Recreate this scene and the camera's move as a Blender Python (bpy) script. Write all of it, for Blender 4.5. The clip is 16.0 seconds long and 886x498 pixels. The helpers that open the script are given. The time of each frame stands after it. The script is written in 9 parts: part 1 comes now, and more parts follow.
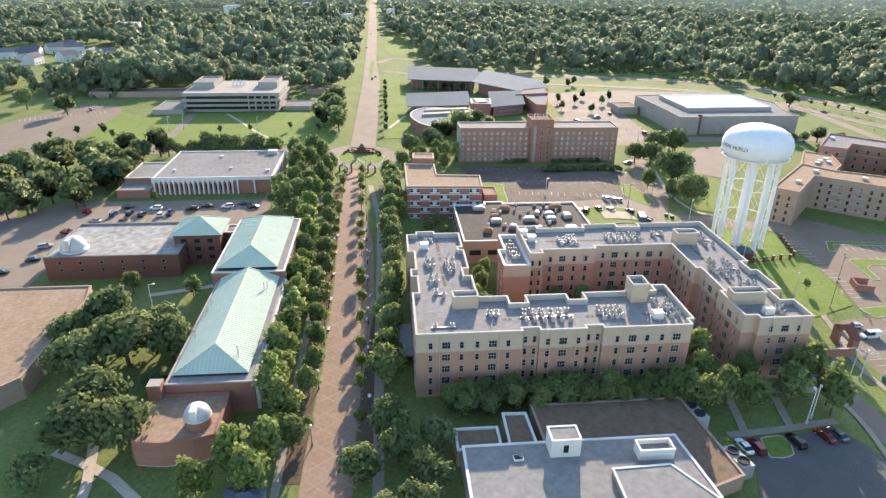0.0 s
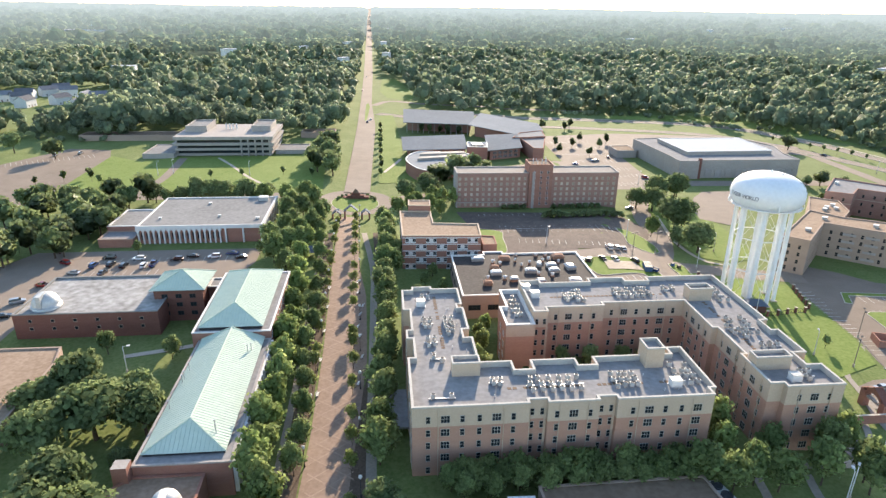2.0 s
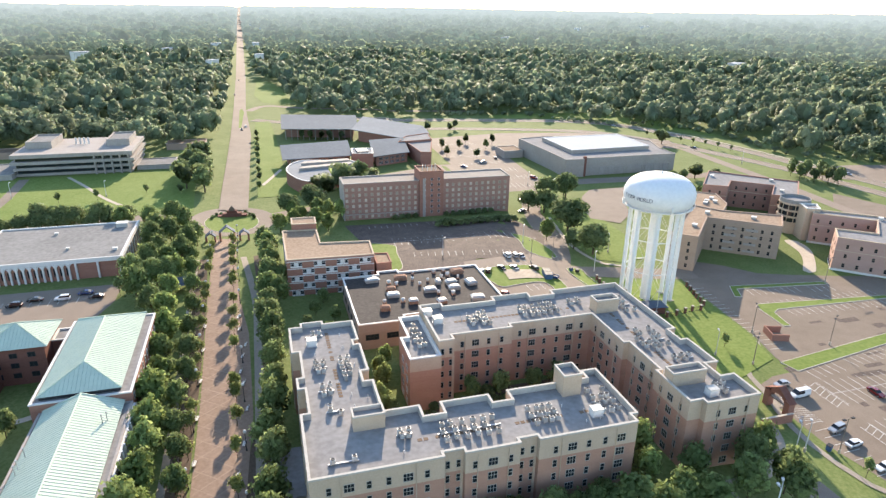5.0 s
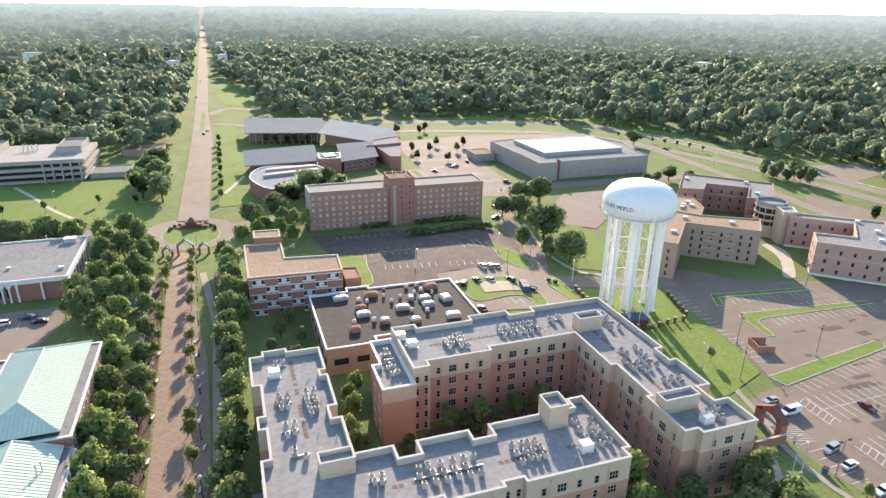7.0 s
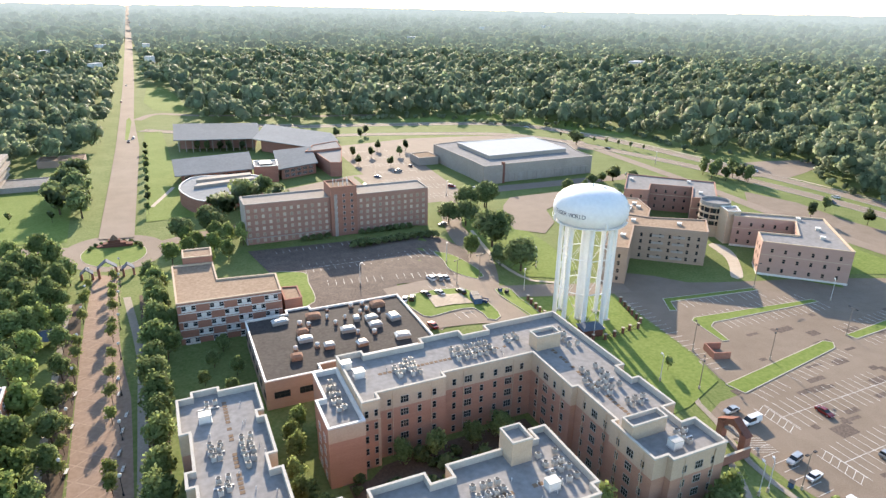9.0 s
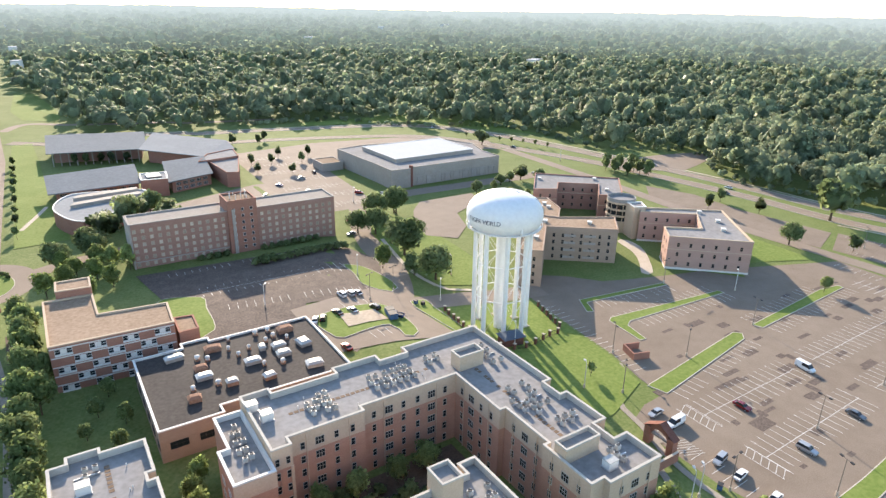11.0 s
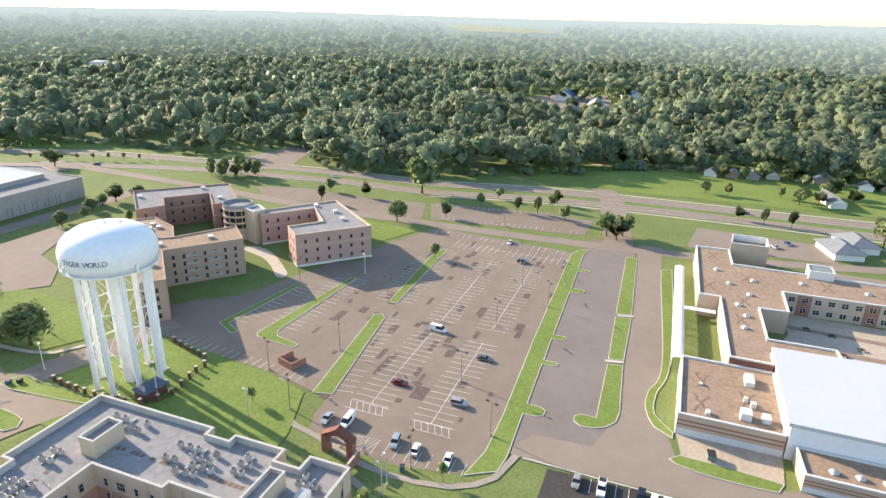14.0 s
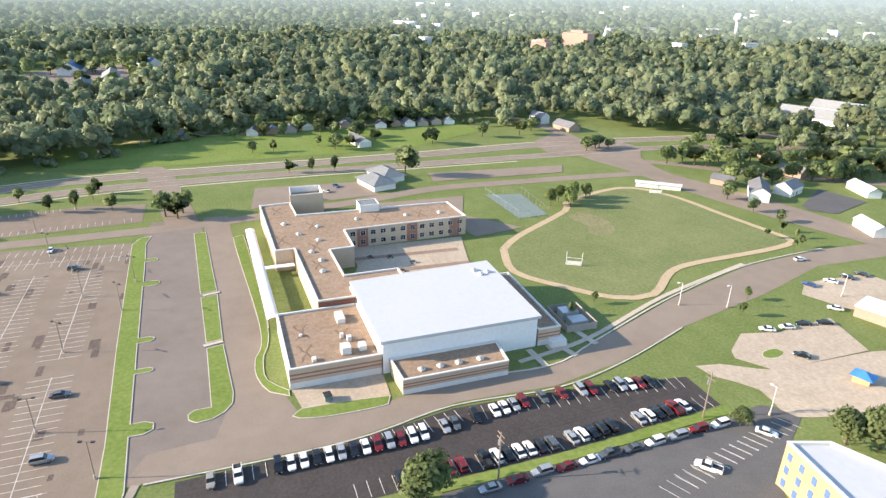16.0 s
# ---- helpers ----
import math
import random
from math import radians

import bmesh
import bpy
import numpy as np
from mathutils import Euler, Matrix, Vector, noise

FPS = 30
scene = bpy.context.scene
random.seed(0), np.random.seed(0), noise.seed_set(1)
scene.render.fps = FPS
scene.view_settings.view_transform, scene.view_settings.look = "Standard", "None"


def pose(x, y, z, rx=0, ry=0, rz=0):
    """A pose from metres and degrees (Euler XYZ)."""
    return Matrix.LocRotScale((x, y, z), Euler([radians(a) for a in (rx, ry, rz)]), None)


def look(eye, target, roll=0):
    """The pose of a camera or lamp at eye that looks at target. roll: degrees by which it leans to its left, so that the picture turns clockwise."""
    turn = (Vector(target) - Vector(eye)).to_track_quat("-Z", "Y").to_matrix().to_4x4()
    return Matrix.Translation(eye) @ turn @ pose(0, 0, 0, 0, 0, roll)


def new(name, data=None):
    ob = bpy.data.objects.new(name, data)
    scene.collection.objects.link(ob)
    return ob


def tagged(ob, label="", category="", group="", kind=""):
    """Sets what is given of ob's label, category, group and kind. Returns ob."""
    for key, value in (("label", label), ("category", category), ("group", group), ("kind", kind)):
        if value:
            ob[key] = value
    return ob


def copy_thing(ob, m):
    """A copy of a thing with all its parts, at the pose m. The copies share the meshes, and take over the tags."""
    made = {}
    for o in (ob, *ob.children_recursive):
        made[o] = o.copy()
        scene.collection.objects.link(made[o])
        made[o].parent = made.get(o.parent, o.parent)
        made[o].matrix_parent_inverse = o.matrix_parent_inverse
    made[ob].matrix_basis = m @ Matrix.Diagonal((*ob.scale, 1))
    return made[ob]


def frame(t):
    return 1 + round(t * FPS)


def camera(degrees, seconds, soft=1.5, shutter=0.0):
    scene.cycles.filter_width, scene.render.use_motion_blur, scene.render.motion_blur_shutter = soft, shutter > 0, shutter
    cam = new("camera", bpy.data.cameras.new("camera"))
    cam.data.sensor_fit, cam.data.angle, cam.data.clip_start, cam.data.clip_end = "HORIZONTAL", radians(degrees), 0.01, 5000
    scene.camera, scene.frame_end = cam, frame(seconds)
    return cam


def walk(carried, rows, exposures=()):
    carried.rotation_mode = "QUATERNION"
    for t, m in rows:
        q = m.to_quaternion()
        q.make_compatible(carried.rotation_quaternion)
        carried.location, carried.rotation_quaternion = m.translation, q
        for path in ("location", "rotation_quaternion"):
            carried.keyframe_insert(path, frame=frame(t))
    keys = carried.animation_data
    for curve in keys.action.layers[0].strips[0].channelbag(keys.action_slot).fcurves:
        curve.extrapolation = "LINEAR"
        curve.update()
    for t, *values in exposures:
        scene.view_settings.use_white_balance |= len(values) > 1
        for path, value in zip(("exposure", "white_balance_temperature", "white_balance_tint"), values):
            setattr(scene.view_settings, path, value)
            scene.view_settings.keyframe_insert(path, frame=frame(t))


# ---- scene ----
EXPO = 1.45
cam = camera(70.5, 16.0, 1.4)
PATH = [
    (0, (-4.99, -113.89, 93.49), (3.41, -23.40, 51.76), 0.73),
    (0.5, (-4.93, -110.78, 93.75), (3.81, -18.84, 55.41), 0.71),
    (1, (-4.83, -107.84, 93.50), (4.10, -15.68, 55.72), 0.75),
    (1.5, (-4.76, -104.86, 93.62), (4.41, -12.31, 56.88), 0.76),
    (2, (-4.59, -101.95, 93.49), (4.71, -9.15, 57.39), 0.78),
    (2.5, (-4.35, -99.19, 93.52), (5.46, -6.45, 57.42), 0.76),
    (3, (-4.08, -96.32, 93.57), (11.02, -4.29, 57.50), 0.77),
    (3.5, (-3.93, -93.51, 93.67), (15.76, -2.33, 57.62), 0.83),
    (4, (-3.56, -90.51, 93.62), (19.14, -0.03, 57.60), 0.85),
    (6.5, (-0.46, -76.19, 93.78), (29.01, 12.34, 57.80), 0.88),
    (7, (0.35, -73.34, 93.85), (31.06, 14.76, 57.86), 0.92),
    (7.5, (1.26, -70.50, 93.88), (33.17, 17.17, 57.90), 0.91),
    (8, (2.16, -67.85, 93.98), (35.98, 19.10, 57.99), 0.90),
    (8.5, (2.97, -65.16, 94.02), (39.25, 20.82, 58.08), 0.93),
    (11, (8.52, -52.50, 94.07), (59.83, 25.52, 58.28), 0.92),
    (11.5, (9.89, -50.37, 93.86), (65.64, 24.59, 58.17), 0.93),
    (12, (11.02, -48.63, 93.81), (72.97, 21.34, 58.20), 0.94),
    (12.5, (12.02, -46.96, 93.77), (81.13, 15.99, 58.24), 0.97),
    (13, (12.69, -45.51, 93.95), (88.42, 9.36, 58.54), 1.16),
    (13.5, (13.73, -44.47, 94.17), (95.90, 0.25, 58.85), 1.13),
    (14, (14.56, -43.45, 94.32), (102.12, -10.32, 59.16), 1.29),
    (14.5, (15.83, -42.99, 94.41), (107.43, -23.36, 59.40), 1.29),
    (15, (17.19, -42.32, 94.17), (110.96, -40.35, 59.47), 1.36),
    (15.5, (18.18, -42.35, 94.13), (109.19, -58.95, 56.15), 1.28),
    (16, (19.16, -42.28, 93.93), (105.69, -73.92, 55.04), 1.23),
]
walk(cam, [(t, look(eye, target, roll)) for t, eye, target, roll in PATH], exposures=[(0.0, EXPO)])

# ---- daylight: a low sun ahead of the first view, clear sky ----
SUN_AZ, SUN_EL = 15.5, 20.0      # degrees right of +y, degrees up
world = bpy.data.worlds.new("sky")
scene.world = world
world.use_nodes = True
wn = world.node_tree
bg = wn.nodes["Background"]
sky = wn.nodes.new("ShaderNodeTexSky")
sky.sky_type = 'NISHITA'
sky.sun_disc = False
sky.sun_elevation = radians(SUN_EL)
sky.sun_rotation = radians(SUN_AZ)
sky.air_density, sky.dust_density, sky.ozone_density = 1.0, 0.5, 1.4
wn.links.new(sky.outputs[0], bg.inputs[0])
bg.inputs[1].default_value = 0.15
to_sun = Vector((math.sin(radians(SUN_AZ)) * math.cos(radians(SUN_EL)), math.cos(radians(SUN_AZ)) * math.cos(radians(SUN_EL)), math.sin(radians(SUN_EL))))
sun_data = bpy.data.lights.new("sun", 'SUN')
sun_data.energy, sun_data.angle, sun_data.color = 4.4, radians(0.6), (1.0, 0.83, 0.65)
sun = new("sun", sun_data)
sun.matrix_world = look(to_sun * 900, (0, 0, 0))

# ---- materials ----
from mathutils.geometry import delaunay_2d_cdt


def surf(name, a, b, big=0.06, fine=2.5, rough=0.85, bump=0.15, metal=0.0, spread=0.0, island=0.0, contrast=1.0, dist=0.05, stretch=(1, 1, 1)):
    """Two colours mixed by a broad and a fine noise at real-world size; spread varies it from object to object."""
    m = bpy.data.materials.new(name)
    m.use_nodes = True
    nt = m.node_tree
    n, l = nt.nodes, nt.links
    bsdf = n["Principled BSDF"]
    geo = n.new("ShaderNodeNewGeometry")
    mp = n.new("ShaderNodeVectorMath"); mp.operation = 'MULTIPLY'
    mp.inputs[1].default_value = stretch
    l.new(geo.outputs["Position"], mp.inputs[0])
    n1 = n.new("ShaderNodeTexNoise"); n1.inputs["Scale"].default_value = big; n1.inputs["Detail"].default_value = 5
    n2 = n.new("ShaderNodeTexNoise"); n2.inputs["Scale"].default_value = fine; n2.inputs["Detail"].default_value = 4
    l.new(mp.outputs[0], n1.inputs["Vector"]); l.new(mp.outputs[0], n2.inputs["Vector"])
    add = n.new("ShaderNodeMath"); add.operation = 'ADD'
    n3 = n.new("ShaderNodeTexNoise"); n3.inputs["Scale"].default_value = big * 4.5; n3.inputs["Detail"].default_value = 6
    l.new(mp.outputs[0], n3.inputs["Vector"])
    half = n.new("ShaderNodeMix"); half.data_type = 'FLOAT'; half.inputs[0].default_value = 0.45
    l.new(n1.outputs[0], half.inputs[2]); l.new(n3.outputs[0], half.inputs[3])
    l.new(half.outputs[0], add.inputs[0]); l.new(n2.outputs[0], add.inputs[1])
    mr = n.new("ShaderNodeMapRange")
    mr.inputs[1].default_value, mr.inputs[2].default_value = 1.0 - 0.3 / contrast, 1.0 + 0.3 / contrast
    l.new(add.outputs[0], mr.inputs[0])
    mix = n.new("ShaderNodeMix"); mix.data_type = 'RGBA'
    mix.inputs[6].default_value, mix.inputs[7].default_value = (*a, 1), (*b, 1)
    l.new(mr.outputs[0], mix.inputs[0])
    out = mix.outputs[2]
    if spread or island:
        src = n.new("ShaderNodeObjectInfo").outputs["Random"] if spread else geo.outputs["Random Per Island"]
        hs = n.new("ShaderNodeHueSaturation")
        vr = n.new("ShaderNodeMapRange")
        k = spread or island
        vr.inputs[3].default_value, vr.inputs[4].default_value = 1 - k, 1 + k
        l.new(src, vr.inputs[0]); l.new(vr.outputs[0], hs.inputs["Value"]); l.new(out, hs.inputs["Color"])
        out = hs.outputs[0]
    l.new(out, bsdf.inputs["Base Color"])
    bsdf.inputs["Roughness"].default_value = rough
    bsdf.inputs["Metallic"].default_value = metal
    bsdf.inputs["Specular IOR Level"].default_value = 0.3 if rough < 0.5 else 0.12
    if bump:
        bn = n.new("ShaderNodeBump")
        bn.inputs["Strength"].default_value, bn.inputs["Distance"].default_value = bump, dist
        l.new(n2.outputs[0], bn.inputs["Height"]); l.new(bn.outputs[0], bsdf.inputs["Normal"])
    return m


def leafy(name, a, b, island=0.28, spread=0.2, cell=0.0, gloss=0.08, relief=2.2):
    """Leaves: letting some light through, with a soft sheen, each clump a little different. relief: clumps to a metre."""
    m = bpy.data.materials.new(name)
    m.use_nodes = True
    nt = m.node_tree
    n, l = nt.nodes, nt.links
    n.remove(n["Principled BSDF"])
    geo, inf = n.new("ShaderNodeNewGeometry"), n.new("ShaderNodeObjectInfo")
    nz = n.new("ShaderNodeTexNoise"); nz.inputs["Scale"].default_value = 0.075; nz.inputs["Detail"].default_value = 2
    l.new(geo.outputs["Position"], nz.inputs["Vector"])
    mix = n.new("ShaderNodeMix"); mix.data_type = 'RGBA'
    mix.inputs[6].default_value, mix.inputs[7].default_value = (*a, 1), (*b, 1)
    mr = n.new("ShaderNodeMapRange"); mr.inputs[1].default_value, mr.inputs[2].default_value = 0.35, 0.65
    l.new(nz.outputs[0], mr.inputs[0]); l.new(mr.outputs[0], mix.inputs[0])
    h1, h2 = n.new("ShaderNodeHueSaturation"), n.new("ShaderNodeHueSaturation")
    for h, src, k in ((h1, geo.outputs["Random Per Island"], island), (h2, inf.outputs["Random"], spread)):
        vr = n.new("ShaderNodeMapRange"); vr.inputs[3].default_value, vr.inputs[4].default_value = 1 - k, 1 + k
        l.new(src, vr.inputs[0]); l.new(vr.outputs[0], h.inputs["Value"])
    l.new(mix.outputs[2], h1.inputs["Color"]); l.new(h1.outputs[0], h2.inputs["Color"])
    d, tr, ms = n.new("ShaderNodeBsdfDiffuse"), n.new("ShaderNodeBsdfTranslucent"), n.new("ShaderNodeMixShader")
    ms.inputs[0].default_value = 0.55
    if cell:
        # one tint for each tree of a wood
        flat = n.new("ShaderNodeVectorMath"); flat.operation = 'MULTIPLY'; flat.inputs[1].default_value = (1, 1, 0)
        vo = n.new("ShaderNodeTexVoronoi"); vo.inputs["Scale"].default_value = cell
        sep = n.new("ShaderNodeSeparateColor")
        l.new(geo.outputs["Position"], flat.inputs[0]); l.new(flat.outputs[0], vo.inputs["Vector"]); l.new(vo.outputs["Color"], sep.inputs[0])
        l.new(sep.outputs[0], mix.inputs[0])
        vr = n.new("ShaderNodeMapRange"); vr.inputs[3].default_value, vr.inputs[4].default_value = 0.72, 1.3
        l.new(sep.outputs[1], vr.inputs[0]); l.new(vr.outputs[0], h2.inputs["Value"])
        hr = n.new("ShaderNodeMapRange"); hr.inputs[3].default_value, hr.inputs[4].default_value = 0.475, 0.51
        l.new(sep.outputs[2], hr.inputs[0]); l.new(hr.outputs[0], h2.inputs["Hue"])
    l.new(h2.outputs[0], d.inputs[0]); l.new(h2.outputs[0], tr.inputs[0])
    l.new(d.outputs[0], ms.inputs[1]); l.new(tr.outputs[0], ms.inputs[2])
    gl, fr, m2 = n.new("ShaderNodeBsdfGlossy"), n.new("ShaderNodeFresnel"), n.new("ShaderNodeMixShader")
    gl.inputs["Roughness"].default_value = 0.55
    fr.inputs[0].default_value = 1.38
    cut = n.new("ShaderNodeMath"); cut.operation = 'MULTIPLY'; cut.inputs[1].default_value = gloss
    l.new(fr.outputs[0], cut.inputs[0]); l.new(cut.outputs[0], m2.inputs[0]); l.new(ms.outputs[0], m2.inputs[1]); l.new(gl.outputs[0], m2.inputs[2])
    l.new(m2.outputs[0], n["Material Output"].inputs[0])
    # leaf clumps too small to build
    fine_n, bn = n.new("ShaderNodeTexNoise"), n.new("ShaderNodeBump")
    fine_n.inputs["Scale"].default_value, fine_n.inputs["Detail"].default_value = relief, 3
    bn.inputs["Strength"].default_value, bn.inputs["Distance"].default_value = 0.35, 0.9 / relief
    l.new(geo.outputs["Position"], fine_n.inputs["Vector"]); l.new(fine_n.outputs[0], bn.inputs["Height"])
    for sh in (d, tr, gl):
        l.new(bn.outputs[0], sh.inputs["Normal"])
    return m


def shiny(name, col, rough=0.15, metal=0.0, spread=0.0, coat=0.0):
    m = surf(name, col, tuple(c * 0.82 for c in col), 0.3, 6, rough, 0.02, metal, spread)
    m.node_tree.nodes["Principled BSDF"].inputs["Coat Weight"].default_value = coat
    m.node_tree.nodes["Principled BSDF"].inputs["Specular IOR Level"].default_value = 0.5
    return m


M = dict(
    grass=surf("grass", (0.108, 0.146, 0.040), (0.185, 0.212, 0.078), 0.035, 1.2, 0.95, 0.5, contrast=1.3, dist=0.15),
    lawn=surf("mown_grass", (0.125, 0.178, 0.036), (0.192, 0.238, 0.066), 0.05, 0.9, 0.95, 0.4, contrast=1.2, dist=0.1),
    asphalt=surf("worn_asphalt", (0.180, 0.140, 0.106), (0.256, 0.207, 0.162), 0.05, 5.0, 0.9, 0.15, contrast=1.2),
    asphalt2=surf("drive_asphalt", (0.202, 0.160, 0.124), (0.285, 0.233, 0.186), 0.04, 5.0, 0.9, 0.15),
    asphalt_grey=surf("grey_asphalt", (0.165, 0.136, 0.115), (0.238, 0.202, 0.174), 0.05, 5.0, 0.9, 0.15),
    asphalt_dark=surf("fresh_asphalt", (0.046, 0.040, 0.038), (0.078, 0.068, 0.063), 0.08, 1.5, 0.8, 0.2),
    patch=surf("asphalt_repair", (0.060, 0.050, 0.046), (0.100, 0.084, 0.074), 0.2, 2, 0.9, 0.2, spread=0.3),
    patch_worn_and_shade=surf("worn_asphalt_repair_and_shade", (0.085, 0.068, 0.058), (0.170, 0.132, 0.108), 0.25, 2, 0.9, 0.2, contrast=1.3),
    concrete=surf("concrete", (0.40, 0.34, 0.27), (0.54, 0.47, 0.38), 0.15, 2, 0.9, 0.15),
    kerb=surf("kerb_concrete", (0.40, 0.36, 0.30), (0.56, 0.51, 0.44), 0.2, 2, 0.9, 0.1),
    paint=surf("road_paint", (0.42, 0.40, 0.36), (0.66, 0.64, 0.60), 0.3, 1.5, 0.8, 0.0, contrast=1.6),
    paint_yellow=surf("yellow_paint", (0.55, 0.36, 0.06), (0.68, 0.48, 0.12), 0.3, 2, 0.8, 0.0),
    paint_blue=surf("blue_paint", (0.05, 0.16, 0.36), (0.09, 0.22, 0.45), 0.3, 2, 0.8, 0.0),
    pavers=surf("brick_paving", (0.228, 0.160, 0.118), (0.318, 0.232, 0.176), 0.08, 1.2, 0.9, 0.2),
    dirt=surf("bare_earth", (0.38, 0.285, 0.175), (0.50, 0.395, 0.265), 0.15, 1.5, 0.95, 0.3),
    brick=surf("red_brick", (0.270, 0.130, 0.094), (0.365, 0.195, 0.146), 0.15, 3, 0.9, 0.3, stretch=(1, 1, 4)),
    brick_dark=surf("dark_brick", (0.150, 0.066, 0.050), (0.220, 0.105, 0.080), 0.15, 3, 0.9, 0.3, stretch=(1, 1, 4)),
    brick_pale=surf("rose_brick", (0.285, 0.162, 0.125), (0.370, 0.228, 0.182), 0.15, 3, 0.9, 0.3, stretch=(1, 1, 4)),
    brick_tan=surf("tan_brick", (0.310, 0.225, 0.172), (0.400, 0.300, 0.236), 0.15, 3, 0.9, 0.3, stretch=(1, 1, 4)),
    stucco=surf("cream_stucco", (0.455, 0.350, 0.255), (0.535, 0.420, 0.315), 0.2, 3, 0.9, 0.1),
    white=surf("white_paint", (0.60, 0.58, 0.55), (0.70, 0.68, 0.65), 0.2, 2, 0.6, 0.05),
    white_metal=surf("white_coated_steel", (0.70, 0.70, 0.70), (0.79, 0.79, 0.79), 0.15, 1, 0.55, 0.03),
    membrane=surf("grey_roof_membrane", (0.225, 0.215, 0.208), (0.305, 0.295, 0.286), 0.08, 0.9, 0.85, 0.1, contrast=1.3),
    membrane_pale=surf("pale_roof_membrane", (0.205, 0.198, 0.186), (0.288, 0.278, 0.262), 0.06, 0.7, 0.8, 0.1, contrast=1.3),
    membrane_dark=surf("dark_roof_membrane", (0.040, 0.035, 0.033), (0.072, 0.064, 0.060), 0.1, 1.2, 0.85, 0.15),
    gravel_tan=surf("tan_gravel_roof", (0.238, 0.168, 0.114), (0.338, 0.248, 0.178), 0.08, 1.0, 0.95, 0.3, contrast=1.3),
    gravel_brown=surf("brown_gravel_roof", (0.145, 0.100, 0.068), (0.225, 0.162, 0.112), 0.08, 1.0, 0.95, 0.3),
    copper=surf("green_standing_seam_metal", (0.470, 0.535, 0.430), (0.550, 0.615, 0.505), 0.06, 0.8, 0.7, 0.05),
    seam=surf("green_metal_seam", (0.330, 0.430, 0.365), (0.400, 0.500, 0.430), 0.1, 1, 0.5, 0.05),
    zinc=surf("grey_metal_roof", (0.170, 0.182, 0.190), (0.230, 0.242, 0.250), 0.06, 0.8, 0.65, 0.05),
    roof_white=surf("white_roof_coating", (0.445, 0.455, 0.465), (0.485, 0.495, 0.505), 0.03, 0.6, 0.5, 0.05),
    concrete_wall=surf("precast_concrete", (0.31, 0.275, 0.245), (0.40, 0.36, 0.325), 0.15, 2, 0.9, 0.1, stretch=(1, 1, 0.3)),
    grey_panel=surf("grey_wall_panel", (0.300, 0.265, 0.232), (0.385, 0.345, 0.305), 0.1, 1.5, 0.8, 0.1),
    glass=shiny("window_glass", (0.022, 0.026, 0.030), 0.08),
    frame=surf("window_frame", (0.36, 0.33, 0.29), (0.45, 0.42, 0.37), 0.5, 3, 0.6, 0.0),
    steel=surf("galvanised_steel", (0.40, 0.41, 0.42), (0.54, 0.55, 0.56), 0.4, 5, 0.4, 0.05, metal=0.7, spread=0.15),
    unit=surf("condenser_casing", (0.36, 0.36, 0.35), (0.50, 0.50, 0.48), 0.5, 4, 0.5, 0.05, metal=0.3, spread=0.2),
    fan=surf("fan_grille", (0.06, 0.06, 0.06), (0.12, 0.12, 0.12), 0.5, 8, 0.6, 0.2),
    rust=surf("rusty_steel", (0.200, 0.105, 0.068), (0.370, 0.230, 0.160), 0.6, 3, 0.9, 0.2),
    pole=surf("weathered_pole", (0.19, 0.15, 0.12), (0.28, 0.23, 0.19), 0.3, 4, 0.8, 0.1),
    dark_metal=surf("dark_metal", (0.030, 0.030, 0.032), (0.055, 0.055, 0.058), 0.4, 4, 0.5, 0.05),
    rubber=surf("tyre_rubber", (0.012, 0.012, 0.012), (0.025, 0.025, 0.025), 1, 8, 0.85, 0.1),
    bark=surf("bark", (0.075, 0.052, 0.036), (0.130, 0.095, 0.068), 1.0, 8, 0.95, 0.5),
    leaf=leafy("tree_leaves", (0.178, 0.235, 0.086), (0.263, 0.319, 0.127)),
    leaf_light=leafy("young_tree_leaves", (0.221, 0.289, 0.088), (0.309, 0.369, 0.137)),
    leaf_thin=leafy("thin_tree_leaves", (0.221, 0.267, 0.078), (0.305, 0.332, 0.124)),
    leaf_dark=leafy("oak_leaves", (0.148, 0.196, 0.081), (0.227, 0.274, 0.120)),
    wood=leafy("woodland_leaves", (0.182, 0.230, 0.128), (0.288, 0.334, 0.200), 0.16, 0.0, 0.085, 0.08, 0.75),
    blue_glass=shiny("blue_panel", (0.10, 0.17, 0.36), 0.3),
    sandstone=surf("yellow_render", (0.375, 0.262, 0.145), (0.455, 0.325, 0.190), 0.2, 2, 0.9, 0.1),
    blue_roof=surf("blue_metal", (0.05, 0.10, 0.20), (0.09, 0.16, 0.28), 0.2, 2, 0.5, 0.05),
    court=surf("court_surface", (0.150, 0.190, 0.170), (0.210, 0.250, 0.225), 0.1, 1, 0.9, 0.05),
    roof_shingle=surf("grey_shingles", (0.13, 0.13, 0.14), (0.22, 0.22, 0.23), 0.2, 2, 0.9, 0.2, spread=0.35),
    brick_hall=surf("warm_red_brick", (0.365, 0.205, 0.145), (0.455, 0.270, 0.198), 0.12, 3, 0.9, 0.3, stretch=(1, 1, 4)),
    brick_rose=surf("pale_rose_brick", (0.380, 0.245, 0.200), (0.460, 0.310, 0.260), 0.12, 3, 0.9, 0.3, stretch=(1, 1, 4)),
    gravel_grey=surf("grey_gravel_roof", (0.230, 0.205, 0.180), (0.310, 0.280, 0.250), 0.08, 1.0, 0.95, 0.3),
    membrane_stained=surf("stained_roof_membrane", (0.190, 0.180, 0.165), (0.390, 0.378, 0.358), 0.10, 0.5, 0.8, 0.1, contrast=1.2),
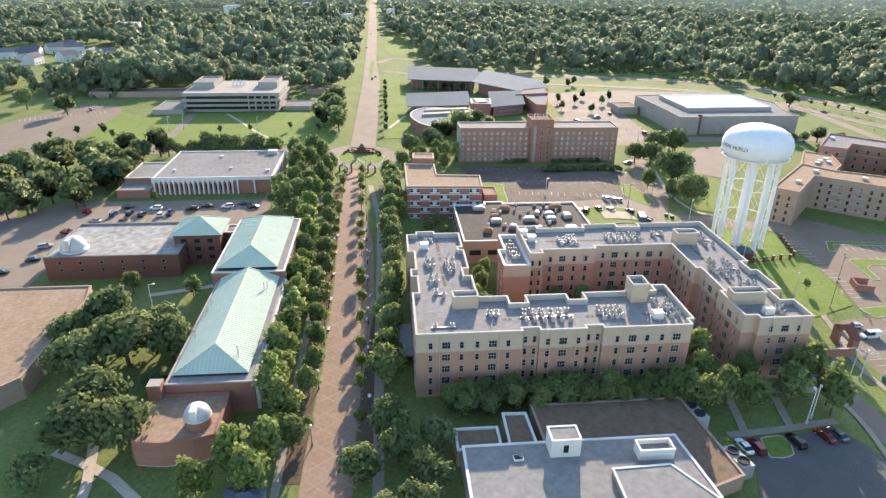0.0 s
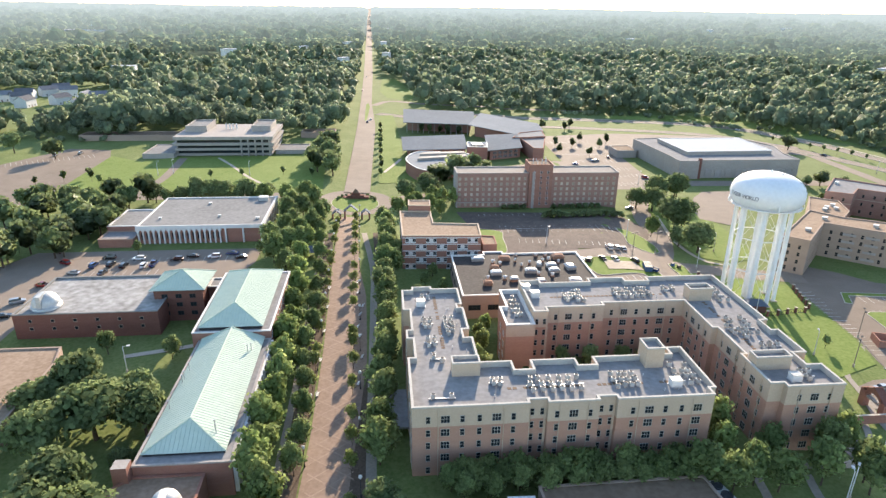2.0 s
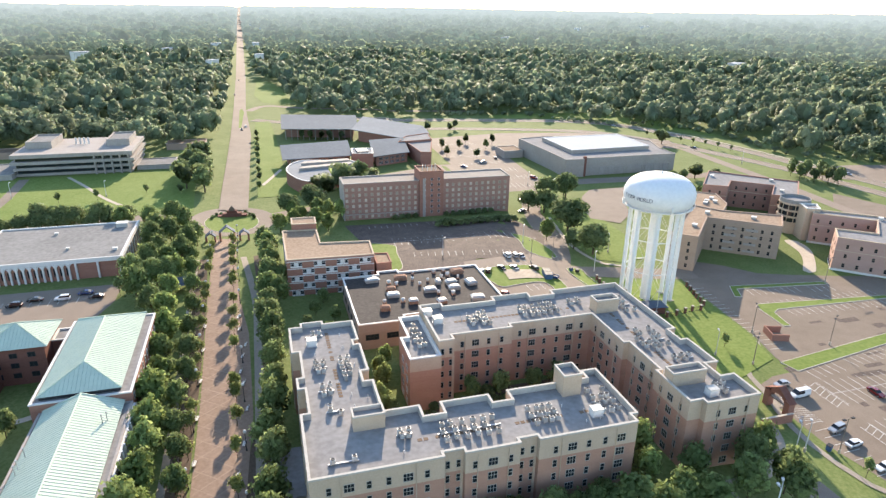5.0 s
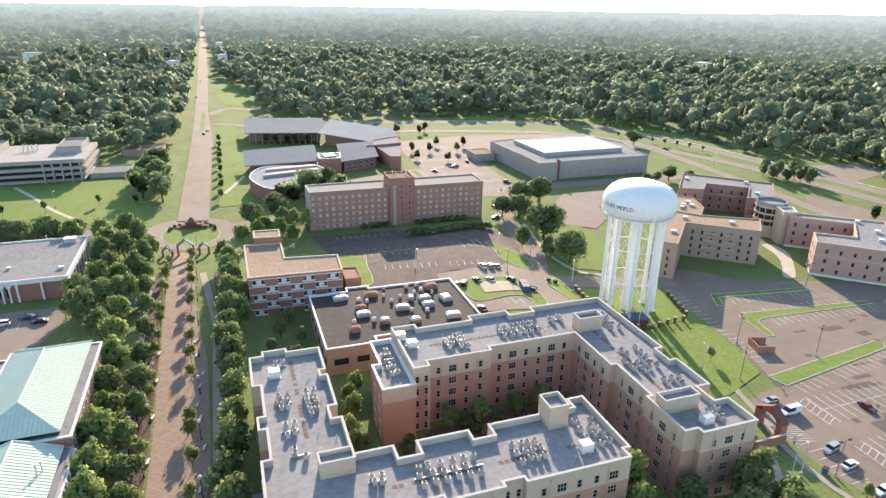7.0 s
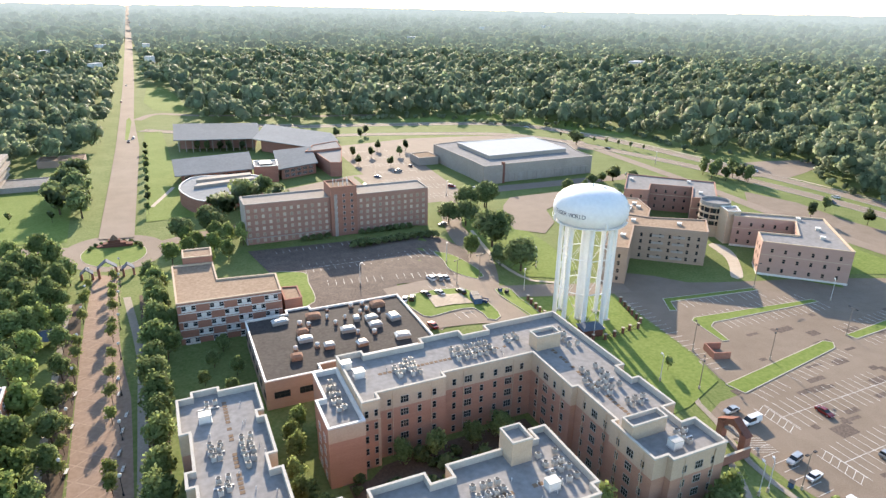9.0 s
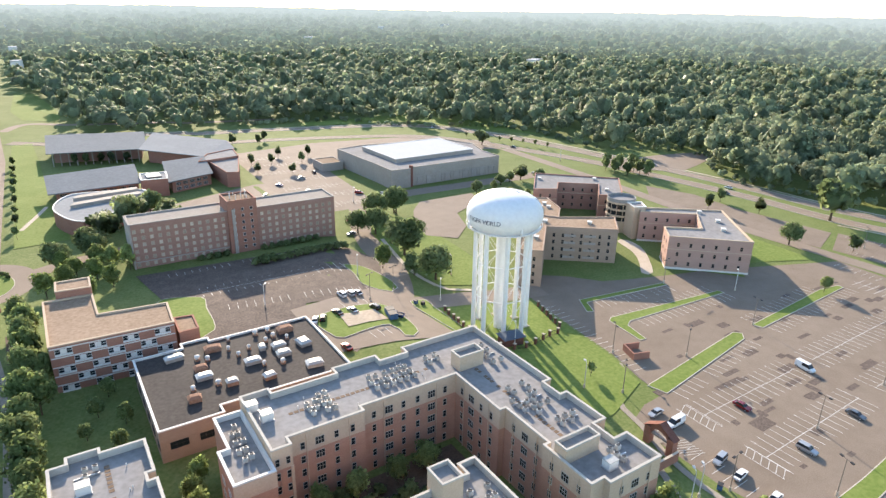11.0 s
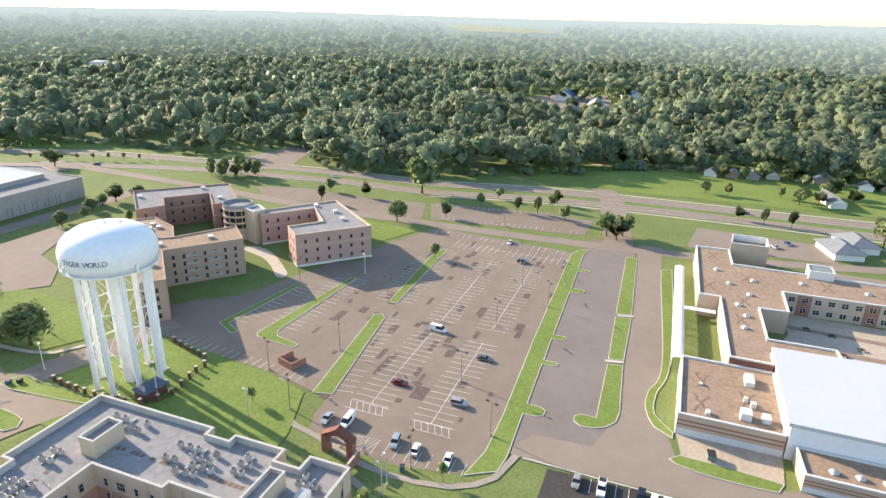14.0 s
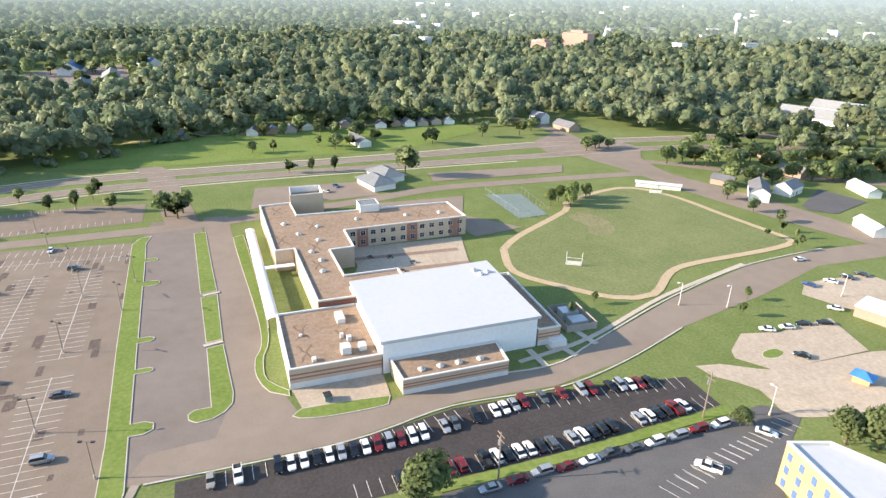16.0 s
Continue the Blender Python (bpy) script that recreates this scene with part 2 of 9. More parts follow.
    silver=surf("silver_metal", (0.44, 0.43, 0.41), (0.56, 0.55, 0.53), 0.3, 2, 0.55, 0.05, metal=0.45),
    zinc_pale=surf("pale_metal_roof", (0.250, 0.255, 0.255), (0.320, 0.325, 0.325), 0.06, 0.8, 0.65, 0.05),
    tail_lamp=shiny("tail_lamp_red", (0.25, 0.01, 0.01), 0.2),
    blue_roof2=surf("bright_blue_metal", (0.04, 0.16, 0.40), (0.06, 0.22, 0.50), 0.3, 2, 0.5, 0.05),
    paver_light=surf("pale_brick_paving", (0.270, 0.196, 0.146), (0.360, 0.268, 0.206), 0.1, 1.5, 0.9, 0.15),
    far_wood_haze=None,
    blind=surf("drawn_blinds", (0.36, 0.31, 0.24), (0.48, 0.42, 0.34), 0.4, 2, 0.5, 0.0, spread=0.35),
    slate_blue=surf("dark_blue_metal_roof", (0.075, 0.095, 0.130), (0.120, 0.145, 0.185), 0.2, 2, 0.8, 0.05),
    cap=surf("pale_cap_stone", (0.40, 0.37, 0.33), (0.50, 0.47, 0.42), 0.3, 2, 0.8, 0.05),
    asphalt_cool=surf("cool_grey_asphalt", (0.090, 0.088, 0.088), (0.135, 0.130, 0.126), 0.06, 3.0, 0.9, 0.15),
    # grey concrete, darkened so that it holds the tree shade on the promenade walks
    walk=surf("grey_footway_and_shade", (0.250, 0.215, 0.175), (0.350, 0.305, 0.250), 0.15, 2, 0.9, 0.15),
    yard=surf("beige_concrete", (0.360, 0.295, 0.220), (0.470, 0.390, 0.300), 0.1, 1, 0.9, 0.15, contrast=1.3),
    field=surf("worn_field_grass", (0.125, 0.155, 0.055), (0.205, 0.215, 0.095), 0.03, 0.9, 0.95, 0.4, contrast=1.2, dist=0.1),
    pale_field=surf("pale_crop_field", (0.28, 0.29, 0.19), (0.36, 0.37, 0.26), 0.004, 0.05, 0.95, 0.0),
    worn=surf("trodden_grass", (0.150, 0.165, 0.066), (0.265, 0.225, 0.135), 0.12, 1.0, 0.95, 0.3, contrast=1.4),
    mulch=surf("planting_bed_mulch", (0.085, 0.062, 0.045), (0.150, 0.112, 0.082), 0.3, 2, 0.95, 0.3),
    roof_stain=surf("water_stained_gravel", (0.150, 0.098, 0.066), (0.235, 0.165, 0.115), 0.4, 1.5, 0.95, 0.2),
    letter=surf("grey_lettering", (0.10, 0.11, 0.14), (0.15, 0.16, 0.19), 0.5, 4, 0.6, 0.0),
    siding=surf("white_siding", (0.62, 0.60, 0.56), (0.74, 0.72, 0.68), 0.3, 3, 0.8, 0.1, spread=0.15),
)


# ---- building tools ----
def smooth(a, b, v):
    t = np.clip((np.asarray(v, float) - a) / (b - a), 0, 1)
    return t * t * (3 - 2 * t)


def lie(x, y):
    """Height of the ground: the campus stands on a low rise west of the big car park."""
    e = smooth(80, 118, x)
    n = 0.75 * smooth(125, 195, y) * smooth(-60, -10, x)
    return 4.5 * (1 - np.maximum(e, n))


def G(x, y):
    return float(lie(x, y))


def mesh_of(name, verts, faces, mats=(), idx=None, smooth_shade=False):
    me = bpy.data.meshes.new(name)
    me.from_pydata(verts, [], faces)
    for m in mats:
        me.materials.append(m)
    if idx is not None:
        me.polygons.foreach_set("material_index", np.asarray(idx, np.int32))
    if smooth_shade:
        me.polygons.foreach_set("use_smooth", np.ones(len(me.polygons), bool))
    me.update()
    return me


def put(name, me, parent=None, m=None, label="", category="", group="", kind=""):
    ob = new(name, me)
    if parent is not None:
        ob.parent = parent
    if m is not None:
        ob.matrix_basis = m
    return tagged(ob, label, category, group, kind)


def thing(name, x, y, z, rz=0.0, label="", category="", group="", kind=""):
    return put(name, None, None, pose(x, y, z, 0, 0, rz), label, category, group, kind)


def inside(px, py, poly):
    c = np.zeros(len(px), bool)
    for k in range(len(poly)):
        (x0, y0), (x1, y1) = poly[k - 1], poly[k]
        cross = (y0 > py) != (y1 > py)
        c ^= cross & (px < (x1 - x0) * (py - y0) / (y1 - y0 + 1e-12) + x0)
    return c


class Geo:
    """Collects boxes, prisms and the like into one mesh with several materials."""

    def __init__(self):
        self.v, self.f, self.i, self.mats = [], [], [], []

    def mi(self, mat):
        if mat not in self.mats:
            self.mats.append(mat)
        return self.mats.index(mat)

    def raw(self, verts, faces, mat):
        o, k = len(self.v), self.mi(mat)
        self.v += [tuple(p) for p in verts]
        self.f += [tuple(o + a for a in f) for f in faces]
        self.i += [k] * len(faces)
        return self

    def box(self, x0, y0, z0, x1, y1, z1, mat, top=None):
        v = [(x0, y0, z0), (x1, y0, z0), (x1, y1, z0), (x0, y1, z0), (x0, y0, z1), (x1, y0, z1), (x1, y1, z1), (x0, y1, z1)]
        self.raw(v, [(0, 3, 2, 1), (0, 1, 5, 4), (1, 2, 6, 5), (2, 3, 7, 6), (3, 0, 4, 7)], mat)
        self.raw(v[4:], [(0, 1, 2, 3)], top or mat)
        return self

    def prism(self, poly, z0, z1, mat, top=None, bottom=False):
        n = len(poly)
        v = [(x, y, z0) for x, y in poly] + [(x, y, z1) for x, y in poly]
        self.raw(v, [(k, (k + 1) % n, n + (k + 1) % n, n + k) for k in range(n)], mat)
        if top is not False:
            self.raw(v[n:], [tuple(range(n))], top or mat)
        if bottom:
            self.raw(v[:n], [tuple(reversed(range(n)))], mat)
        return self

    def tube(self, a, b, r0, r1, mat, seg=8, caps=True):
        a, b = Vector(a), Vector(b)
        q = (b - a).to_track_quat('Z', 'Y')
        v = []
        for p, r in ((a, r0), (b, r1)):
            v += [p + q @ Vector((r * math.cos(2 * math.pi * k / seg), r * math.sin(2 * math.pi * k / seg), 0)) for k in range(seg)]
        f = [(k, (k + 1) % seg, seg + (k + 1) % seg, seg + k) for k in range(seg)]
        if caps:
            f += [tuple(range(seg, 2 * seg)), tuple(reversed(range(seg)))]
        return self.raw(v, f, mat)

    def lathe(self, prof, mat, seg=24, at=(0, 0)):
        v, f = [], []
        for r, z in prof:
            v += [(at[0] + r * math.cos(2 * math.pi * k / seg), at[1] + r * math.sin(2 * math.pi * k / seg), z) for k in range(seg)]
        for j in range(len(prof) - 1):
            f += [(j * seg + k, j * seg + (k + 1) % seg, (j + 1) * seg + (k + 1) % seg, (j + 1) * seg + k) for k in range(seg)]
        return self.raw(v, f, mat)

    def mesh(self, name, smooth_shade=False):
        return mesh_of(name, self.v, self.f, self.mats, self.i, smooth_shade)

    def part(self, name, parent=None, label="", m=None, smooth_shade=False, **tags):
        return put(name, self.mesh(name, smooth_shade), parent, m, label, **tags)


def inset(poly, d):
    """A counter-clockwise outline moved inwards by d."""
    out, n = [], len(poly)
    for k in range(n):
        p, c, q = Vector(poly[k - 1]), Vector(poly[k]), Vector(poly[(k + 1) % n])
        a, b = (c - p).normalized(), (q - c).normalized()
        na, nb = Vector((-a.y, a.x)), Vector((-b.y, b.x))
        s = na + nb
        s = s * (d / max(0.35, s.dot(na))) if s.length > 1e-4 else na * d
        out.append((c.x + s.x, c.y + s.y))
    return out


def area2(poly):
    return sum(poly[k - 1][0] * poly[k][1] - poly[k][0] * poly[k - 1][1] for k in range(len(poly)))


def ccw(poly):
    return list(poly) if area2(poly) > 0 else list(reversed(poly))


def triangles(poly, extra=()):
    """The outline cut into triangles, with further points inside it."""
    poly = ccw(poly)
    n = len(poly)
    pts = [Vector(p) for p in poly] + [Vector(p) for p in extra]
    v, _, f, *_ = delaunay_2d_cdt(pts, [(k, (k + 1) % n) for k in range(n)], [list(range(n))], 1, 1e-4)
    return [(p.x, p.y) for p in v], [list(t) for t in f]


LAYER = [0]


def layer(dz):
    """No two ground sheets in one plane: each lies a few millimetres over the one before."""
    LAYER[0] += 1
    return dz + 0.0015 * LAYER[0]


def drape(name, poly, mat, dz, label="", kind="structure", parent=None, step=6.0, **tags):
    """A sheet over the ground with that outline, dz above it."""
    dz = layer(dz) if kind == "structure" else dz
    xs, ys = [p[0] for p in poly], [p[1] for p in poly]
    extra = []
    hs = [G(x, y) for x in np.linspace(min(xs), max(xs), 6) for y in np.linspace(min(ys), max(ys), 6)]
    if max(hs) - min(hs) > 0.01:
        X, Y = np.meshgrid(np.arange(min(xs) + 0.7, max(xs), step), np.arange(min(ys) + 0.7, max(ys), step))
        keep = inside(X.ravel(), Y.ravel(), poly)
        extra = list(zip(X.ravel()[keep].tolist(), Y.ravel()[keep].tolist()))
        line = []
        for k, p in enumerate(poly):
            o = poly[k - 1]
            m = max(1, int(math.hypot(p[0] - o[0], p[1] - o[1]) / step))
            line += [(o[0] + (p[0] - o[0]) * j / m, o[1] + (p[1] - o[1]) * j / m) for j in range(m)]
        poly = line
    v, f = triangles(poly, extra)
    return put(name, mesh_of(name, [(x, y, G(x, y) + dz) for x, y in v], f, [mat]), parent, None, label, kind=kind, **tags)


def fine(pts, step=5.0, closed=False):
    """Points along a smooth curve through pts."""
    n, out = len(pts), []
    rng = range(n if closed else n - 1)
    for k in rng:
        p0, p1, p2, p3 = [Vector(pts[j % n] if closed else pts[min(max(j, 0), n - 1)]) for j in (k - 1, k, k + 1, k + 2)]
        m = max(1, int((p2 - p1).length / step))
        for s in range(m):
            t = s / m
            c = 0.5 * (2 * p1 + (p2 - p0) * t + (2 * p0 - 5 * p1 + 4 * p2 - p3) * t * t + (3 * p1 - p0 - 3 * p2 + p3) * t ** 3)
            out.append((c.x, c.y))
    if not closed:
        out.append(tuple(pts[-1]))
    return out


def strip(name, pts, width, mat, dz, label="", parent=None, side=0.0, thick=0.0, curve=True, kind="structure", step=5.0, **tags):
    """A band of that width along a line over the ground; thick gives it edges."""
    line = fine(pts, step) if curve else list(pts)
    dz = layer(dz)
    v, f = [], []
    for k, (x, y) in enumerate(line):
        a, b = Vector(line[max(0, k - 1)]), Vector(line[min(len(line) - 1, k + 1)])
        d = (b - a).normalized()
        nrm = Vector((-d.y, d.x))
        for s in (side - width / 2, side + width / 2):
            px, py = x + nrm.x * s, y + nrm.y * s
            v.append((px, py, G(px, py) + dz))
        if thick:
            for s in (side - width / 2, side + width / 2):
                px, py = x + nrm.x * s, y + nrm.y * s
                v.append((px, py, G(px, py) + dz - thick))
    w = 4 if thick else 2
    for k in range(len(line) - 1):
        o, p = k * w, (k + 1) * w
        f.append((o + 1, o, p, p + 1))
        if thick:
            f += [(o, o + 2, p + 2, p), (o + 3, o + 1, p + 1, p + 3)]
    return put(name, mesh_of(name, v, f, [mat]), parent, None, label, kind=kind, **tags)


def island(poly, label="kerbed grass island between the parking bays", round_=True, mat="lawn", h=0.20):
    """A kerbed bed: a concrete kerb ring and a slightly domed grass top."""
    poly = ccw(poly)
    top = thing("traffic_island", 0, 0, 0, label=label, category="traffic island", kind="structure")
    inner = inset(poly, 0.22)
    n = len(poly)
    v = [(x, y, G(x, y) - 0.05) for x, y in poly] + [(x, y, G(x, y) + h) for x, y in poly] + [(x, y, G(x, y) + h) for x, y in inner]
    f = []
    for k in range(n):
        j = (k + 1) % n
        f += [(k, j, n + j, n + k), (n + k, n + j, 2 * n + j, 2 * n + k)]
    put("kerb", mesh_of("kerb", v, f, [M["kerb"]]), top)
    drape("grass_top", inner, M[mat], h - 0.02, "", "", top)
    return top


# far woodland: plain backdrop past a kilometre, painted haze glowing paler towards the horizon
fw = leafy("distant_woodland_painted_haze", (0.176, 0.228, 0.126), (0.280, 0.332, 0.200), 0.16, 0.0, 0.06, 0.0, 0.3)
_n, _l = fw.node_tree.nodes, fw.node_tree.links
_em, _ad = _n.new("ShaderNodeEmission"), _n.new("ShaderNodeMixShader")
# pale emission, mixed in by distance, imitates haze in the air
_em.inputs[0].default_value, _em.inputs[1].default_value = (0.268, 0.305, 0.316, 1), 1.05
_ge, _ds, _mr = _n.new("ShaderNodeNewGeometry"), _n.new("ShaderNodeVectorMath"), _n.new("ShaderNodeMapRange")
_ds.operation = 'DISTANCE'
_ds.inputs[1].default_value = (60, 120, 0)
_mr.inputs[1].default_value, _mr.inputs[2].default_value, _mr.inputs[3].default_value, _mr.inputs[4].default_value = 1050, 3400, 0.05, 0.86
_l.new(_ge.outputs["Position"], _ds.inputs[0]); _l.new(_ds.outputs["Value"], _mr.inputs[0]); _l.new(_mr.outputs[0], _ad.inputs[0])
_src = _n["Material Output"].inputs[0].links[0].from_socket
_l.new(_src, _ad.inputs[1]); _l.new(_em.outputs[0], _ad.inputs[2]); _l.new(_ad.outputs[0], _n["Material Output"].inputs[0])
M["far_wood_haze"] = fw
for _k in ("zinc", "zinc_pale", "membrane_pale", "roof_white", "copper", "membrane"):
    M[_k].node_tree.nodes["Principled BSDF"].inputs["Specular IOR Level"].default_value = 0.02
    M[_k].node_tree.nodes["Principled BSDF"].inputs["Roughness"].default_value = 0.95

# ---- ground ----
def axis(lo, hi, far_lo, far_hi, step):
    near = np.arange(lo, hi + 0.1, step)
    out_hi, out_lo = [hi], [lo]
    while out_hi[-1] < far_hi:
        out_hi.append(out_hi[-1] + max(step, 0.12 * (out_hi[-1] - hi) + step))
    while out_lo[-1] > far_lo:
        out_lo.append(out_lo[-1] - max(step, 0.12 * (lo - out_lo[-1]) + step))
    return np.concatenate([np.array(out_lo[:0:-1]), near, np.array(out_hi[1:])])


gx, gy = axis(-140, 180, -4950, 4950, 5.0), axis(-60, 330, -4950, 4950, 5.0)
XX, YY = np.meshgrid(gx, gy)
ZZ = lie(XX, YY)
gv = np.stack([XX, YY, ZZ], -1).reshape(-1, 3)
w = len(gx)
ids = np.arange(len(gv)).reshape(len(gy), w)
gf = np.stack([ids[:-1, :-1], ids[:-1, 1:], ids[1:, 1:], ids[1:, :-1]], -1).reshape(-1, 4)
ground = put("ground", mesh_of("ground", gv.tolist(), gf.tolist(), [M["grass"]]), label="sunlit grass and scrub covering the level ground", category="ground", kind="structure")

# big car park and drives (one level, 4 cm over the grass)
LOT = [(143, 92), (139, 54), (135.5, 41), (134.9, 33), (127, 32.5), (121, 30), (118, 24), (117.5, 5), (120, -8), (129, -13.2), (152, -14.5), (217, -12), (268, -9),
       (275, 58), (262, 63), (240, 72), (224, 79), (205, 84), (186, 90), (176, 94), (168, 104), (158, 112), (146, 108)]
drape("car_park", LOT, M["asphalt"], 0.04, "worn brown asphalt car park with faded white bays", category="car park")
drape("grey_lane", [(131, -15.5), (190, -13), (230, -11.4), (275, -10), (290, -12), (290, -30), (273, -32), (215, -34), (183, -35.4), (150, -36.6), (141, -34), (140, -20)], M["asphalt_grey"], 0.05, "greyer asphalt drive lane between grass strips", category="road")
drape("school_drive", [(131, -14), (140, -16), (143, -30), (152, -36), (183, -36.8), (216, -34.8), (275, -32.5), (290, -32), (290, -42), (264, -43), (190, -48.5), (169.6, -46), (160, -46.3), (154, -50), (143, -53), (142, -75), (146, -89.5), (143, -118.8), (150.4, -137.5), (166.7, -176.8), (180, -221), (184, -263), (182, -300),
      (170, -300), (171, -280), (172, -247), (160, -210), (150, -168), (139.6, -139), (135, -116), (136.5, -90), (131, -61)], M["asphalt2"], 0.045, "pale brown asphalt drive round the school", category="road")
drape("fresh_car_park", [(112.3, -26), (129.5, -26), (130, -61), (134.5, -88), (133, -116), (128, -151), (115.3, -151), (112.3, -104)], M["asphalt_dark"], 0.05, "dark fresh asphalt car park full of cars", category="car park")
drape("old_car_park", [(60, -75.5), (108.8, -75.5), (109, -104), (110, -140), (112, -160), (105.6, -167), (95, -150), (60, -110)], M["asphalt_cool"], 0.05, "grey asphalt car park beside a grass strip", category="car park")
# promenade and campus ways
drape("promenade", [(-23.5, -140), (-13.5, -140), (-13, -11), (-12.2, 4), (-11.2, 20), (-9.9, 45), (-10.4, 68), (-10.9, 86), (-13.4, 107), (-15, 130), (-16.5, 176), (-24.4, 176), (-23.8, 114), (-22, 54), (-21.8, 14), (-22.8, -17)], M["pavers"], 0.06, "broad brick-paved promenade with a diagonal pattern", category="promenade")
# soil strip on the east; both also carry the shade under the trees as colour
strip("east_bed", [(-10.4, -24), (-10.2, 0), (-9.6, 22), (-5.6, 50), (-5.2, 80), (-6, 118), (-7, 150)], 4.6, M["mulch"], 0.045, "dark planting bed with tree shade in its colour under the street trees", category="planting bed")
strip("west_bed", [(-25, -24), (-24.6, 20), (-24.8, 60), (-26, 110), (-28, 150)], 4.2, M["mulch"], 0.045, "dark ground strip with tree shade in its colour beside the promenade", category="planting bed")
strip("east_walk", [(-8.4, -120), (-8.3, 0), (-8.4, 22), (-8.4, 78), (-8.8, 107), (-12, 140), (-13, 150)], 2.2, M["walk"], 0.05, "concrete footway beside the tree row", category="footway")
strip("west_walk", [(-27, -120), (-27.3, 0), (-27.6, 53), (-29, 120), (-29.4, 150)], 1.6, M["walk"], 0.05, "concrete footway under the trees", category="footway")
ROAD = [(267, -24.8, -11), (330, -24.4, -10.4), (413, -24.2, -9.6), (540, -25.0, -14), (821, -28, -15.6), (1150, -33, -19.4), (1536, -39, -24), (1900, -44, -28.5), (2300, -49.6, -33.4), (2758, -56, -39), (3300, -63, -46), (4000, -72, -55), (4680, -80, -62)]
road_v = [(x, y, G(x, y) + 0.36 + 74 * max(0.0, (math.hypot(x, y + 70) - 1700) / 3000) ** 1.25 * 0.97) for y, x0, x1 in [(218, -25, -11.5)] + ROAD for x in (x0, x1)]
put("north_road", mesh_of("north_road", road_v, [(2 * k, 2 * k + 1, 2 * k + 3, 2 * k + 2) for k in range(len(ROAD))], [M["asphalt2"]]), label="long straight road running to the horizon", category="road", kind="structure")
for side in (-0.25, 0.25):
    put("road_line", mesh_of("road_line", [((x0 + x1) / 2 + side + o, y, G(-18, y) + 0.375) for y, x0, x1 in ROAD[:6] for o in (-0.09, 0.09)], [(2 * k, 2 * k + 1, 2 * k + 3, 2 * k + 2) for k in range(5)], [M["paint"]]), label="faded centre line of the long road", category="road marking", kind="structure")
strip("roundabout_arm", [(0, 206), (14, 212), (28, 214), (60, 232)], 8, M["asphalt2"], 0.07, "short drive from the roundabout to the car park", category="road")
strip("cross_street", [(-260, 196), (-150, 204), (-60, 206), (-30, 205)], 9, M["asphalt2"], 0.06, "street joining the roundabout", category="road")
ring = [(-18 + 18.5 * math.cos(a), 201.5 + 21.5 * math.sin(a)) for a in np.linspace(0, 2 * math.pi, 40, endpoint=False)]
drape("roundabout_road", ring, M["asphalt2"], 0.08, "asphalt ring of the roundabout", category="road")
island([(-18.5 + 11.7 * math.cos(a), 199.5 + 14.5 * math.sin(a)) for a in np.linspace(0, 2 * math.pi, 32, endpoint=False)], "round kerbed lawn in the roundabout")
strip("north_branch", [(-12, 530), (5, 560), (40, 540), (120, 515), (190, 500)], 8, M["asphalt2"], 0.1, "side road curving off the main road", category="road")
drape("west_car_park", [(-226, 275), (-205, 320), (-178, 315), (-172, 298), (-150, 262), (-168, 216), (-172, 173), (-240, 180)], M["asphalt"], 0.05, "open asphalt car park beyond the lawn", category="car park")
drape("hall_car_park", [(-135, 95), (-60, 92), (-52, 118), (-52, 132), (-135, 132), (-150, 100)], M["asphalt2"], 0.05, "asphalt car park behind the brick buildings", category="car park")
drape("west_street", [(-150, 60), (-112, 60), (-112, 95), (-135, 95), (-150, 132), (-170, 150), (-175, 60)], M["asphalt2"], 0.045, "street with parked cars", category="road")
# dark asphalt, its colour also holding the shade of the tall block
drape("dormitory_car_park", [(30, 183), (108, 176), (116, 150), (104, 128), (86, 122), (72, 124), (66, 104), (30, 108), (34, 150)], M["patch_worn_and_shade"], 0.14, "dark brown asphalt car park with shade of the tall brick block in its colour", category="car park")
strip("tower_drive", [(70, 92), (88, 104), (100, 112), (118, 110), (135, 104), (152, 100)], 10, M["asphalt2"], 0.055, "drive past the water tower", category="road")
strip("gym_drive", [(98, 110), (108, 128), (116, 150), (121, 176), (134, 212), (152, 232), (210, 232), (262, 230)], 11, M["asphalt2"], 0.07, "drive curving towards the gymnasium", category="road")
drape("north_car_park", [(60, 226), (150, 222), (156, 300), (176, 330), (250, 322), (290, 300), (300, 330), (255, 372), (180, 385), (115, 375), (112, 290), (60, 270)], M["asphalt2"], 0.05, "large asphalt car park before the glass-fronted complex", category="car park")
drape("east_car_park", [(286, 66), (311, 76), (320, 18), (316, -8), (292, -8)], M["asphalt"], 0.05, "asphalt car park beyond the service road", category="car park")
drape("verge_car_park", [(275, 114), (284, 70), (309, 78), (305, 122), (309, 152), (300, 178), (282, 160)], M["asphalt"], 0.05, "asphalt car park between the residence and the boulevard", category="car park")
strip("service_road", [(292, 300), (286, 200), (279, 130), (279, 63), (280, 9), (283, -40), (292, -95), (302, -140), (301.5, -185), (299.5, -231), (297, -258)], 8, M["asphalt2"], 0.06, "service road behind the car park", category="road")
NEAR_WAY = [(316, -410), (330, -366), (339, -340), (345, -304), (347.5, -266), (346.5, -235), (347, -204), (347.5, -160), (348.5, -100), (348, -38), (344, 24), (331, 84), (330.5, 135), (325, 186), (318, 235), (305, 280), (285, 335), (250, 378), (165, 408), (70, 430), (-8, 480)]
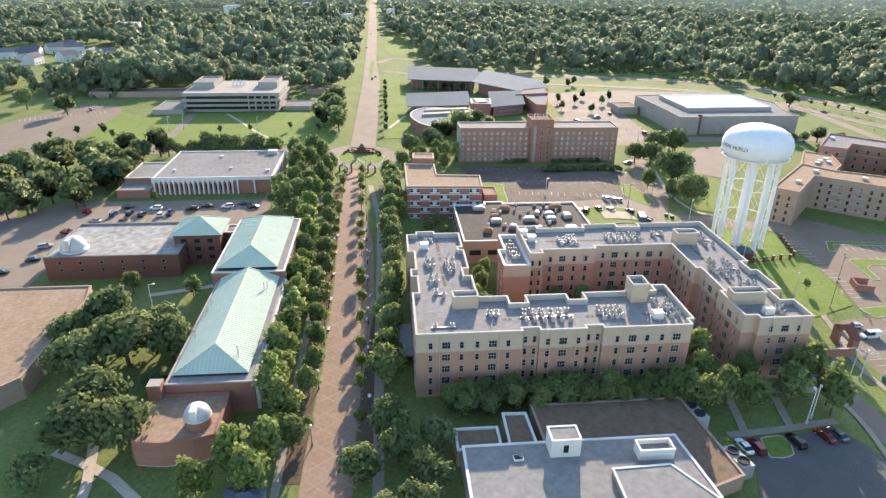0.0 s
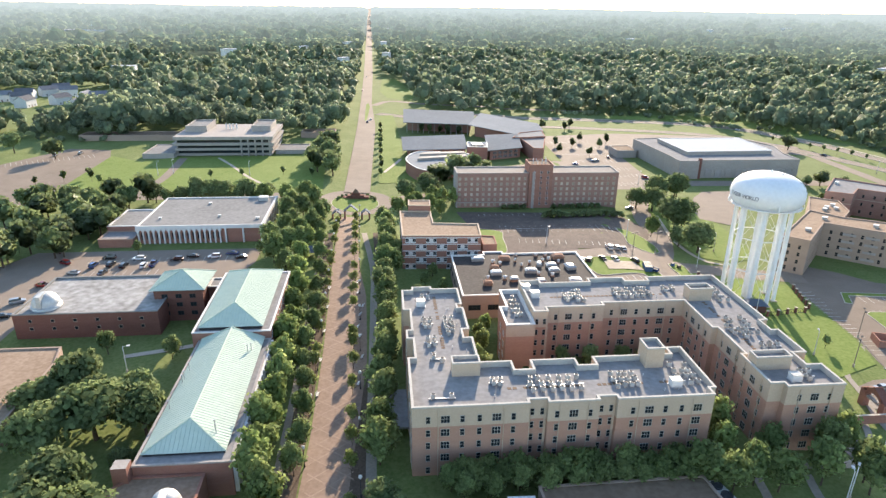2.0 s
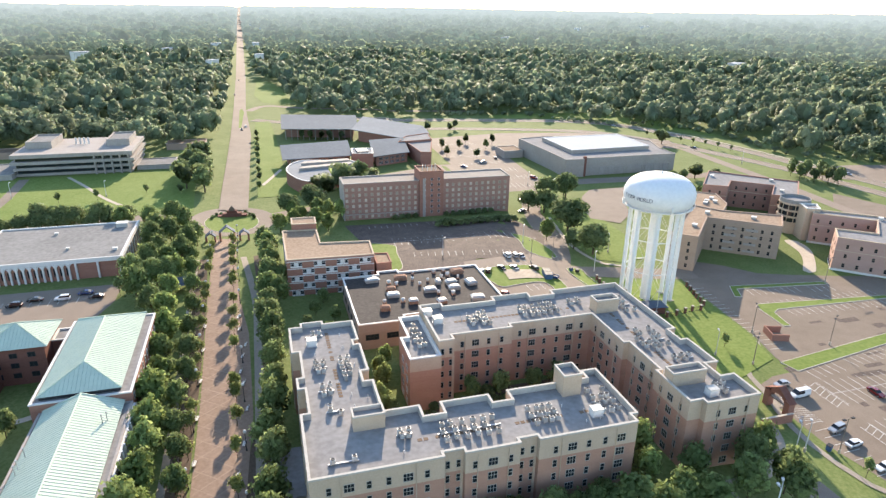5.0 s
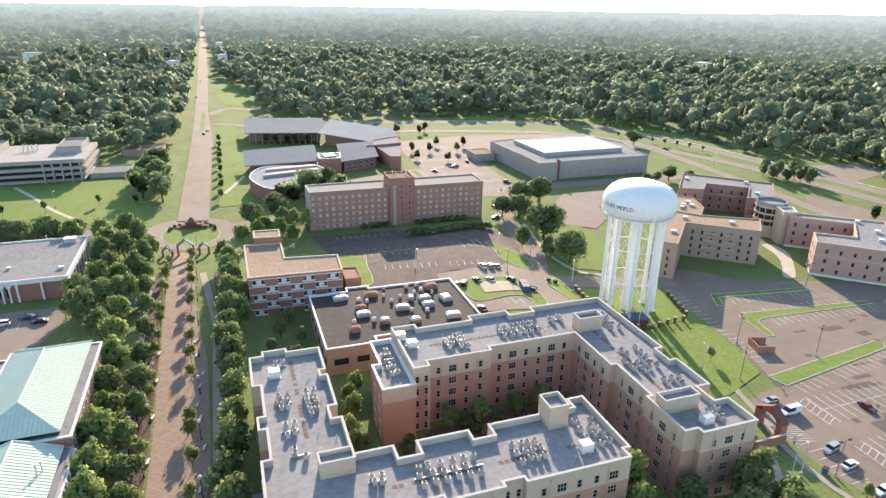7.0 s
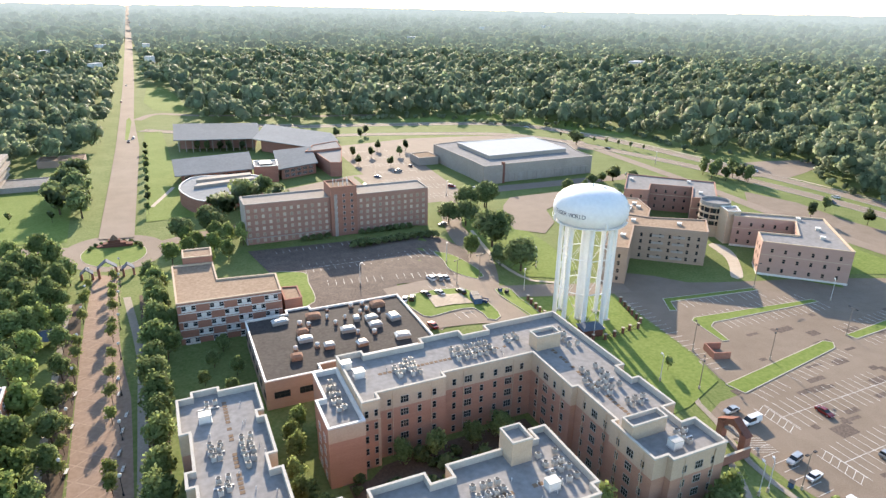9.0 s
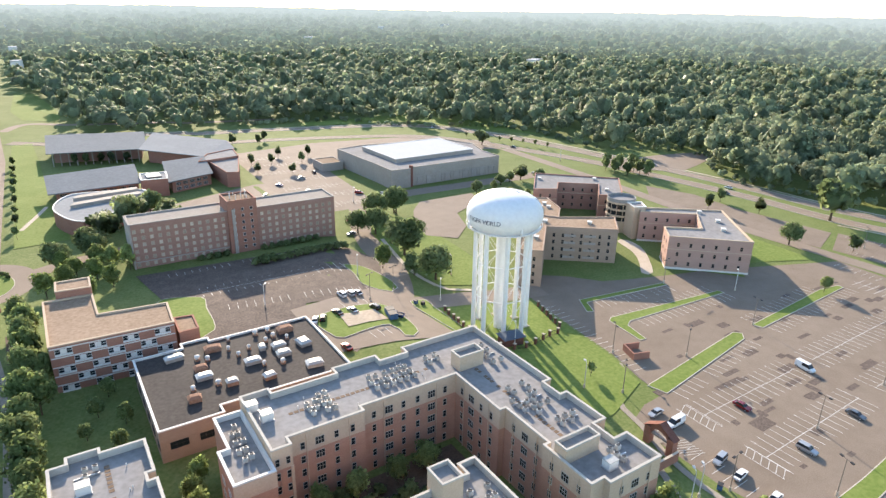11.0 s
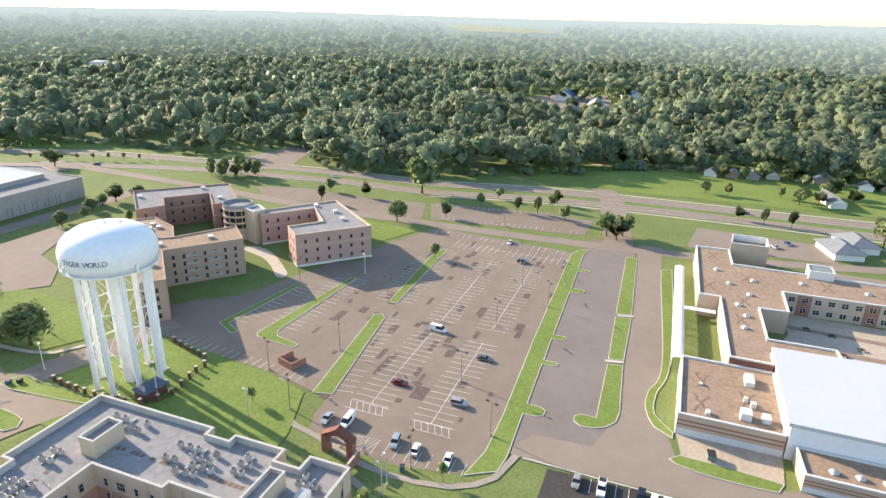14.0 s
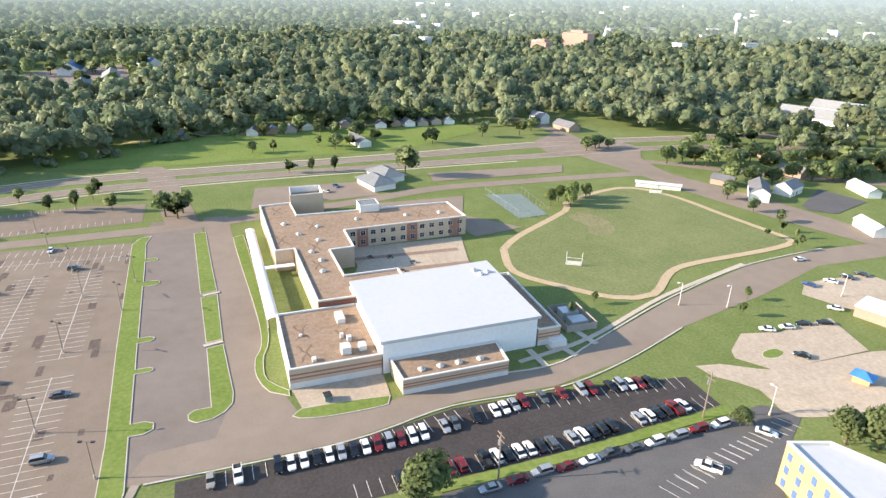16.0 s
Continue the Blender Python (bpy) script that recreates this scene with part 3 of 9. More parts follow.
FAR_WAY = [(352, -420), (358, -391), (361, -357), (365, -317), (369, -285), (371.5, -255), (371, -225), (369, -188), (366.5, -147), (365, -98), (364.6, -38), (362, 26), (349, 90), (348, 141), (345, 186), (338, 235), (330, 295), (316, 352), (278, 415), (181, 447), (90, 466), (20, 496)]
drape("field_road", fine([(352, -250), (330, -248), (306.4, -255), (284, -258), (267, -261), (237, -268), (206.8, -277.1), (177, -287.9), (150, -292), (150, -306), (187, -302), (229, -294.5), (259.7, -286), (283.3, -277.5), (300, -275), (326.5, -280.5), (340, -290), (354, -292)], 6, True), M["asphalt2"], 0.09, "road curving from the junction past the sports field", category="road")
drape("junction_road", fine([(342, -238), (376, -234), (392, -250), (400, -262), (396, -272), (376, -272), (368, -290), (342, -292)], 5, True), M["asphalt2"], 0.095, "asphalt junction of the boulevard", category="road")
for nm, line in (("near", NEAR_WAY), ("far", FAR_WAY)):
    strip("boulevard_" + nm, line, 9, M["asphalt2"], 0.07, nm + " carriageway of the curving boulevard", category="road")
    for sd in (-4.75, 4.75):
        strip("kerb", line, 0.35, M["kerb"], 0.17, "pale concrete kerb of the boulevard", side=sd, thick=0.2, category="kerb")
strip("boulevard_walk", FAR_WAY, 1.8, M["concrete"], 0.07, "concrete footway beyond the boulevard", side=-8, category="footway")
strip("boulevard_path", NEAR_WAY[6:12], 1.6, M["concrete"], 0.07, "concrete footway beside the boulevard", side=8, category="footway")
strip("cross_road", [(284, -24), (310, -20), (345, -14), (366, -10), (398, 4)], 13, M["asphalt2"], 0.08, "cross road over the boulevard", category="road", step=3)
strip("dirt_track", [(398, 4), (425, 10), (445, 6), (452, -60), (458, -120), (460, -210)], 6, M["dirt"], 0.05, "bare earth track along the woodland", category="track")
drape("clinic_car_park", [(296, -52), (327, -56), (324, -106), (300, -112)], M["asphalt2"], 0.05, "asphalt car park beside the hip-roofed clinic", category="car park")
drape("east_junction", [(310, 238), (345, 232), (372, 230), (408, 222), (404, 206), (372, 196), (348, 190), (330, 205)], M["asphalt2"], 0.065, "asphalt junction at the edge of the wood", category="road")
# grass between the ways
NOSES = [(149.5, 5.0, 2.4), (174.1, 4.3, 1.2), (190.4, 4.2, 1.5), (228.6, 5.0, 2.0), (249.2, 4.2, 1.4)]   # x, reach, half width
edge_n = [(120, -9.4), (129.8, -11.4), (146, -11.2), (164, -10.3), (188, -9.1), (218, -8.0), (266, -6.4), (272, -8.4), (274, -13)]
edge_s = [(266, -11.4)]
for x, reach, half in reversed(NOSES):
    y = -16.6 + (x - 130) * 0.036
    edge_s += [(x + half, y), (x + half, y - reach + half * 0.8), (x + half * 0.5, y - reach), (x - half * 0.5, y - reach), (x - half, y - reach + half * 0.8), (x - half, y)]
edge_s += [(129.7, -16.7), (124, -16)]
island(edge_n + edge_s, "long kerbed grass strip with small side noses")
MEDIAN_W = [(152.8, -33.2), (152.8, -29.4), (151.4, -28.0), (149.2, -28.2), (147.6, -30), (148, -33.4), (149.8, -36.2), (152.8, -38.2), (157.2, -38.6), (181.4, -36.9), (180.4, -32.4)]
island(MEDIAN_W, "kerbed grass median with a hooked rounded end")
island([(183.2, -32.3), (212.6, -30.9), (213.8, -36.1), (184.2, -36.8)], "kerbed grass median between two crossing walks")
island([(215.2, -30.8), (255, -29.1), (272, -28.4), (272, -33), (240, -34.6), (216.4, -36)], "kerbed grass median beside the school drive")
for x in (181.9, 214.0):
    strip("median_walk", [(x, -31.6), (x + 1.2, -36.8)], 1.4, M["concrete"], 0.2, "concrete walk across the median", thick=0.15, category="footway")
island(fine([(263, -43), (265, -47), (190, -49.6), (170, -46.8), (160, -47), (154, -51.6), (151.4, -51.6), (154.5, -47), (162, -44.4), (170, -44.5), (188, -47.2)], 3, True), "curved kerbed grass verge in front of the school")
island(fine([(145.6, -53.4), (143.4, -51), (142, -52.6), (140.6, -60), (140.8, -73.6), (144, -75)], 2.5, True), "kerbed grass nose beside the loading bay")
island([(134.6, 38), (182, 44), (184, 42), (181, 39.4), (136, 32.6)], "grass strip with wheel stops between parking rows")
island([(154.2, 70), (156.4, 71.4), (206, 66), (206.5, 63.6), (160, 66.2), (157, 64.4), (155, 55.4), (152.6, 55.8)], "T-shaped kerbed grass island in the car park")
island([(157, 86.6), (194, 81.2), (194.5, 78.8), (158, 83.6), (155, 77.4), (152.6, 78.4)], "kerbed grass island near the residence")
island([(192, 43.8), (239, 47), (249, 45.4), (249, 43.2), (193, 40.6)], "kerbed grass island with a young tree")
drape("loading_yard", [(145.8, -53.6), (154, -52.2), (154, -75.6), (144.2, -75)], M["yard"], 0.07, "pale concrete loading yard", category="yard")
strip("green_strip_south", [(110.6, -76), (110.6, -104), (112.5, -140), (113, -152)], 3.0, M["lawn"], 0.12, "grass strip between the two car parks", thick=0.1, category="verge")
strip("verge_kerb", [(130.6, -20), (130.6, -61), (135.4, -88), (134, -116), (139, -139), (149.5, -167)], 0.4, M["kerb"], 0.18, "pale kerb along the school drive", thick=0.2, category="kerb")
strip("drive_kerb", [(146.6, -89.5), (143.6, -118.8), (150.9, -137.5), (167.2, -176.8), (180.5, -221), (184.5, -263)], 0.5, M["kerb"], 0.18, "pale kerb along the outer side of the drive", thick=0.2, category="kerb")
strip("drive_walk", [(147.8, -112), (153, -137), (169, -176), (182, -221)], 1.6, M["concrete"], 0.08, "concrete footway along the drive", category="footway")
# sports field with its earth track
FIELD = [(221, -141), (232, -153), (254, -187), (266, -196), (277, -233), (259, -249), (226, -254.5), (205, -258), (194, -258), (190, -241), (188, -205), (184, -190), (171, -173), (173, -159), (185, -147), (201, -136)]
drape("sports_field", fine(FIELD, 4, True), M["field"], 0.05, "mown sports field worn in the middle", category="field")
drape("worn_patch", fine([(222, -188), (228, -196), (240, -198), (250, -192), (246, -184), (234, -186), (226, -182)], 3, True), M["worn"], 0.055, "bare trodden patch in the middle of the field", category="bare ground")
strip("running_track", FIELD + FIELD[:1], 3.0, M["dirt"], 0.07, "trodden earth track round the field", category="track")
COURT = [(287, -152), (286, -161), (282.5, -179), (251.5, -177), (250.7, -162)]
drape("ball_court", [(286, -161), (282.5, -178.7), (251.5, -176.7), (250.7, -162.1)], M["court"], 0.08, "green fenced ball court with white lines", category="court")
drape("school_yard", [(287, -150), (262, -140), (240.4, -158.9), (236, -136), (246.5, -133.4), (262, -133), (285, -100), (288, -110)], M["asphalt2"], 0.06, "asphalt yard beside the ball court", category="yard")
drape("courtyard", [(199, -75), (199.5, -120), (238, -130), (239, -84), (222, -84)], M["yard"], 0.07, "pale paved school courtyard", category="yard")
strip("south_street", [(318, -276), (311, -288), (289, -310), (262, -345), (240, -380)], 8, M["asphalt2"], 0.07, "street beyond the sports field", category="road")
drape("garage_yard", fine([(131.3, -156.8), (125.9, -157.8), (117.3, -165), (104.5, -163.6), (99.4, -186), (98, -225), (110, -240), (120.9, -214.2), (121.8, -209.6), (123, -180), (125, -172), (130, -164)], 4, True), M["yard"], 0.06, "pale concrete yard of the filling station", category="yard")
drape("garage_lot", [(122.8, -176), (131, -170), (134.5, -171.9), (141.2, -181.6), (138.4, -193.5), (140.3, -216.1), (122.4, -210)], M["yard"], 0.062, "pale concrete parking lot with a few cars", category="car park")
drape("workshop_lot", [(155.8, -221.3), (162.2, -229.7), (161.4, -258), (146, -262), (132, -246), (135.6, -233.5), (144.9, -226)], M["yard"], 0.064, "pale concrete lot of the workshop", category="car park")
island(fine([(128.6, -178), (131.2, -180), (131.6, -185), (129.2, -186), (127.4, -182)], 1.5, True), "kerbed grass island in the concrete lot")
drape("residence_path", fine([(195.2, 91.4), (203, 99.6), (209.6, 108.6), (214.4, 121.6), (219, 120), (217.6, 111.6), (211.4, 102.4), (199, 89.4)], 2, True), M["concrete"], 0.06, "curved concrete path", category="footway")
drape("court_garden", [(29, 18), (73, 18), (73, 41), (53, 40.6), (37.4, 38.6), (33.6, 35.6), (29, 35.6)], M["mulch"], 0.04, "shaded planting beds in the court", category="planting bed")
strip("court_path", [(30, 27), (42, 30), (56, 26), (72, 29)], 1.6, M["walk"], 0.06, "winding footway through the court", category="footway")
strip("tower_walk", [(118, 20), (121, 34), (124, 40), (131, 42), (137, 50)], 1.6, M["walk"], 0.06, "curving concrete footway", category="footway")
strip("gate_walk", [(119.5, 27), (116, 18), (113.8, 6), (115.5, -8), (122, -16), (131, -18.5)], 1.7, M["walk"], 0.07, "concrete footway by the gate", category="footway")
strip("hall_walk", [(70, -3), (92, -3), (104, 4), (110, 14)], 1.8, M["walk"], 0.07, "concrete footway at the residence", category="footway")
strip("dormitory_street", [(97, -74), (101, -40), (100.5, -8), (99, 14), (104, 28)], 8, M["asphalt_grey"], 0.05, "street ending at the gate", category="road")
for line in ([(-48, -30), (-58, -20), (-72, -12)], [(-60, -40), (-62, -22), (-66, -8)], [(-75, 52), (-60, 56), (-55, 58)]):
    strip("garden_path", line, 2.0, M["concrete"], 0.06, "concrete garden path", category="footway")
drape("great_lawn", [(-168, 216), (-171, 298), (-148, 281), (-131, 294), (-74, 294), (-40, 298), (-36, 216)], M["lawn"], 0.05, "wide sunlit lawn before the concrete building", category="lawn")
strip("lawn_path", [(-105, 290), (-92, 268), (-78, 242), (-64, 222)], 1.8, M["concrete"], 0.09, "concrete path across the lawn", category="footway")
strip("west_walkway", [(-128, 205), (-123, 240), (-126, 290)], 5, M["asphalt2"], 0.08, "paved walk to the concrete building", category="footway")
drape("tower_lawn", [(96, 100), (112, 106), (142, 94), (138, 54), (134, 40), (118, 34), (94, 30), (94, 62)], M["lawn"], 0.05, "bright mown lawn round the water tower", category="lawn")
drape("bluff_meadow", [(380, 0), (392, 60), (430, 40), (446, 0), (452, -60), (455, -140), (460, -210), (420, -215), (385, -150), (382, -60)], M["lawn"], 0.03, "open meadow before the wood", category="meadow")
drape("mound_meadow", [(200, 470), (300, 470), (350, 400), (352, 330), (330, 360), (290, 432), (200, 456)], M["lawn"], 0.03, "grassy slope before the wood", category="meadow")
drape("school_street", [(640, 20), (610, 40), (690, 90), (700, 130), (760, 150), (850, 110), (860, 12)], M["asphalt2"], 0.06, "brown asphalt among the roofs in the wood", category="car park")
drape("wood_lane", [(575, -8), (1150, -24), (1150, -32), (575, -14)], M["asphalt2"], 0.06, "straight lane through the wood", category="road")
drape("hotel_lawn", [(214, 84), (246, 74), (268, 64), (272, 110), (262, 104), (256, 99), (226, 68)], M["lawn"], 0.05, "mown lawn beside the residence", category="lawn")
# car park beside the student centre
drape("centre_car_park", [(54, -75), (61.7, -33.4), (65, -26), (66, -18.6), (70, -18.2), (75, -18.4), (82, -17.6), (88, -15.4), (92.4, -21.5), (93.2, -25), (90, -33), (100, -58), (104, -75)], M["asphalt_cool"], 0.055, "grey asphalt car park beside the student centre", category="car park")
island(fine([(70.2, -18.6), (75.2, -18.4), (75.6, -21), (74.6, -23.6), (71.6, -24.6), (69.2, -24.2), (69.6, -21)], 1.5, True), "kerbed grass nose between the bays")
for line in ([(70.8, -1.7), (69.2, -11), (67.6, -18)], [(64, -17.2), (78, -16.2), (90.6, -13.8)], [(81, -6), (79.6, -11), (78.6, -16.4)]):
    strip("centre_path", line, 1.8, M["walk"], 0.06, "concrete footway by the car park", category="footway")
strip("street_walk", [(88, -40), (94.6, -24), (97.2, -12), (97.6, 0), (99.8, 10)], 1.5, M["walk"], 0.075, "concrete footway along the street", category="footway")
# drives, lawn island and bays between the dining hall and the water tower
drape("court_drive", [(66, 90), (98, 86), (106, 84.5), (104.5, 98), (103, 110), (105, 118), (112, 128), (104, 130), (86, 124), (66, 122)], M["asphalt2"], 0.07, "brown asphalt drive with bays behind the dining hall", category="road")
island(fine([(70.6, 113), (92.6, 114), (94.8, 111.4), (96, 98.6), (94.6, 91), (91.6, 88.6), (89.2, 89.8), (88.4, 98), (73, 96.6), (71, 98)], 3, True), "kerbed lawn round a concrete pad", h=0.42)
drape("concrete_pad", [(77.5, 110.6), (89.2, 109.4), (90.0, 101.4), (76.7, 101.8)], M["yard"], 0.46, "bare concrete pad in the kerbed lawn", category="pad")
island(fine([(98, 153), (103.2, 151), (106.6, 144), (108.2, 131.8), (107, 126), (103, 123), (99.2, 125.6), (95.8, 132), (97.6, 142)], 3, True), "kerbed lawn nose at the bend of the drive", h=0.34)
island(fine([(104.6, 113.4), (110.8, 113.4), (110.4, 107), (110.4, 86), (107.2, 86), (105.2, 97.6), (103.8, 109)], 3, True), "kerbed verge beside the water tower", h=0.34)
island(fine([(32, 152), (45, 148), (44.4, 138), (42.6, 121), (34, 121)], 3, True), "lawn strip beside the brick lodge")
drape("complex_lawn", [(-7, 238), (-6, 300), (-8, 380), (-6, 470), (6, 470), (8, 400), (9, 300), (20, 262), (26, 240)], M["lawn"], 0.05, "bright lawn between the road and the complex", category="lawn")
strip("complex_walk", [(-4, 262), (4, 286), (7, 296)], 2.0, M["concrete"], 0.08, "concrete path to the round hall", category="footway")
drape("road_lawn", [(2, 585), (26, 560), (32, 600), (18, 765), (-2, 780), (-6, 640)], M["lawn"], 0.05, "bright grass beside the long road", category="lawn")
drape("road_median", [(-19, 440), (-17, 440), (-15.5, 520), (-17.5, 545), (-19.5, 530)], M["lawn"], 0.36, "grass median of the long road", category="median")
drape("residence_car_park", [(146, 170), (156, 160), (169, 172), (176, 190), (200, 203), (203, 216), (170, 216), (160, 205), (151, 190)], M["asphalt2"], 0.075, "asphalt car park beside the residence and gymnasium", category="car park")
strip("bend_walk", [(129.6, 112.5), (122.8, 117.3), (119.9, 130), (121, 146), (127, 176)], 1.6, M["concrete"], 0.09, "concrete footway along the bend", category="footway")
drape("bend_lawn", [(122, 122), (132, 116), (146, 120), (150, 150), (152, 190), (146, 208), (136, 206), (126, 184), (121, 150)], M["lawn"], 0.05, "sunlit lawn under the trees at the bend", category="lawn")
strip("hill_street", [(368, -258), (395, -266), (434, -264), (470, -250)], 9, M["asphalt2"], 0.08, "street climbing into the wood", category="road")
drape("verge_parking", [(329, -146), (324, -225), (311, -218), (313.6, -144)], M["asphalt2"], 0.06, "asphalt parking strip before the ball court", category="car park")
drape("church_car_park", [(228, -300), (246.3, -331.8), (223.1, -336.6), (214, -306), (222, -298)], M["asphalt_cool"], 0.06, "dark asphalt car park beside the church", category="car park")
for x0, x1 in ((204, 206.6), (214, 216.6), (227, 229.6)):
    drape("courtyard_band", [(x0, -78), (x1, -78), (x1 - 2, -124), (x0 - 2, -124)], M["pavers"], 0.085, "reddish paved band across the courtyard", category="paving")

# ---- buildings ----
def window_mesh(w, h, cols=2, frame="frame", sill=True):
    """A framed window, w by h, facing -y: frame, bars and sill stand proud of a dark pane."""
    g = Geo()
    t, d = 0.07, 0.10
    g.raw([(-w / 2, -0.03, 0), (w / 2, -0.03, 0), (w / 2, -0.03, h), (-w / 2, -0.03, h)], [(0, 1, 2, 3)], M["blind" if frame == "stucco" else "glass"])
    o, i = [(-w / 2 - t, -t), (w / 2 + t, -t), (w / 2 + t, h + t), (-w / 2 - t, h + t)], [(-w / 2, 0), (w / 2, 0), (w / 2, h), (-w / 2, h)]
    g.raw([(x, -d, z) for x, z in o] + [(x, -d, z) for x, z in i] + [(x, 0.0, z) for x, z in o] + [(x, -0.03, z) for x, z in i],
          [(k, (k + 1) % 4, 4 + (k + 1) % 4, 4 + k) for k in range(4)] + [(8 + k, 8 + (k + 1) % 4, (k + 1) % 4, k) for k in range(4)] + [(4 + k, 4 + (k + 1) % 4, 12 + (k + 1) % 4, 12 + k) for k in range(4)], M[frame])
    for k in range(1, cols):
        x = -w / 2 + w * k / cols
        g.box(x - 0.035, -0.08, 0, x + 0.035, -0.03, h, M[frame])
    if h > 1.2:
        g.box(-w / 2, -0.075, h * 0.52, w / 2, -0.032, h * 0.52 + 0.06, M[frame])
    return g.mesh("window")


WIN = {}


def windows_on(parent, a, b, rows, spacing, w, h, margin=2.0, cols=2, frame="frame", skip=None):
    """Windows in rows (heights of their sills) along the wall from a to b, outside on the right."""
    key = (w, h, cols, frame)
    if key not in WIN:
        WIN[key] = window_mesh(w, h, cols, frame)
    a, b = Vector(a), Vector(b)
    d = b - a
    n = int((d.length - 2 * margin) / spacing) + 1
    if d.length < 2 * margin or n < 1:
        return
    rz = math.degrees(math.atan2(d.y, d.x))
    for z in rows:
        for k in range(n):
            if skip and skip(k, z):
                continue
            s = d.length / 2 + (k - (n - 1) / 2) * spacing
            p = a + d * (s / d.length)
            put("window", WIN[key], parent, pose(p.x, p.y, z, 0, 0, rz))


def block(name, poly, z0, z1, wall, roof, label, parapet=0.9, cap="white", category="building", band=None, parent=None, capw=0.45, under=1.5):
    """A flat-roofed building: walls, a parapet with its cap, the roof inside it. band: (height, material) of the top storey's wall."""
    poly = ccw(poly)
    top = parent or thing(name, 0, 0, 0, label=label, category=category)
    g = Geo()
    zb = band[0] if band else z1
    g.prism(poly, z0 - under, zb, M[wall], top=False)
    g.part("wall", top)
    if band:
        g = Geo()
        g.prism(poly, zb, z1, M[band[1]], top=False)
        g.part("upper_wall", top)
    zr = z1 - parapet
    inn = inset(poly, capw)
    g = Geo()
    n = len(poly)
    out = inset(poly, -0.08)
    v = [(x, y, z1 - 0.25) for x, y in out] + [(x, y, z1 + 0.06) for x, y in out] + [(x, y, z1 + 0.06) for x, y in inn] + [(x, y, zr - 0.05) for x, y in inn]
    f = []
    for k in range(n):
        j = (k + 1) % n
        f += [(k, j, n + j, n + k), (n + k, n + j, 2 * n + j, 2 * n + k), (2 * n + k, 2 * n + j, 3 * n + j, 3 * n + k)]
    g.raw(v, f, M[cap])
    g.part("parapet", top)
    tv, tf = triangles(inn)
    me = mesh_of("roof", [(x, y, zr) for x, y in tv], tf, [M[roof]])
    put("roof", me, top)
    return top


def rect(x0, y0, x1, y1):
    return [(x0, y0), (x1, y0), (x1, y1), (x0, y1)]


def edges(poly):
    poly = ccw(poly)
    return [(poly[k], poly[(k + 1) % len(poly)]) for k in range(len(poly))]



def hip(name, x0, y0, x1, y1, z0, z1, mat, run0, run1, parent=None, over=0.0, seams=0.0, label=""):
    """A hip roof whose ridge runs along y; run0, run1: how far the ends slope in. seams: spacing of standing seams."""
    x0, y0, x1, y1 = x0 - over, y0 - over, x1 + over, y1 + over
    xm = (x0 + x1) / 2
    a, b = (xm, y0 + run0, z1), (xm, y1 - run1, z1)
    v = [(x0, y0, z0), (x1, y0, z0), (x1, y1, z0), (x0, y1, z0), a, b]
    g = Geo().raw(v, [(0, 1, 4), (1, 2, 5, 4), (2, 3, 5), (3, 0, 4, 5)], mat).raw(v[:4], [(3, 2, 1, 0)], mat)
    roof = g.part(name, parent, label)
    if seams:
        sm = Geo()
        h = 0.07
        n = int((y1 - y0) / seams)
        for k in range(1, n):
            y = y0 + (y1 - y0) * k / n
            t = min(1.0, (y - y0) / run0, (y1 - y) / run1) if min(run0, run1) > 0 else 1.0
            for xe in (x0, x1):
                xi = xe + (xm - xe) * t
                zi = z0 + (z1 - z0) * t
                sm.raw([(xe, y - 0.04, z0 + 0.01), (xe, y + 0.04, z0 + 0.01), (xi, y + 0.04, zi + 0.01), (xi, y - 0.04, zi + 0.01), (xe, y, z0 + h), (xi, y, zi + h)], [(0, 3, 5, 4), (1, 4, 5, 2)], M["seam"])
        n = int((x1 - x0) / seams)
        for k in range(1, n):
            x = x0 + (x1 - x0) * k / n
            t = min((x - x0), (x1 - x)) / (xm - x0)
            for ye, run in ((y0, run0), (y1, -run1)):
                yi, zi = ye + run * t, z0 + (z1 - z0) * t
                sm.raw([(x - 0.04, ye, z0 + 0.01), (x + 0.04, ye, z0 + 0.01), (x + 0.04, yi, zi + 0.01), (x - 0.04, yi, zi + 0.01), (x, ye, z0 + h), (x, yi, zi + h)], [(0, 3, 5, 4), (1, 4, 5, 2)], M["seam"])
        for p, q in ((v[0], a), (v[1], a), (a, b), (v[2], b), (v[3], b)):
            sm.tube((p[0], p[1], p[2] + 0.05), (q[0], q[1], q[2] + 0.05), 0.16, 0.16, mat, 6)
        sm.part("standing_seams", roof)
    return roof


def rooftop_box(name, poly, z0, z1, wall, roof, label, category="penthouse", parapet=0.8, cap="white"):
    return block(name, poly, z0, z1, wall, roof, label, parapet, cap, category, under=0.05, capw=0.3)


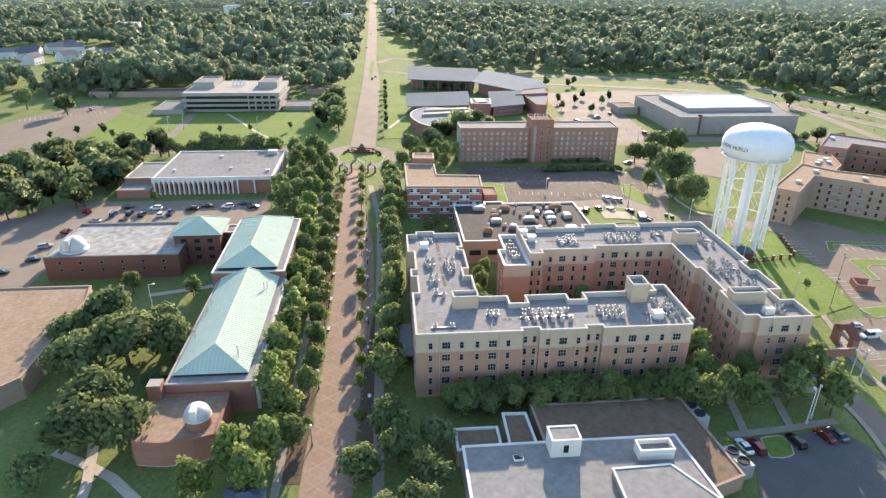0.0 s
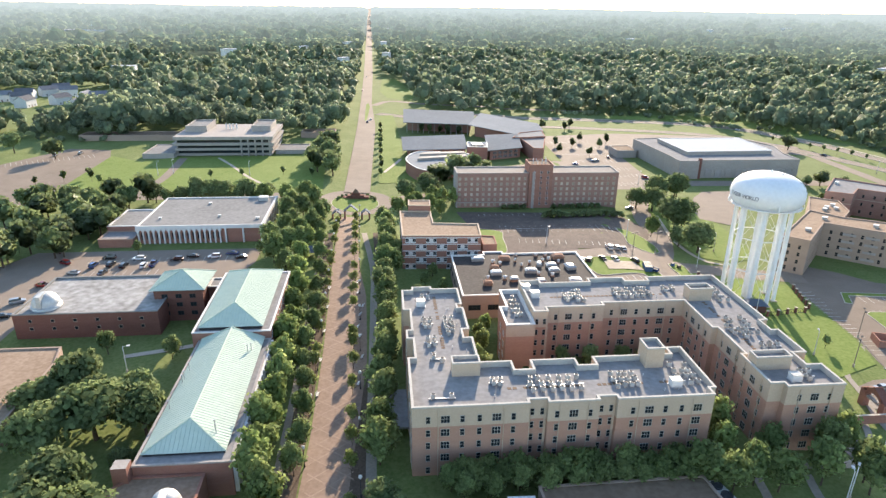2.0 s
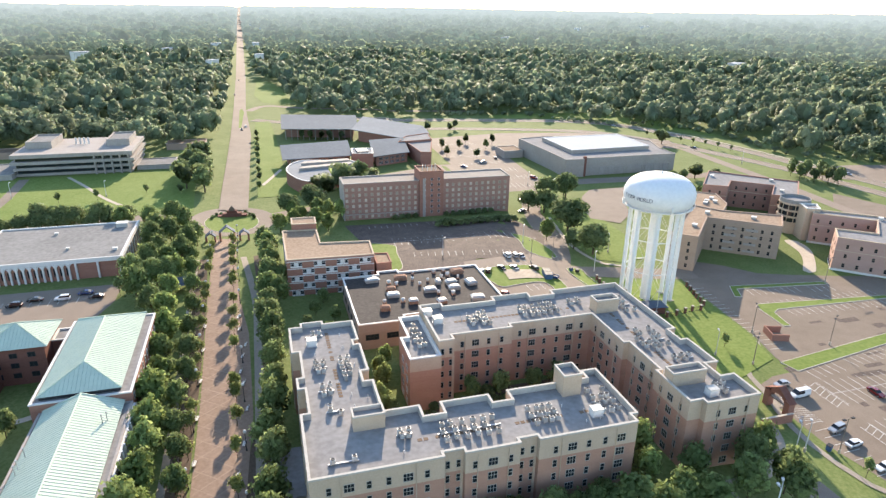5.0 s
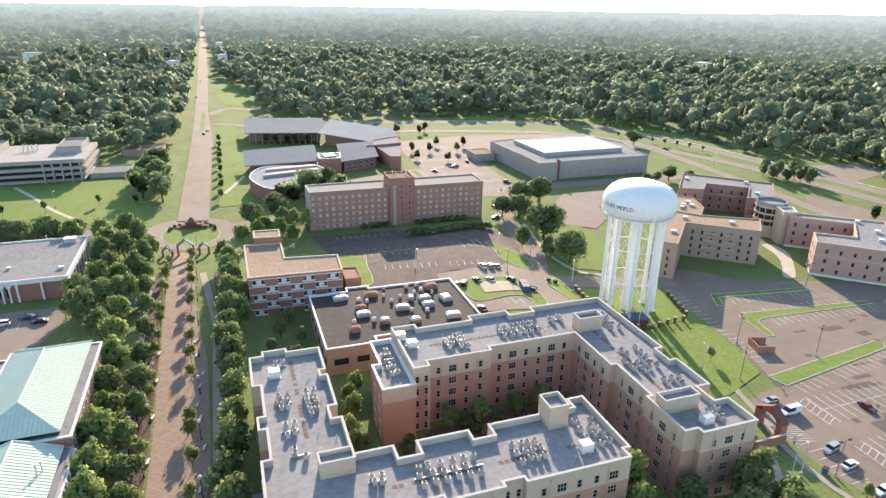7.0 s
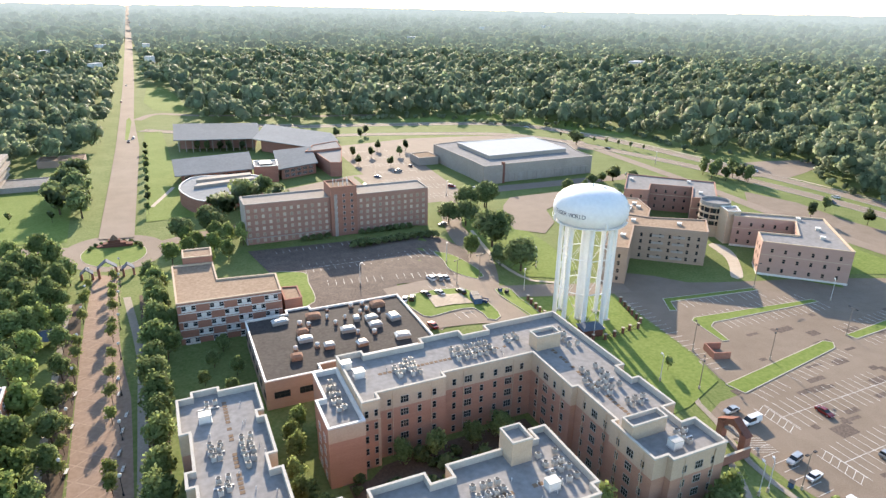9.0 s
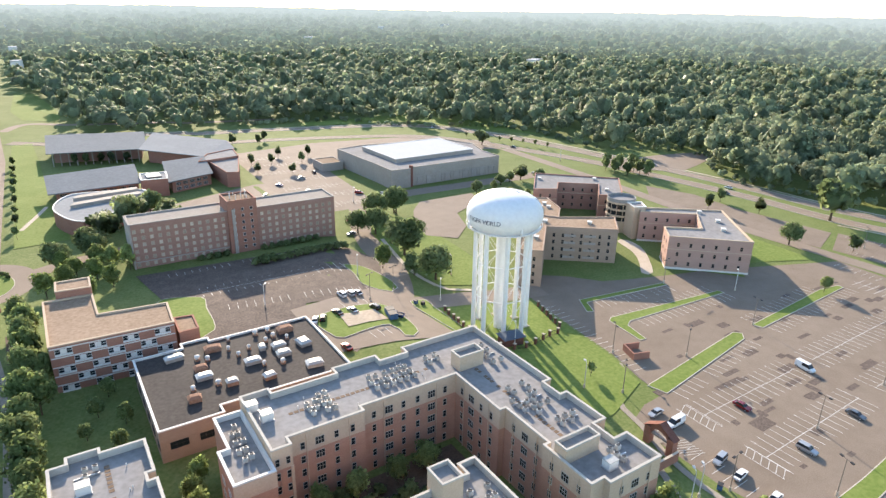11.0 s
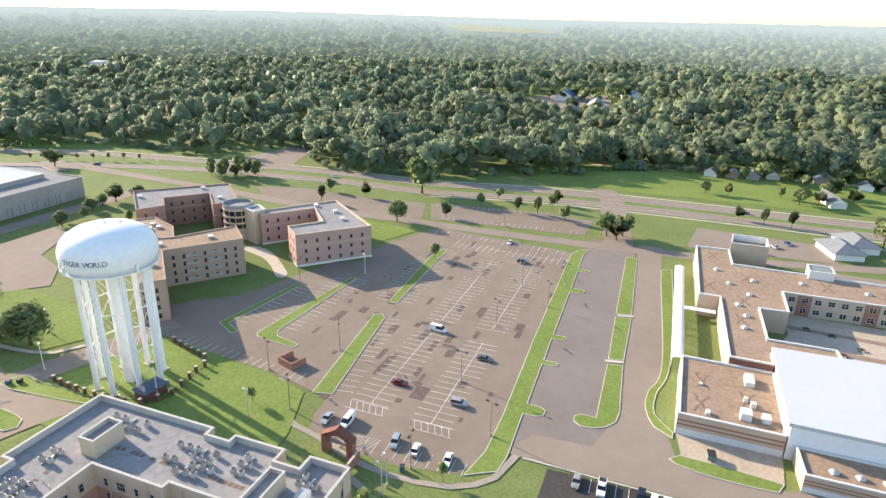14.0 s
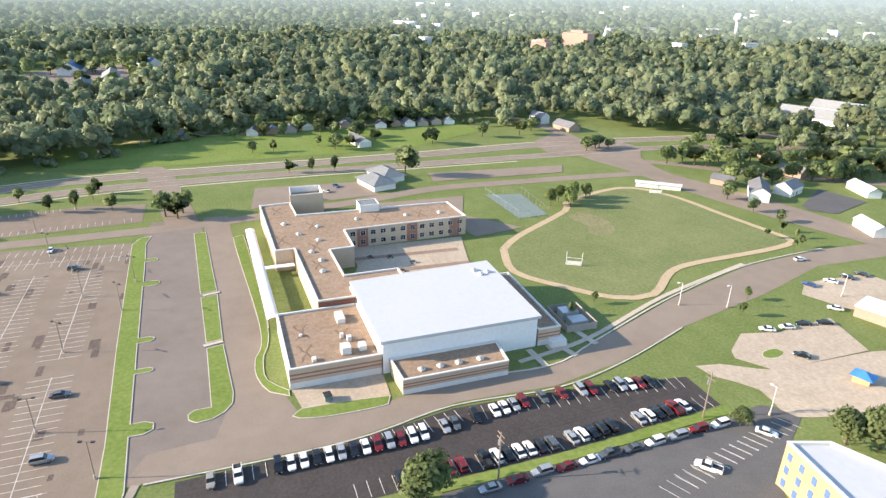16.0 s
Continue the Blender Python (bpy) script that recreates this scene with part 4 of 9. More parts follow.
# the two L-shaped halls of residence round a court
DORM_A = [(0, 0), (23.3, 0), (23.3, 1.2), (27.1, 1.2), (27.1, 0), (37.6, 0), (37.6, 1.2), (41.3, 1.2), (41.3, 0), (61.5, 0), (61.5, 2.4), (62.9, 2.4),
          (62.9, 19), (59.2, 19), (59.2, 16.2), (41, 16.2), (41, 13), (37, 13), (37, 15.8), (26.8, 15.8), (26.8, 12.2), (22.7, 12.2), (22.7, 15.8), (15.6, 15.8),
          (15.6, 27), (13.6, 27), (13.6, 31), (15.3, 31), (15.3, 42.6), (13.9, 42.6), (13.9, 44.6), (15.2, 44.6), (15.2, 54.4), (8, 54.4), (8, 55.9), (2.6, 55.9), (2.6, 54), (-0.2, 54),
          (-0.2, 42.2), (1.5, 42.2), (1.5, 31.4), (0.1, 31.4), (0.1, 27.2), (1.6, 27.2), (1.6, 18.6), (0, 18.6)]
DORM_B = [(33.2, 39), (37, 39), (37, 41.2), (52.5, 41.2), (52.5, 42.8), (75.0, 42.8), (75.0, 27.4), (76.4, 27.4), (76.4, 15), (75.2, 15), (75.2, 3), (78.2, 3), (78.2, 1.6), (91, 1.6),
          (91, 9.6), (87.6, 9.6), (87.6, 14.6), (90.8, 14.6), (90.8, 25.4), (89, 25.4), (89, 30.4), (91, 30.4), (91, 58.6), (70.4, 58.6), (70.4, 56.2), (63.8, 56.2), (63.8, 58.7), (53.2, 58.7),
          (53.2, 56.4), (39.2, 56.4), (39.2, 58.4), (33.2, 58.4)]


def dorm(poly, label):
    top = block("residence_hall", poly, 4.2, 21.0, "brick_hall", "membrane", label, 1.3, "cap", "residence hall", band=(16.3, "stucco"), under=5, capw=0.42)
    rows = [5.1, 8.1, 11.1, 14.1, 17.2]
    for a, b in edges(poly):
        L = (Vector(b) - Vector(a)).length
        if L > 9:
            windows_on(top, a, b, rows, 3.4, 0.8, 1.5, 1.8, cols=1, frame="frame", skip=lambda k, z: k % 3 == 1)
            windows_on(top, a, b, rows, 3.4, 1.7, 1.6, 1.8, cols=3, frame="frame", skip=lambda k, z: k % 3 != 1)
            # downpipes
            d = Vector((b[0] - a[0], b[1] - a[1])).normalized()
            for t in (0.22, 0.78):
                px, py = a[0] + (b[0] - a[0]) * t + d.y * 0.14, a[1] + (b[1] - a[1]) * t - d.x * 0.14
                Geo().tube((px, py, 3.5), (px, py, 20.4), 0.09, 0.09, M["stucco"], 6).part("downpipe", top)
        elif L > 3:
            windows_on(top, a, b, rows, 2.0, 0.7, 1.5, 0.7, cols=1, frame="frame")
            # cream vertical bay strips
            d = Vector((b[0] - a[0], b[1] - a[1])).normalized()
            for t in (0.06, 0.94):
                px, py = a[0] + (b[0] - a[0]) * t, a[1] + (b[1] - a[1]) * t
                ox, oy = d.y * 0.10, -d.x * 0.10
                Geo().prism([(px - d.x * 0.3, py - d.y * 0.3), (px + ox - d.x * 0.3, py + oy - d.y * 0.3), (px + ox + d.x * 0.3, py + oy + d.y * 0.3), (px + d.x * 0.3, py + d.y * 0.3)], 3.5, 16.4, M["stucco"]).part("pilaster", top)
    return top


hall_a = dorm(DORM_A, "five-storey L-shaped brick residence hall with cream top storey")
hall_b = dorm(DORM_B, "five-storey brick residence hall with cream top storey round a court")
annex = block("residence_annex", [(25.6, 36.2), (33.0, 36.2), (33.0, 57), (27.5, 57), (27.5, 46.5), (25.6, 46.5)], 4.2, 18.9, "brick_hall", "membrane", "lower brick end of the residence hall with grey roof", 1.2, "white", "residence hall")
windows_on(annex, (25.6, 46.5), (25.6, 36.2), [5.1, 8.1, 11.1, 14.1], 4.0, 1.5, 1.5, 2.0, frame="white")
Geo().box(25.55, 36.1, 15.4, 33.05, 36.2, 18.6, M["stucco"]).part("upper_wall", annex)
for poly, zt in ((rect(9.2, 12.3, 15.2, 15.4), 23.0), (rect(52.0, 12.6, 56.0, 17.2), 24.6), (rect(77.2, 44.5, 83.6, 48), 23.4), (rect(75.8, 9.8, 84, 12.8), 23.0)):
    rooftop_box("stair_penthouse", poly, 19.7, zt, "stucco", "membrane", "cream stair penthouse with white-capped parapet on the roof", cap="cap")

# flat-roofed dining hall with rooftop plant
dark_hall = block("dining_hall", [(18.5, 67.5), (32, 67.5), (32, 70.5), (63.5, 70.5), (63.5, 101), (37, 101), (37, 103), (30, 103), (30, 100.5), (18.5, 100.5)], 4.3, 12.4, "brick_tan", "membrane_dark", "low brick dining hall with dark roof full of ventilators", 0.5, "white", "dining hall", under=4, capw=0.4)
windows_on(dark_hall, (18.5, 67.5), (32, 67.5), [7.4], 6.0, 3.6, 1.6, 1.0, cols=3, frame="dark_metal")
windows_on(dark_hall, (18.5, 100.5), (18.5, 67.5), [7.4], 6.0, 2.4, 1.6, 1.5, cols=2, frame="dark_metal")

# brick lodge with staggered white panels
LODGE = [(1.8, 108), (30, 106.5), (30.8, 119.5), (14, 121.5), (14, 136), (1.8, 137)]
lodge = block("lodge", LODGE, 4.2, 17.3, "brick", "gravel_tan", "five-storey brick lodge with pale panels between paired windows", 0.4, "stucco", "lodge", under=4)
for fl in range(5):
    # pairs of windows with a pale panel between them and a tray below, shifted by half a bay on every other storey
    z = 4.9 + 2.5 * fl
    for k in range(4):
        x = 5.2 + 7.4 * k + (-0.4 if fl % 2 == 0 else 3.4)
        if x > 28:
            continue
        y = 108 - (x - 1.8) * 1.5 / 28.2
        windows_on(lodge, (x - 1.8, y + 0.096), (x + 1.8, y - 0.096), [z], 2.5, 1.1, 1.25, 0.5, cols=1, frame="white")
        put("spandrel_panel", Geo().box(-0.65, -0.1, 0, 0.65, 0.02, 1.25, M["white"]).mesh("spandrel_panel"), lodge, pose(x, y, z, 0, 0, -3.04))
        put("window_tray", Geo().box(-1.9, -0.4, -0.45, 1.9, 0.02, -0.08, M["white"]).mesh("window_tray"), lodge, pose(x, y, z, 0, 0, -3.04))
    put("floor_band", Geo().box(-14.0, -0.09, 0, 14.0, 0.02, 0.26, M["white"]).mesh("floor_band"), lodge, pose(15.9, 107.25, z + 1.42, 0, 0, -3.04))
    windows_on(lodge, (1.8, 137), (1.8, 108), [z], 5.2, 1.7, 1.25, 2.0, cols=2, frame="white")
    windows_on(lodge, (30, 106.5), (30.8, 119.5), [z], 5.2, 1.2, 1.25, 3.5, cols=1, frame="white")
block("lodge_stair", [(5.2, 137.2), (14, 136.2), (14.3, 144), (5.5, 144.5)], 3.5, 19.5, "brick", "gravel_tan", "brick stair tower of the lodge", 0.3, "stucco", "stair tower", under=3)
block("lodge_porch", [(30.9, 107.2), (36, 107.4), (36.4, 116), (31.3, 117)], 4, 13.5, "brick", "gravel_tan", "brick annex beside the lodge", 0.3, "brick", "annex", under=3)

# tall brick residence
TALL = [(31, 191), (111, 189), (111.5, 203), (31.5, 204)]
tall = block("tall_residence", TALL, 1.2, 18.6, "brick_pale", "gravel_grey", "long seven-storey rose brick residence seen against the light", 0.5, "concrete_wall", "residence hall", under=4)
for z in [2.0, 4.6, 7.2, 9.8, 12.4, 15.0]:
    windows_on(tall, (31, 191), (66, 190.1), [z], 2.9, 1.1, 1.3, 1.5, cols=1, frame="stucco")
    windows_on(tall, (77.6, 189.8), (111, 189), [z], 2.9, 1.1, 1.3, 1.2, cols=1, frame="stucco")
Geo().box(30.9, 190.7, 0, 31.5, 204.2, 18.5, M["concrete_wall"]).part("gable_wall", tall, "pale concrete gable wall")
Geo().raw([(31.2, 190.84, 3.55), (66, 189.97, 3.55), (66, 189.97, 4.0), (31.2, 190.84, 4.0)], [(0, 1, 2, 3)], M["concrete_wall"]).part("string_course", tall)
tt = block("tall_residence_stair", [(66.2, 188.4), (77.5, 188.1), (77.7, 200), (66.4, 200.5)], 1.2, 23, "brick", "gravel_brown", "taller brick stair tower in the middle of the residence", 0.6, "brick", "stair tower", under=3)
windows_on(tt, (66.2, 188.4), (77.5, 188.1), [3, 5.6, 8.2, 10.8, 13.4, 16, 18.6], 3.4, 0.9, 1.1, 1.6, cols=1, frame="white")
Geo().box(67.6, 187.9, 1, 68.8, 188.4, 19.5, M["concrete_wall"]).part("fin", tt)
mast = thing("antenna_group", 72, 194, 22.4, label="white antennas and masts on the stair tower roof", category="antenna")
for k in range(9):
    a = 2.4 * k
    Geo().tube((3.4 * math.cos(a), 3.4 * math.sin(a), -0.4), (3.4 * math.cos(a), 3.4 * math.sin(a), 1.6 + (k % 3) * 0.6), 0.14, 0.14, M["white"], 6).part("mast", mast)

# hall with white arched piers
hall = block("arched_hall", rect(-101, 140, -53, 179.5), 4.5, 11.7, "brick", "membrane_pale", "brick hall with white arched piers and a pale flat roof", 0.4, "white", "hall", under=3)
Geo().box(-101.4, 139.55, 10.4, -52.6, 139.95, 11.9, M["white"]).part("fascia", hall)
Geo().box(-52.95, 139.6, 10.4, -52.55, 179.9, 11.9, M["white"]).part("fascia", hall)
for k in range(17):
    x = -100.6 + 1.95 * k
    if k < 17:
        pier = Geo().box(x - 0.28, 139.3, 4.3, x + 0.28, 139.95, 10.4, M["white"])
        pier.raw([(x - 0.95, 139.35, 10.4), (x - 0.28, 139.35, 9.2), (x + 0.28, 139.35, 9.2), (x + 0.95, 139.35, 10.4), (x - 0.95, 139.95, 10.4), (x - 0.28, 139.95, 9.2), (x + 0.28, 139.95, 9.2), (x + 0.95, 139.95, 10.4)], [(0, 1, 2, 3), (0, 4, 5, 1), (2, 6, 7, 3)], M["white"])
        pier.part("pier", hall)
for x in (-67.2, -60.4, -53.4):
    Geo().box(x - 0.3, 139.3, 4.3, x + 0.3, 139.95, 10.4, M["white"]).part("pier", hall)
for k in range(9):
    y = 142 + 4.4 * k
    Geo().box(-52.95, y - 0.3, 4.3, -52.4, y + 0.3, 10.4, M["white"]).part("pier", hall)
windows_on(hall, (-100.6, 139.98), (-68.5, 139.98), [6.2], 1.95, 0.8, 2.6, 0.9, cols=1, frame="dark_metal")
block("arched_hall_wing", rect(-114.5, 146, -101.3, 168), 4.5, 10.0, "brick", "membrane_pale", "low brick wing with a pale roof", 0.4, "white", "annex")
block("arched_hall_porch", rect(-114.5, 136, -101.5, 145.8), 4.5, 8.0, "brick", "membrane", "low brick porch with a grey roof", 0.3, "brick_tan", "annex")
for x, y, w, d, h in ((-58, 175, 4, 3, 1.6), (-80, 170, 1.2, 1.2, 0.7), (-72, 152, 1.0, 1.0, 0.7), (-95, 150, 1.0, 1.0, 0.7), (-56, 148, 1.5, 1.2, 0.8)):
    u = thing("roof_unit", x, y, 11.3, label="white ventilation unit on the pale flat roof", category="roof unit")
    Geo().box(-w / 2, -d / 2, 0, w / 2, d / 2, h, M["unit"]).part("casing", u)
    Geo().box(-w / 2 - 0.1, -d / 2 - 0.1, h, w / 2 + 0.1, d / 2 + 0.1, h + 0.12, M["white"]).part("cover", u)

# stepped concrete building on the lawn
sci = block("science_building", rect(-131, 297, -74, 340), 4.5, 16.4, "concrete_wall", "membrane_pale", "pale concrete building in stepped horizontal bands on a lawn", 0.6, "concrete_wall", "university building", under=3)
for k, (z0, z1, out) in enumerate(((8.0, 9.4, 1.2), (11.2, 12.8, 2.0), (14.6, 16.6, 1.6), (5.0, 6.0, 0.6))):
    Geo().box(-131 - out, 297 - out, z0, -74 + out, 340, z1, M["concrete_wall"]).part("balcony_band", sci)
for z0, z1 in ((6.2, 8.0), (9.5, 11.1), (12.9, 14.5)):
    Geo().box(-130.6, 296.7, z0, -74.4, 297, z1, M["glass"]).part("window_band", sci)
for k in range(5):
    x = -92 + 4.3 * k
    Geo().box(x - 0.35, 294.8, 4.2, x + 0.35, 296.9, 16.0, M["concrete_wall"]).part("fin", sci)
for poly in (rect(-129, 312, -116, 336), rect(-88, 312, -76, 336)):
    rooftop_box("roof_plant_room", poly, 16, 20.4, "concrete_wall", "membrane_pale", "concrete plant room on the stepped building", cap="concrete_wall")
block("science_terrace", rect(-150, 290, -131.5, 318), 4.5, 7.6, "concrete_wall", "membrane_pale", "low concrete terrace wing", 0.4, "concrete_wall", "annex")
block("science_plant", rect(-72, 300, -52, 318), 4.5, 7.2, "concrete_wall", "membrane_pale", "low concrete plant yard with cooling units", 0.4, "concrete_wall", "annex")
for k in range(4):
    t = thing("exhaust_stack", -106 + 2.2 * k, 322, 16.0, label="white exhaust stack on the roof", category="chimney")
    Geo().tube((0, 0, 0), (0, 0, 4.2), 0.5, 0.45, M["white"], 10).part("flue", t)
for x0, x1, y in ((-210, -140, 345), (-62, -38, 352)):
    block("brick_shed", rect(x0, y, x1, y + 14), 4.4, 8.4, "brick_tan", "gravel_brown", "long low brick shed before the trees", 0.3, "brick_tan", "shed")

# west side: dark brick science hall with a dome, green-roofed hall
west = block("science_hall", rect(-108, 64, -69, 90), 4.5, 12.2, "brick_dark", "membrane_stained", "dark brick science hall with stained pale roof", 0.5, "membrane_pale", "university building", under=3)
windows_on(west, (-108, 64), (-69, 64), [7.2, 9.6], 6.0, 0.9, 0.9, 3, cols=1, frame="brick_tan")
dome = thing("observatory_dome", -101.2, 69.5, 11.8, label="ribbed silver metal dome on the flat roof", category="dome")
R = 3.7
Geo().lathe([(R + 0.3, 0), (R + 0.3, 0.9), (R, 0.9)] + [(R * math.cos(t), 0.9 + R * math.sin(t)) for t in np.linspace(0, 1.5, 9)], M["silver"], 32).part("shell", dome, smooth_shade=True)
Geo().box(-0.6, -3.95, 1.1, 0.6, 0.2, 4.75, M["silver"]).part("shutter", dome)
link = block("green_roof_stair", rect(-72.5, 72.5, -58.5, 85), 4.5, 14.6, "brick_dark", "membrane", "dark brick stair block under a green pyramid roof", 0.2, "brick_dark", "stair tower", under=3)
windows_on(link, (-72.5, 72.5), (-58.5, 72.5), [6.5, 9.3, 12.0], 4.0, 1.6, 1.2, 3, frame="dark_metal")
hip("hip_roof", -73.5, 71.5, -57.5, 86, 14.8, 18.6, M["copper"], 7.2, 7.2, link, seams=0.8)
block("green_roof_link", rect(-58.4, 78, -54.2, 84.5), 4.5, 13.0, "brick_dark", "membrane", "brick link between two halls", 0.3, "white", "link", under=3)

gh = block("green_roofed_hall", rect(-52.6, -2.4, -34.4, 45.0), 4.5, 12.6, "brick", "membrane", "long brick hall under a pale green standing seam roof", 0.2, "concrete_wall", "university building", under=3)
hip("hip_roof", -51.8, 0.2, -35.9, 44.9, 13.0, 16.4, M["copper"], 6.4, 0.4, gh, seams=0.8, label="pale green standing seam metal roof")
Geo().box(-51.6, 0.4, 12.4, -36.1, 44.8, 12.95, M["dark_metal"]).part("eave", gh)
for k in range(21):
    y = -1.8 + 2.28 * k
    Geo().box(-34.35, y - 0.22, 5.0, -33.6, y + 0.22, 12.4, M["white"]).part("fin", gh)
for z in (6.0, 8.4, 10.6):
    Geo().box(-34.35, -2.0, z + 1.5, -33.9, 44.6, z + 1.75, M["white"]).part("sunshade", gh)
    windows_on(gh, (-34.38, -2.2), (-34.38, 44.8), [z], 2.28, 1.5, 1.4, 1.2, cols=1, frame="white")
Geo().box(-55.6, -4.2, 4, -52.8, -1.6, 13.6, M["brick"], M["concrete_wall"]).part("pier_tower", gh)
gn = block("green_roofed_hall_north", rect(-54.2, 45.2, -34.4, 84.0), 4.5, 14.8, "brick", "membrane", "brick hall with a higher green metal roof", 0.2, "white", "university building", under=3)
hip("hip_roof", -53.0, 46.2, -36.4, 83.4, 15.6, 19.0, M["copper"], 7.5, 7.0, gn, seams=0.8, label="pale green standing seam metal roof")
Geo().box(-52.6, 46.6, 14.7, -36.8, 83.0, 15.55, M["dark_metal"]).part("eave", gn)
for z in (6.0, 9.0, 12.0):
    windows_on(gn, (-34.4, 45.4), (-34.4, 83.8), [z], 3.2, 0.9, 1.6, 1.5, cols=1, frame="white")
for x, y in ((-38.6, 4.5), (-39.0, 5.6), (-37.8, 37.0), (-38.4, 35.8), (-50.4, 14), (-50.6, 24), (-50.6, 25.6), (-50.4, 29)):
    zz = 13.0 + 3.4 * min(1.0, min(x + 51.8, -35.9 - x) / 7.95)
    v = thing("roof_vent_pipe", x, y, zz - 0.2, label="thin grey vent pipe rising through the green roof", category="vent pipe")
    Geo().tube((0, 0, 0), (0, 0, 2.1), 0.11, 0.11, M["steel"], 7).tube((0, 0, 2.0), (0, 0, 2.3), 0.2, 0.16, M["steel"], 7).part("pipe", v)

# planetarium at the end of the green-roofed hall
PLANET = [(-56.2, -14.4), (-54.6, -16.8), (-49.4, -17.6), (-43.4, -17.0), (-39.2, -15.6), (-39.4, -2.7), (-53.0, -2.7), (-56.0, -6.2)]
pl = block("planetarium", PLANET, 4.5, 10.4, "brick", "gravel_tan", "low round-cornered brick planetarium with tan roof", 0.25, "brick", "planetarium", under=3)
Geo().prism(inset(PLANET, -0.1), 3.0, 4.7, M["concrete"], top=False).part("plinth", pl)
dm = thing("small_dome", -43.4, -12.2, 10.1, label="small silver dome on a brick drum", category="dome")
Geo().lathe([(2.5, 0), (2.5, 2.0)], M["brick"], 24).part("drum", dm)
Geo().lathe([(2.7, 2.0)] + [(2.6 * math.cos(t), 2.1 + 2.6 * math.sin(t)) for t in np.linspace(0, 1.52, 8)], M["silver"], 28).part("shell", dm, smooth_shade=True)
Geo().box(-0.6, -2.6, 2.4, 0.6, 0.4, 4.9, M["white"]).part("shutter", dm)
block("classroom_wing", [(-150, 49), (-88.5, 49), (-86.4, 41), (-86, 6), (-98, -8), (-150, -8)], 4.5, 10, "brick_tan", "gravel_tan", "low brick classroom wing with tan gravel roof", 0.3, "brick_tan", "university building", under=3)

# flat-roofed building beneath the start of the flight
fg = block("student_centre", [(7.6, -80), (48, -80), (51, -38), (49.4, -22.2), (7.6, -22.4)], 4.5, 10.2, "concrete_wall", "membrane_pale", "flat-roofed building with a bright stained roof", 0.15, "white", "university building", under=3)
fb = block("student_store", [(24.2, -22.0), (49.8, -21.8), (52, -34), (59.2, -31.5), (57, -8.2), (23.8, -8.6)], 4.5, 8.0, "brick_tan", "gravel_brown", "brick rear part with a dark gravel roof", 0.2, "brick_tan", "university building", under=3)
block("flat_store", rect(6.8, -21.8, 15.6, -15.6), 4.5, 8.6, "brick_tan", "gravel_brown", "small flat-roofed store with white edges", 0.4, "white", "store", under=2)
block("flat_store", [(17.0, -21.8), (22.6, -21.8), (22.2, -11.8), (17.2, -11.6)], 4.5, 8.6, "brick_tan", "gravel_brown", "narrow flat-roofed store with white edges", 0.4, "white", "store", under=2)
p1 = rooftop_box("roof_penthouse", rect(23.6, -26.6, 29.2, -22.6), 10.0, 14.0, "white", "membrane_pale", "white stair penthouse with a small window on the roof", parapet=0.1)
windows_on(p1, (23.6, -26.6), (29.2, -26.6), [11.2], 9, 0.8, 1.6, 1.0, cols=1, frame="dark_metal")
rooftop_box("roof_penthouse", rect(39.8, -28.6, 46.4, -25.6), 10.0, 12.4, "white", "membrane", "low white rooftop enclosure with open top", parapet=0.9)
rooftop_box("upper_roof", [(33.2, -80), (47, -80), (50, -40), (44.6, -31), (33.6, -31.4)], 10.0, 11.4, "brick_tan", "membrane_pale", "raised part of the bright stained roof", parapet=0.1)
for x, y in ((58.6, -12.4), (60.6, -26.4)):
    c = thing("rooftop_chiller", x, y, 4.5, -76, "large chiller with two round fans beside the building", "chiller")
    Geo().box(-3.0, -1.4, 0, 3.0, 1.4, 3.2, M["unit"]).part("casing", c)
    for k in (-1.4, 1.4):
        Geo().lathe([(1.15, 3.2), (1.15, 3.55), (0.95, 3.55), (0.95, 3.3), (0.01, 3.3)], M["dark_metal"], 20, (k, 0)).part("fan", c)

# gymnasium
gym = block("gymnasium", [(166.5, 310.5), (169, 262), (169, 244.5), (181.3, 243.5), (181.5, 245.5), (244.5, 245.5), (244.5, 262), (252, 284), (243, 306), (186, 314)], 0, 10.8, "grey_panel", "membrane", "wide low gymnasium with grey panelled walls", 0.4, "grey_panel", "gymnasium")
rooftop_box("gymnasium_hall_roof", [(180.5, 260), (236, 261.5), (237, 302), (179.5, 301.5)], 10, 12.8, "grey_panel", "roof_white", "raised bright white roof of the gymnasium", parapet=0.2)
for k in range(9):
    x = 186 + 6.3 * k
    Geo().box(x, 245.1, 0.3, x + 3.6, 245.45, 5.2, M["concrete_wall"]).part("bay", gym)
    Geo().box(x + 3.9, 245.2, 1.0, x + 5.9, 245.45, 4.8, M["grey_panel"]).part("wall_recess", gym)
Geo().box(180.8, 243.4, 0, 182.2, 245.4, 12.2, M["brick_dark"]).part("entrance_fin", gym)
block("gymnasium_store", rect(152, 300, 165.5, 316), 0, 5, "grey_panel", "gravel_brown", "low grey store beside the gymnasium", 0.3, "grey_panel", "store")

# complex with grey metal roofs beyond the tall residence
def shed_roof(name, quad, zs, mat, parent, thick=0.5):
    v = [(x, y, z) for (x, y), z in zip(quad, zs)] + [(x, y, z - thick) for (x, y), z in zip(quad, zs)]
    n = len(quad)
    f = [tuple(range(n)), tuple(reversed(range(n, 2 * n)))] + [(k, n + k, n + (k + 1) % n, (k + 1) % n) for k in range(n)]
    return Geo().raw(v, f, mat).part(name, parent)


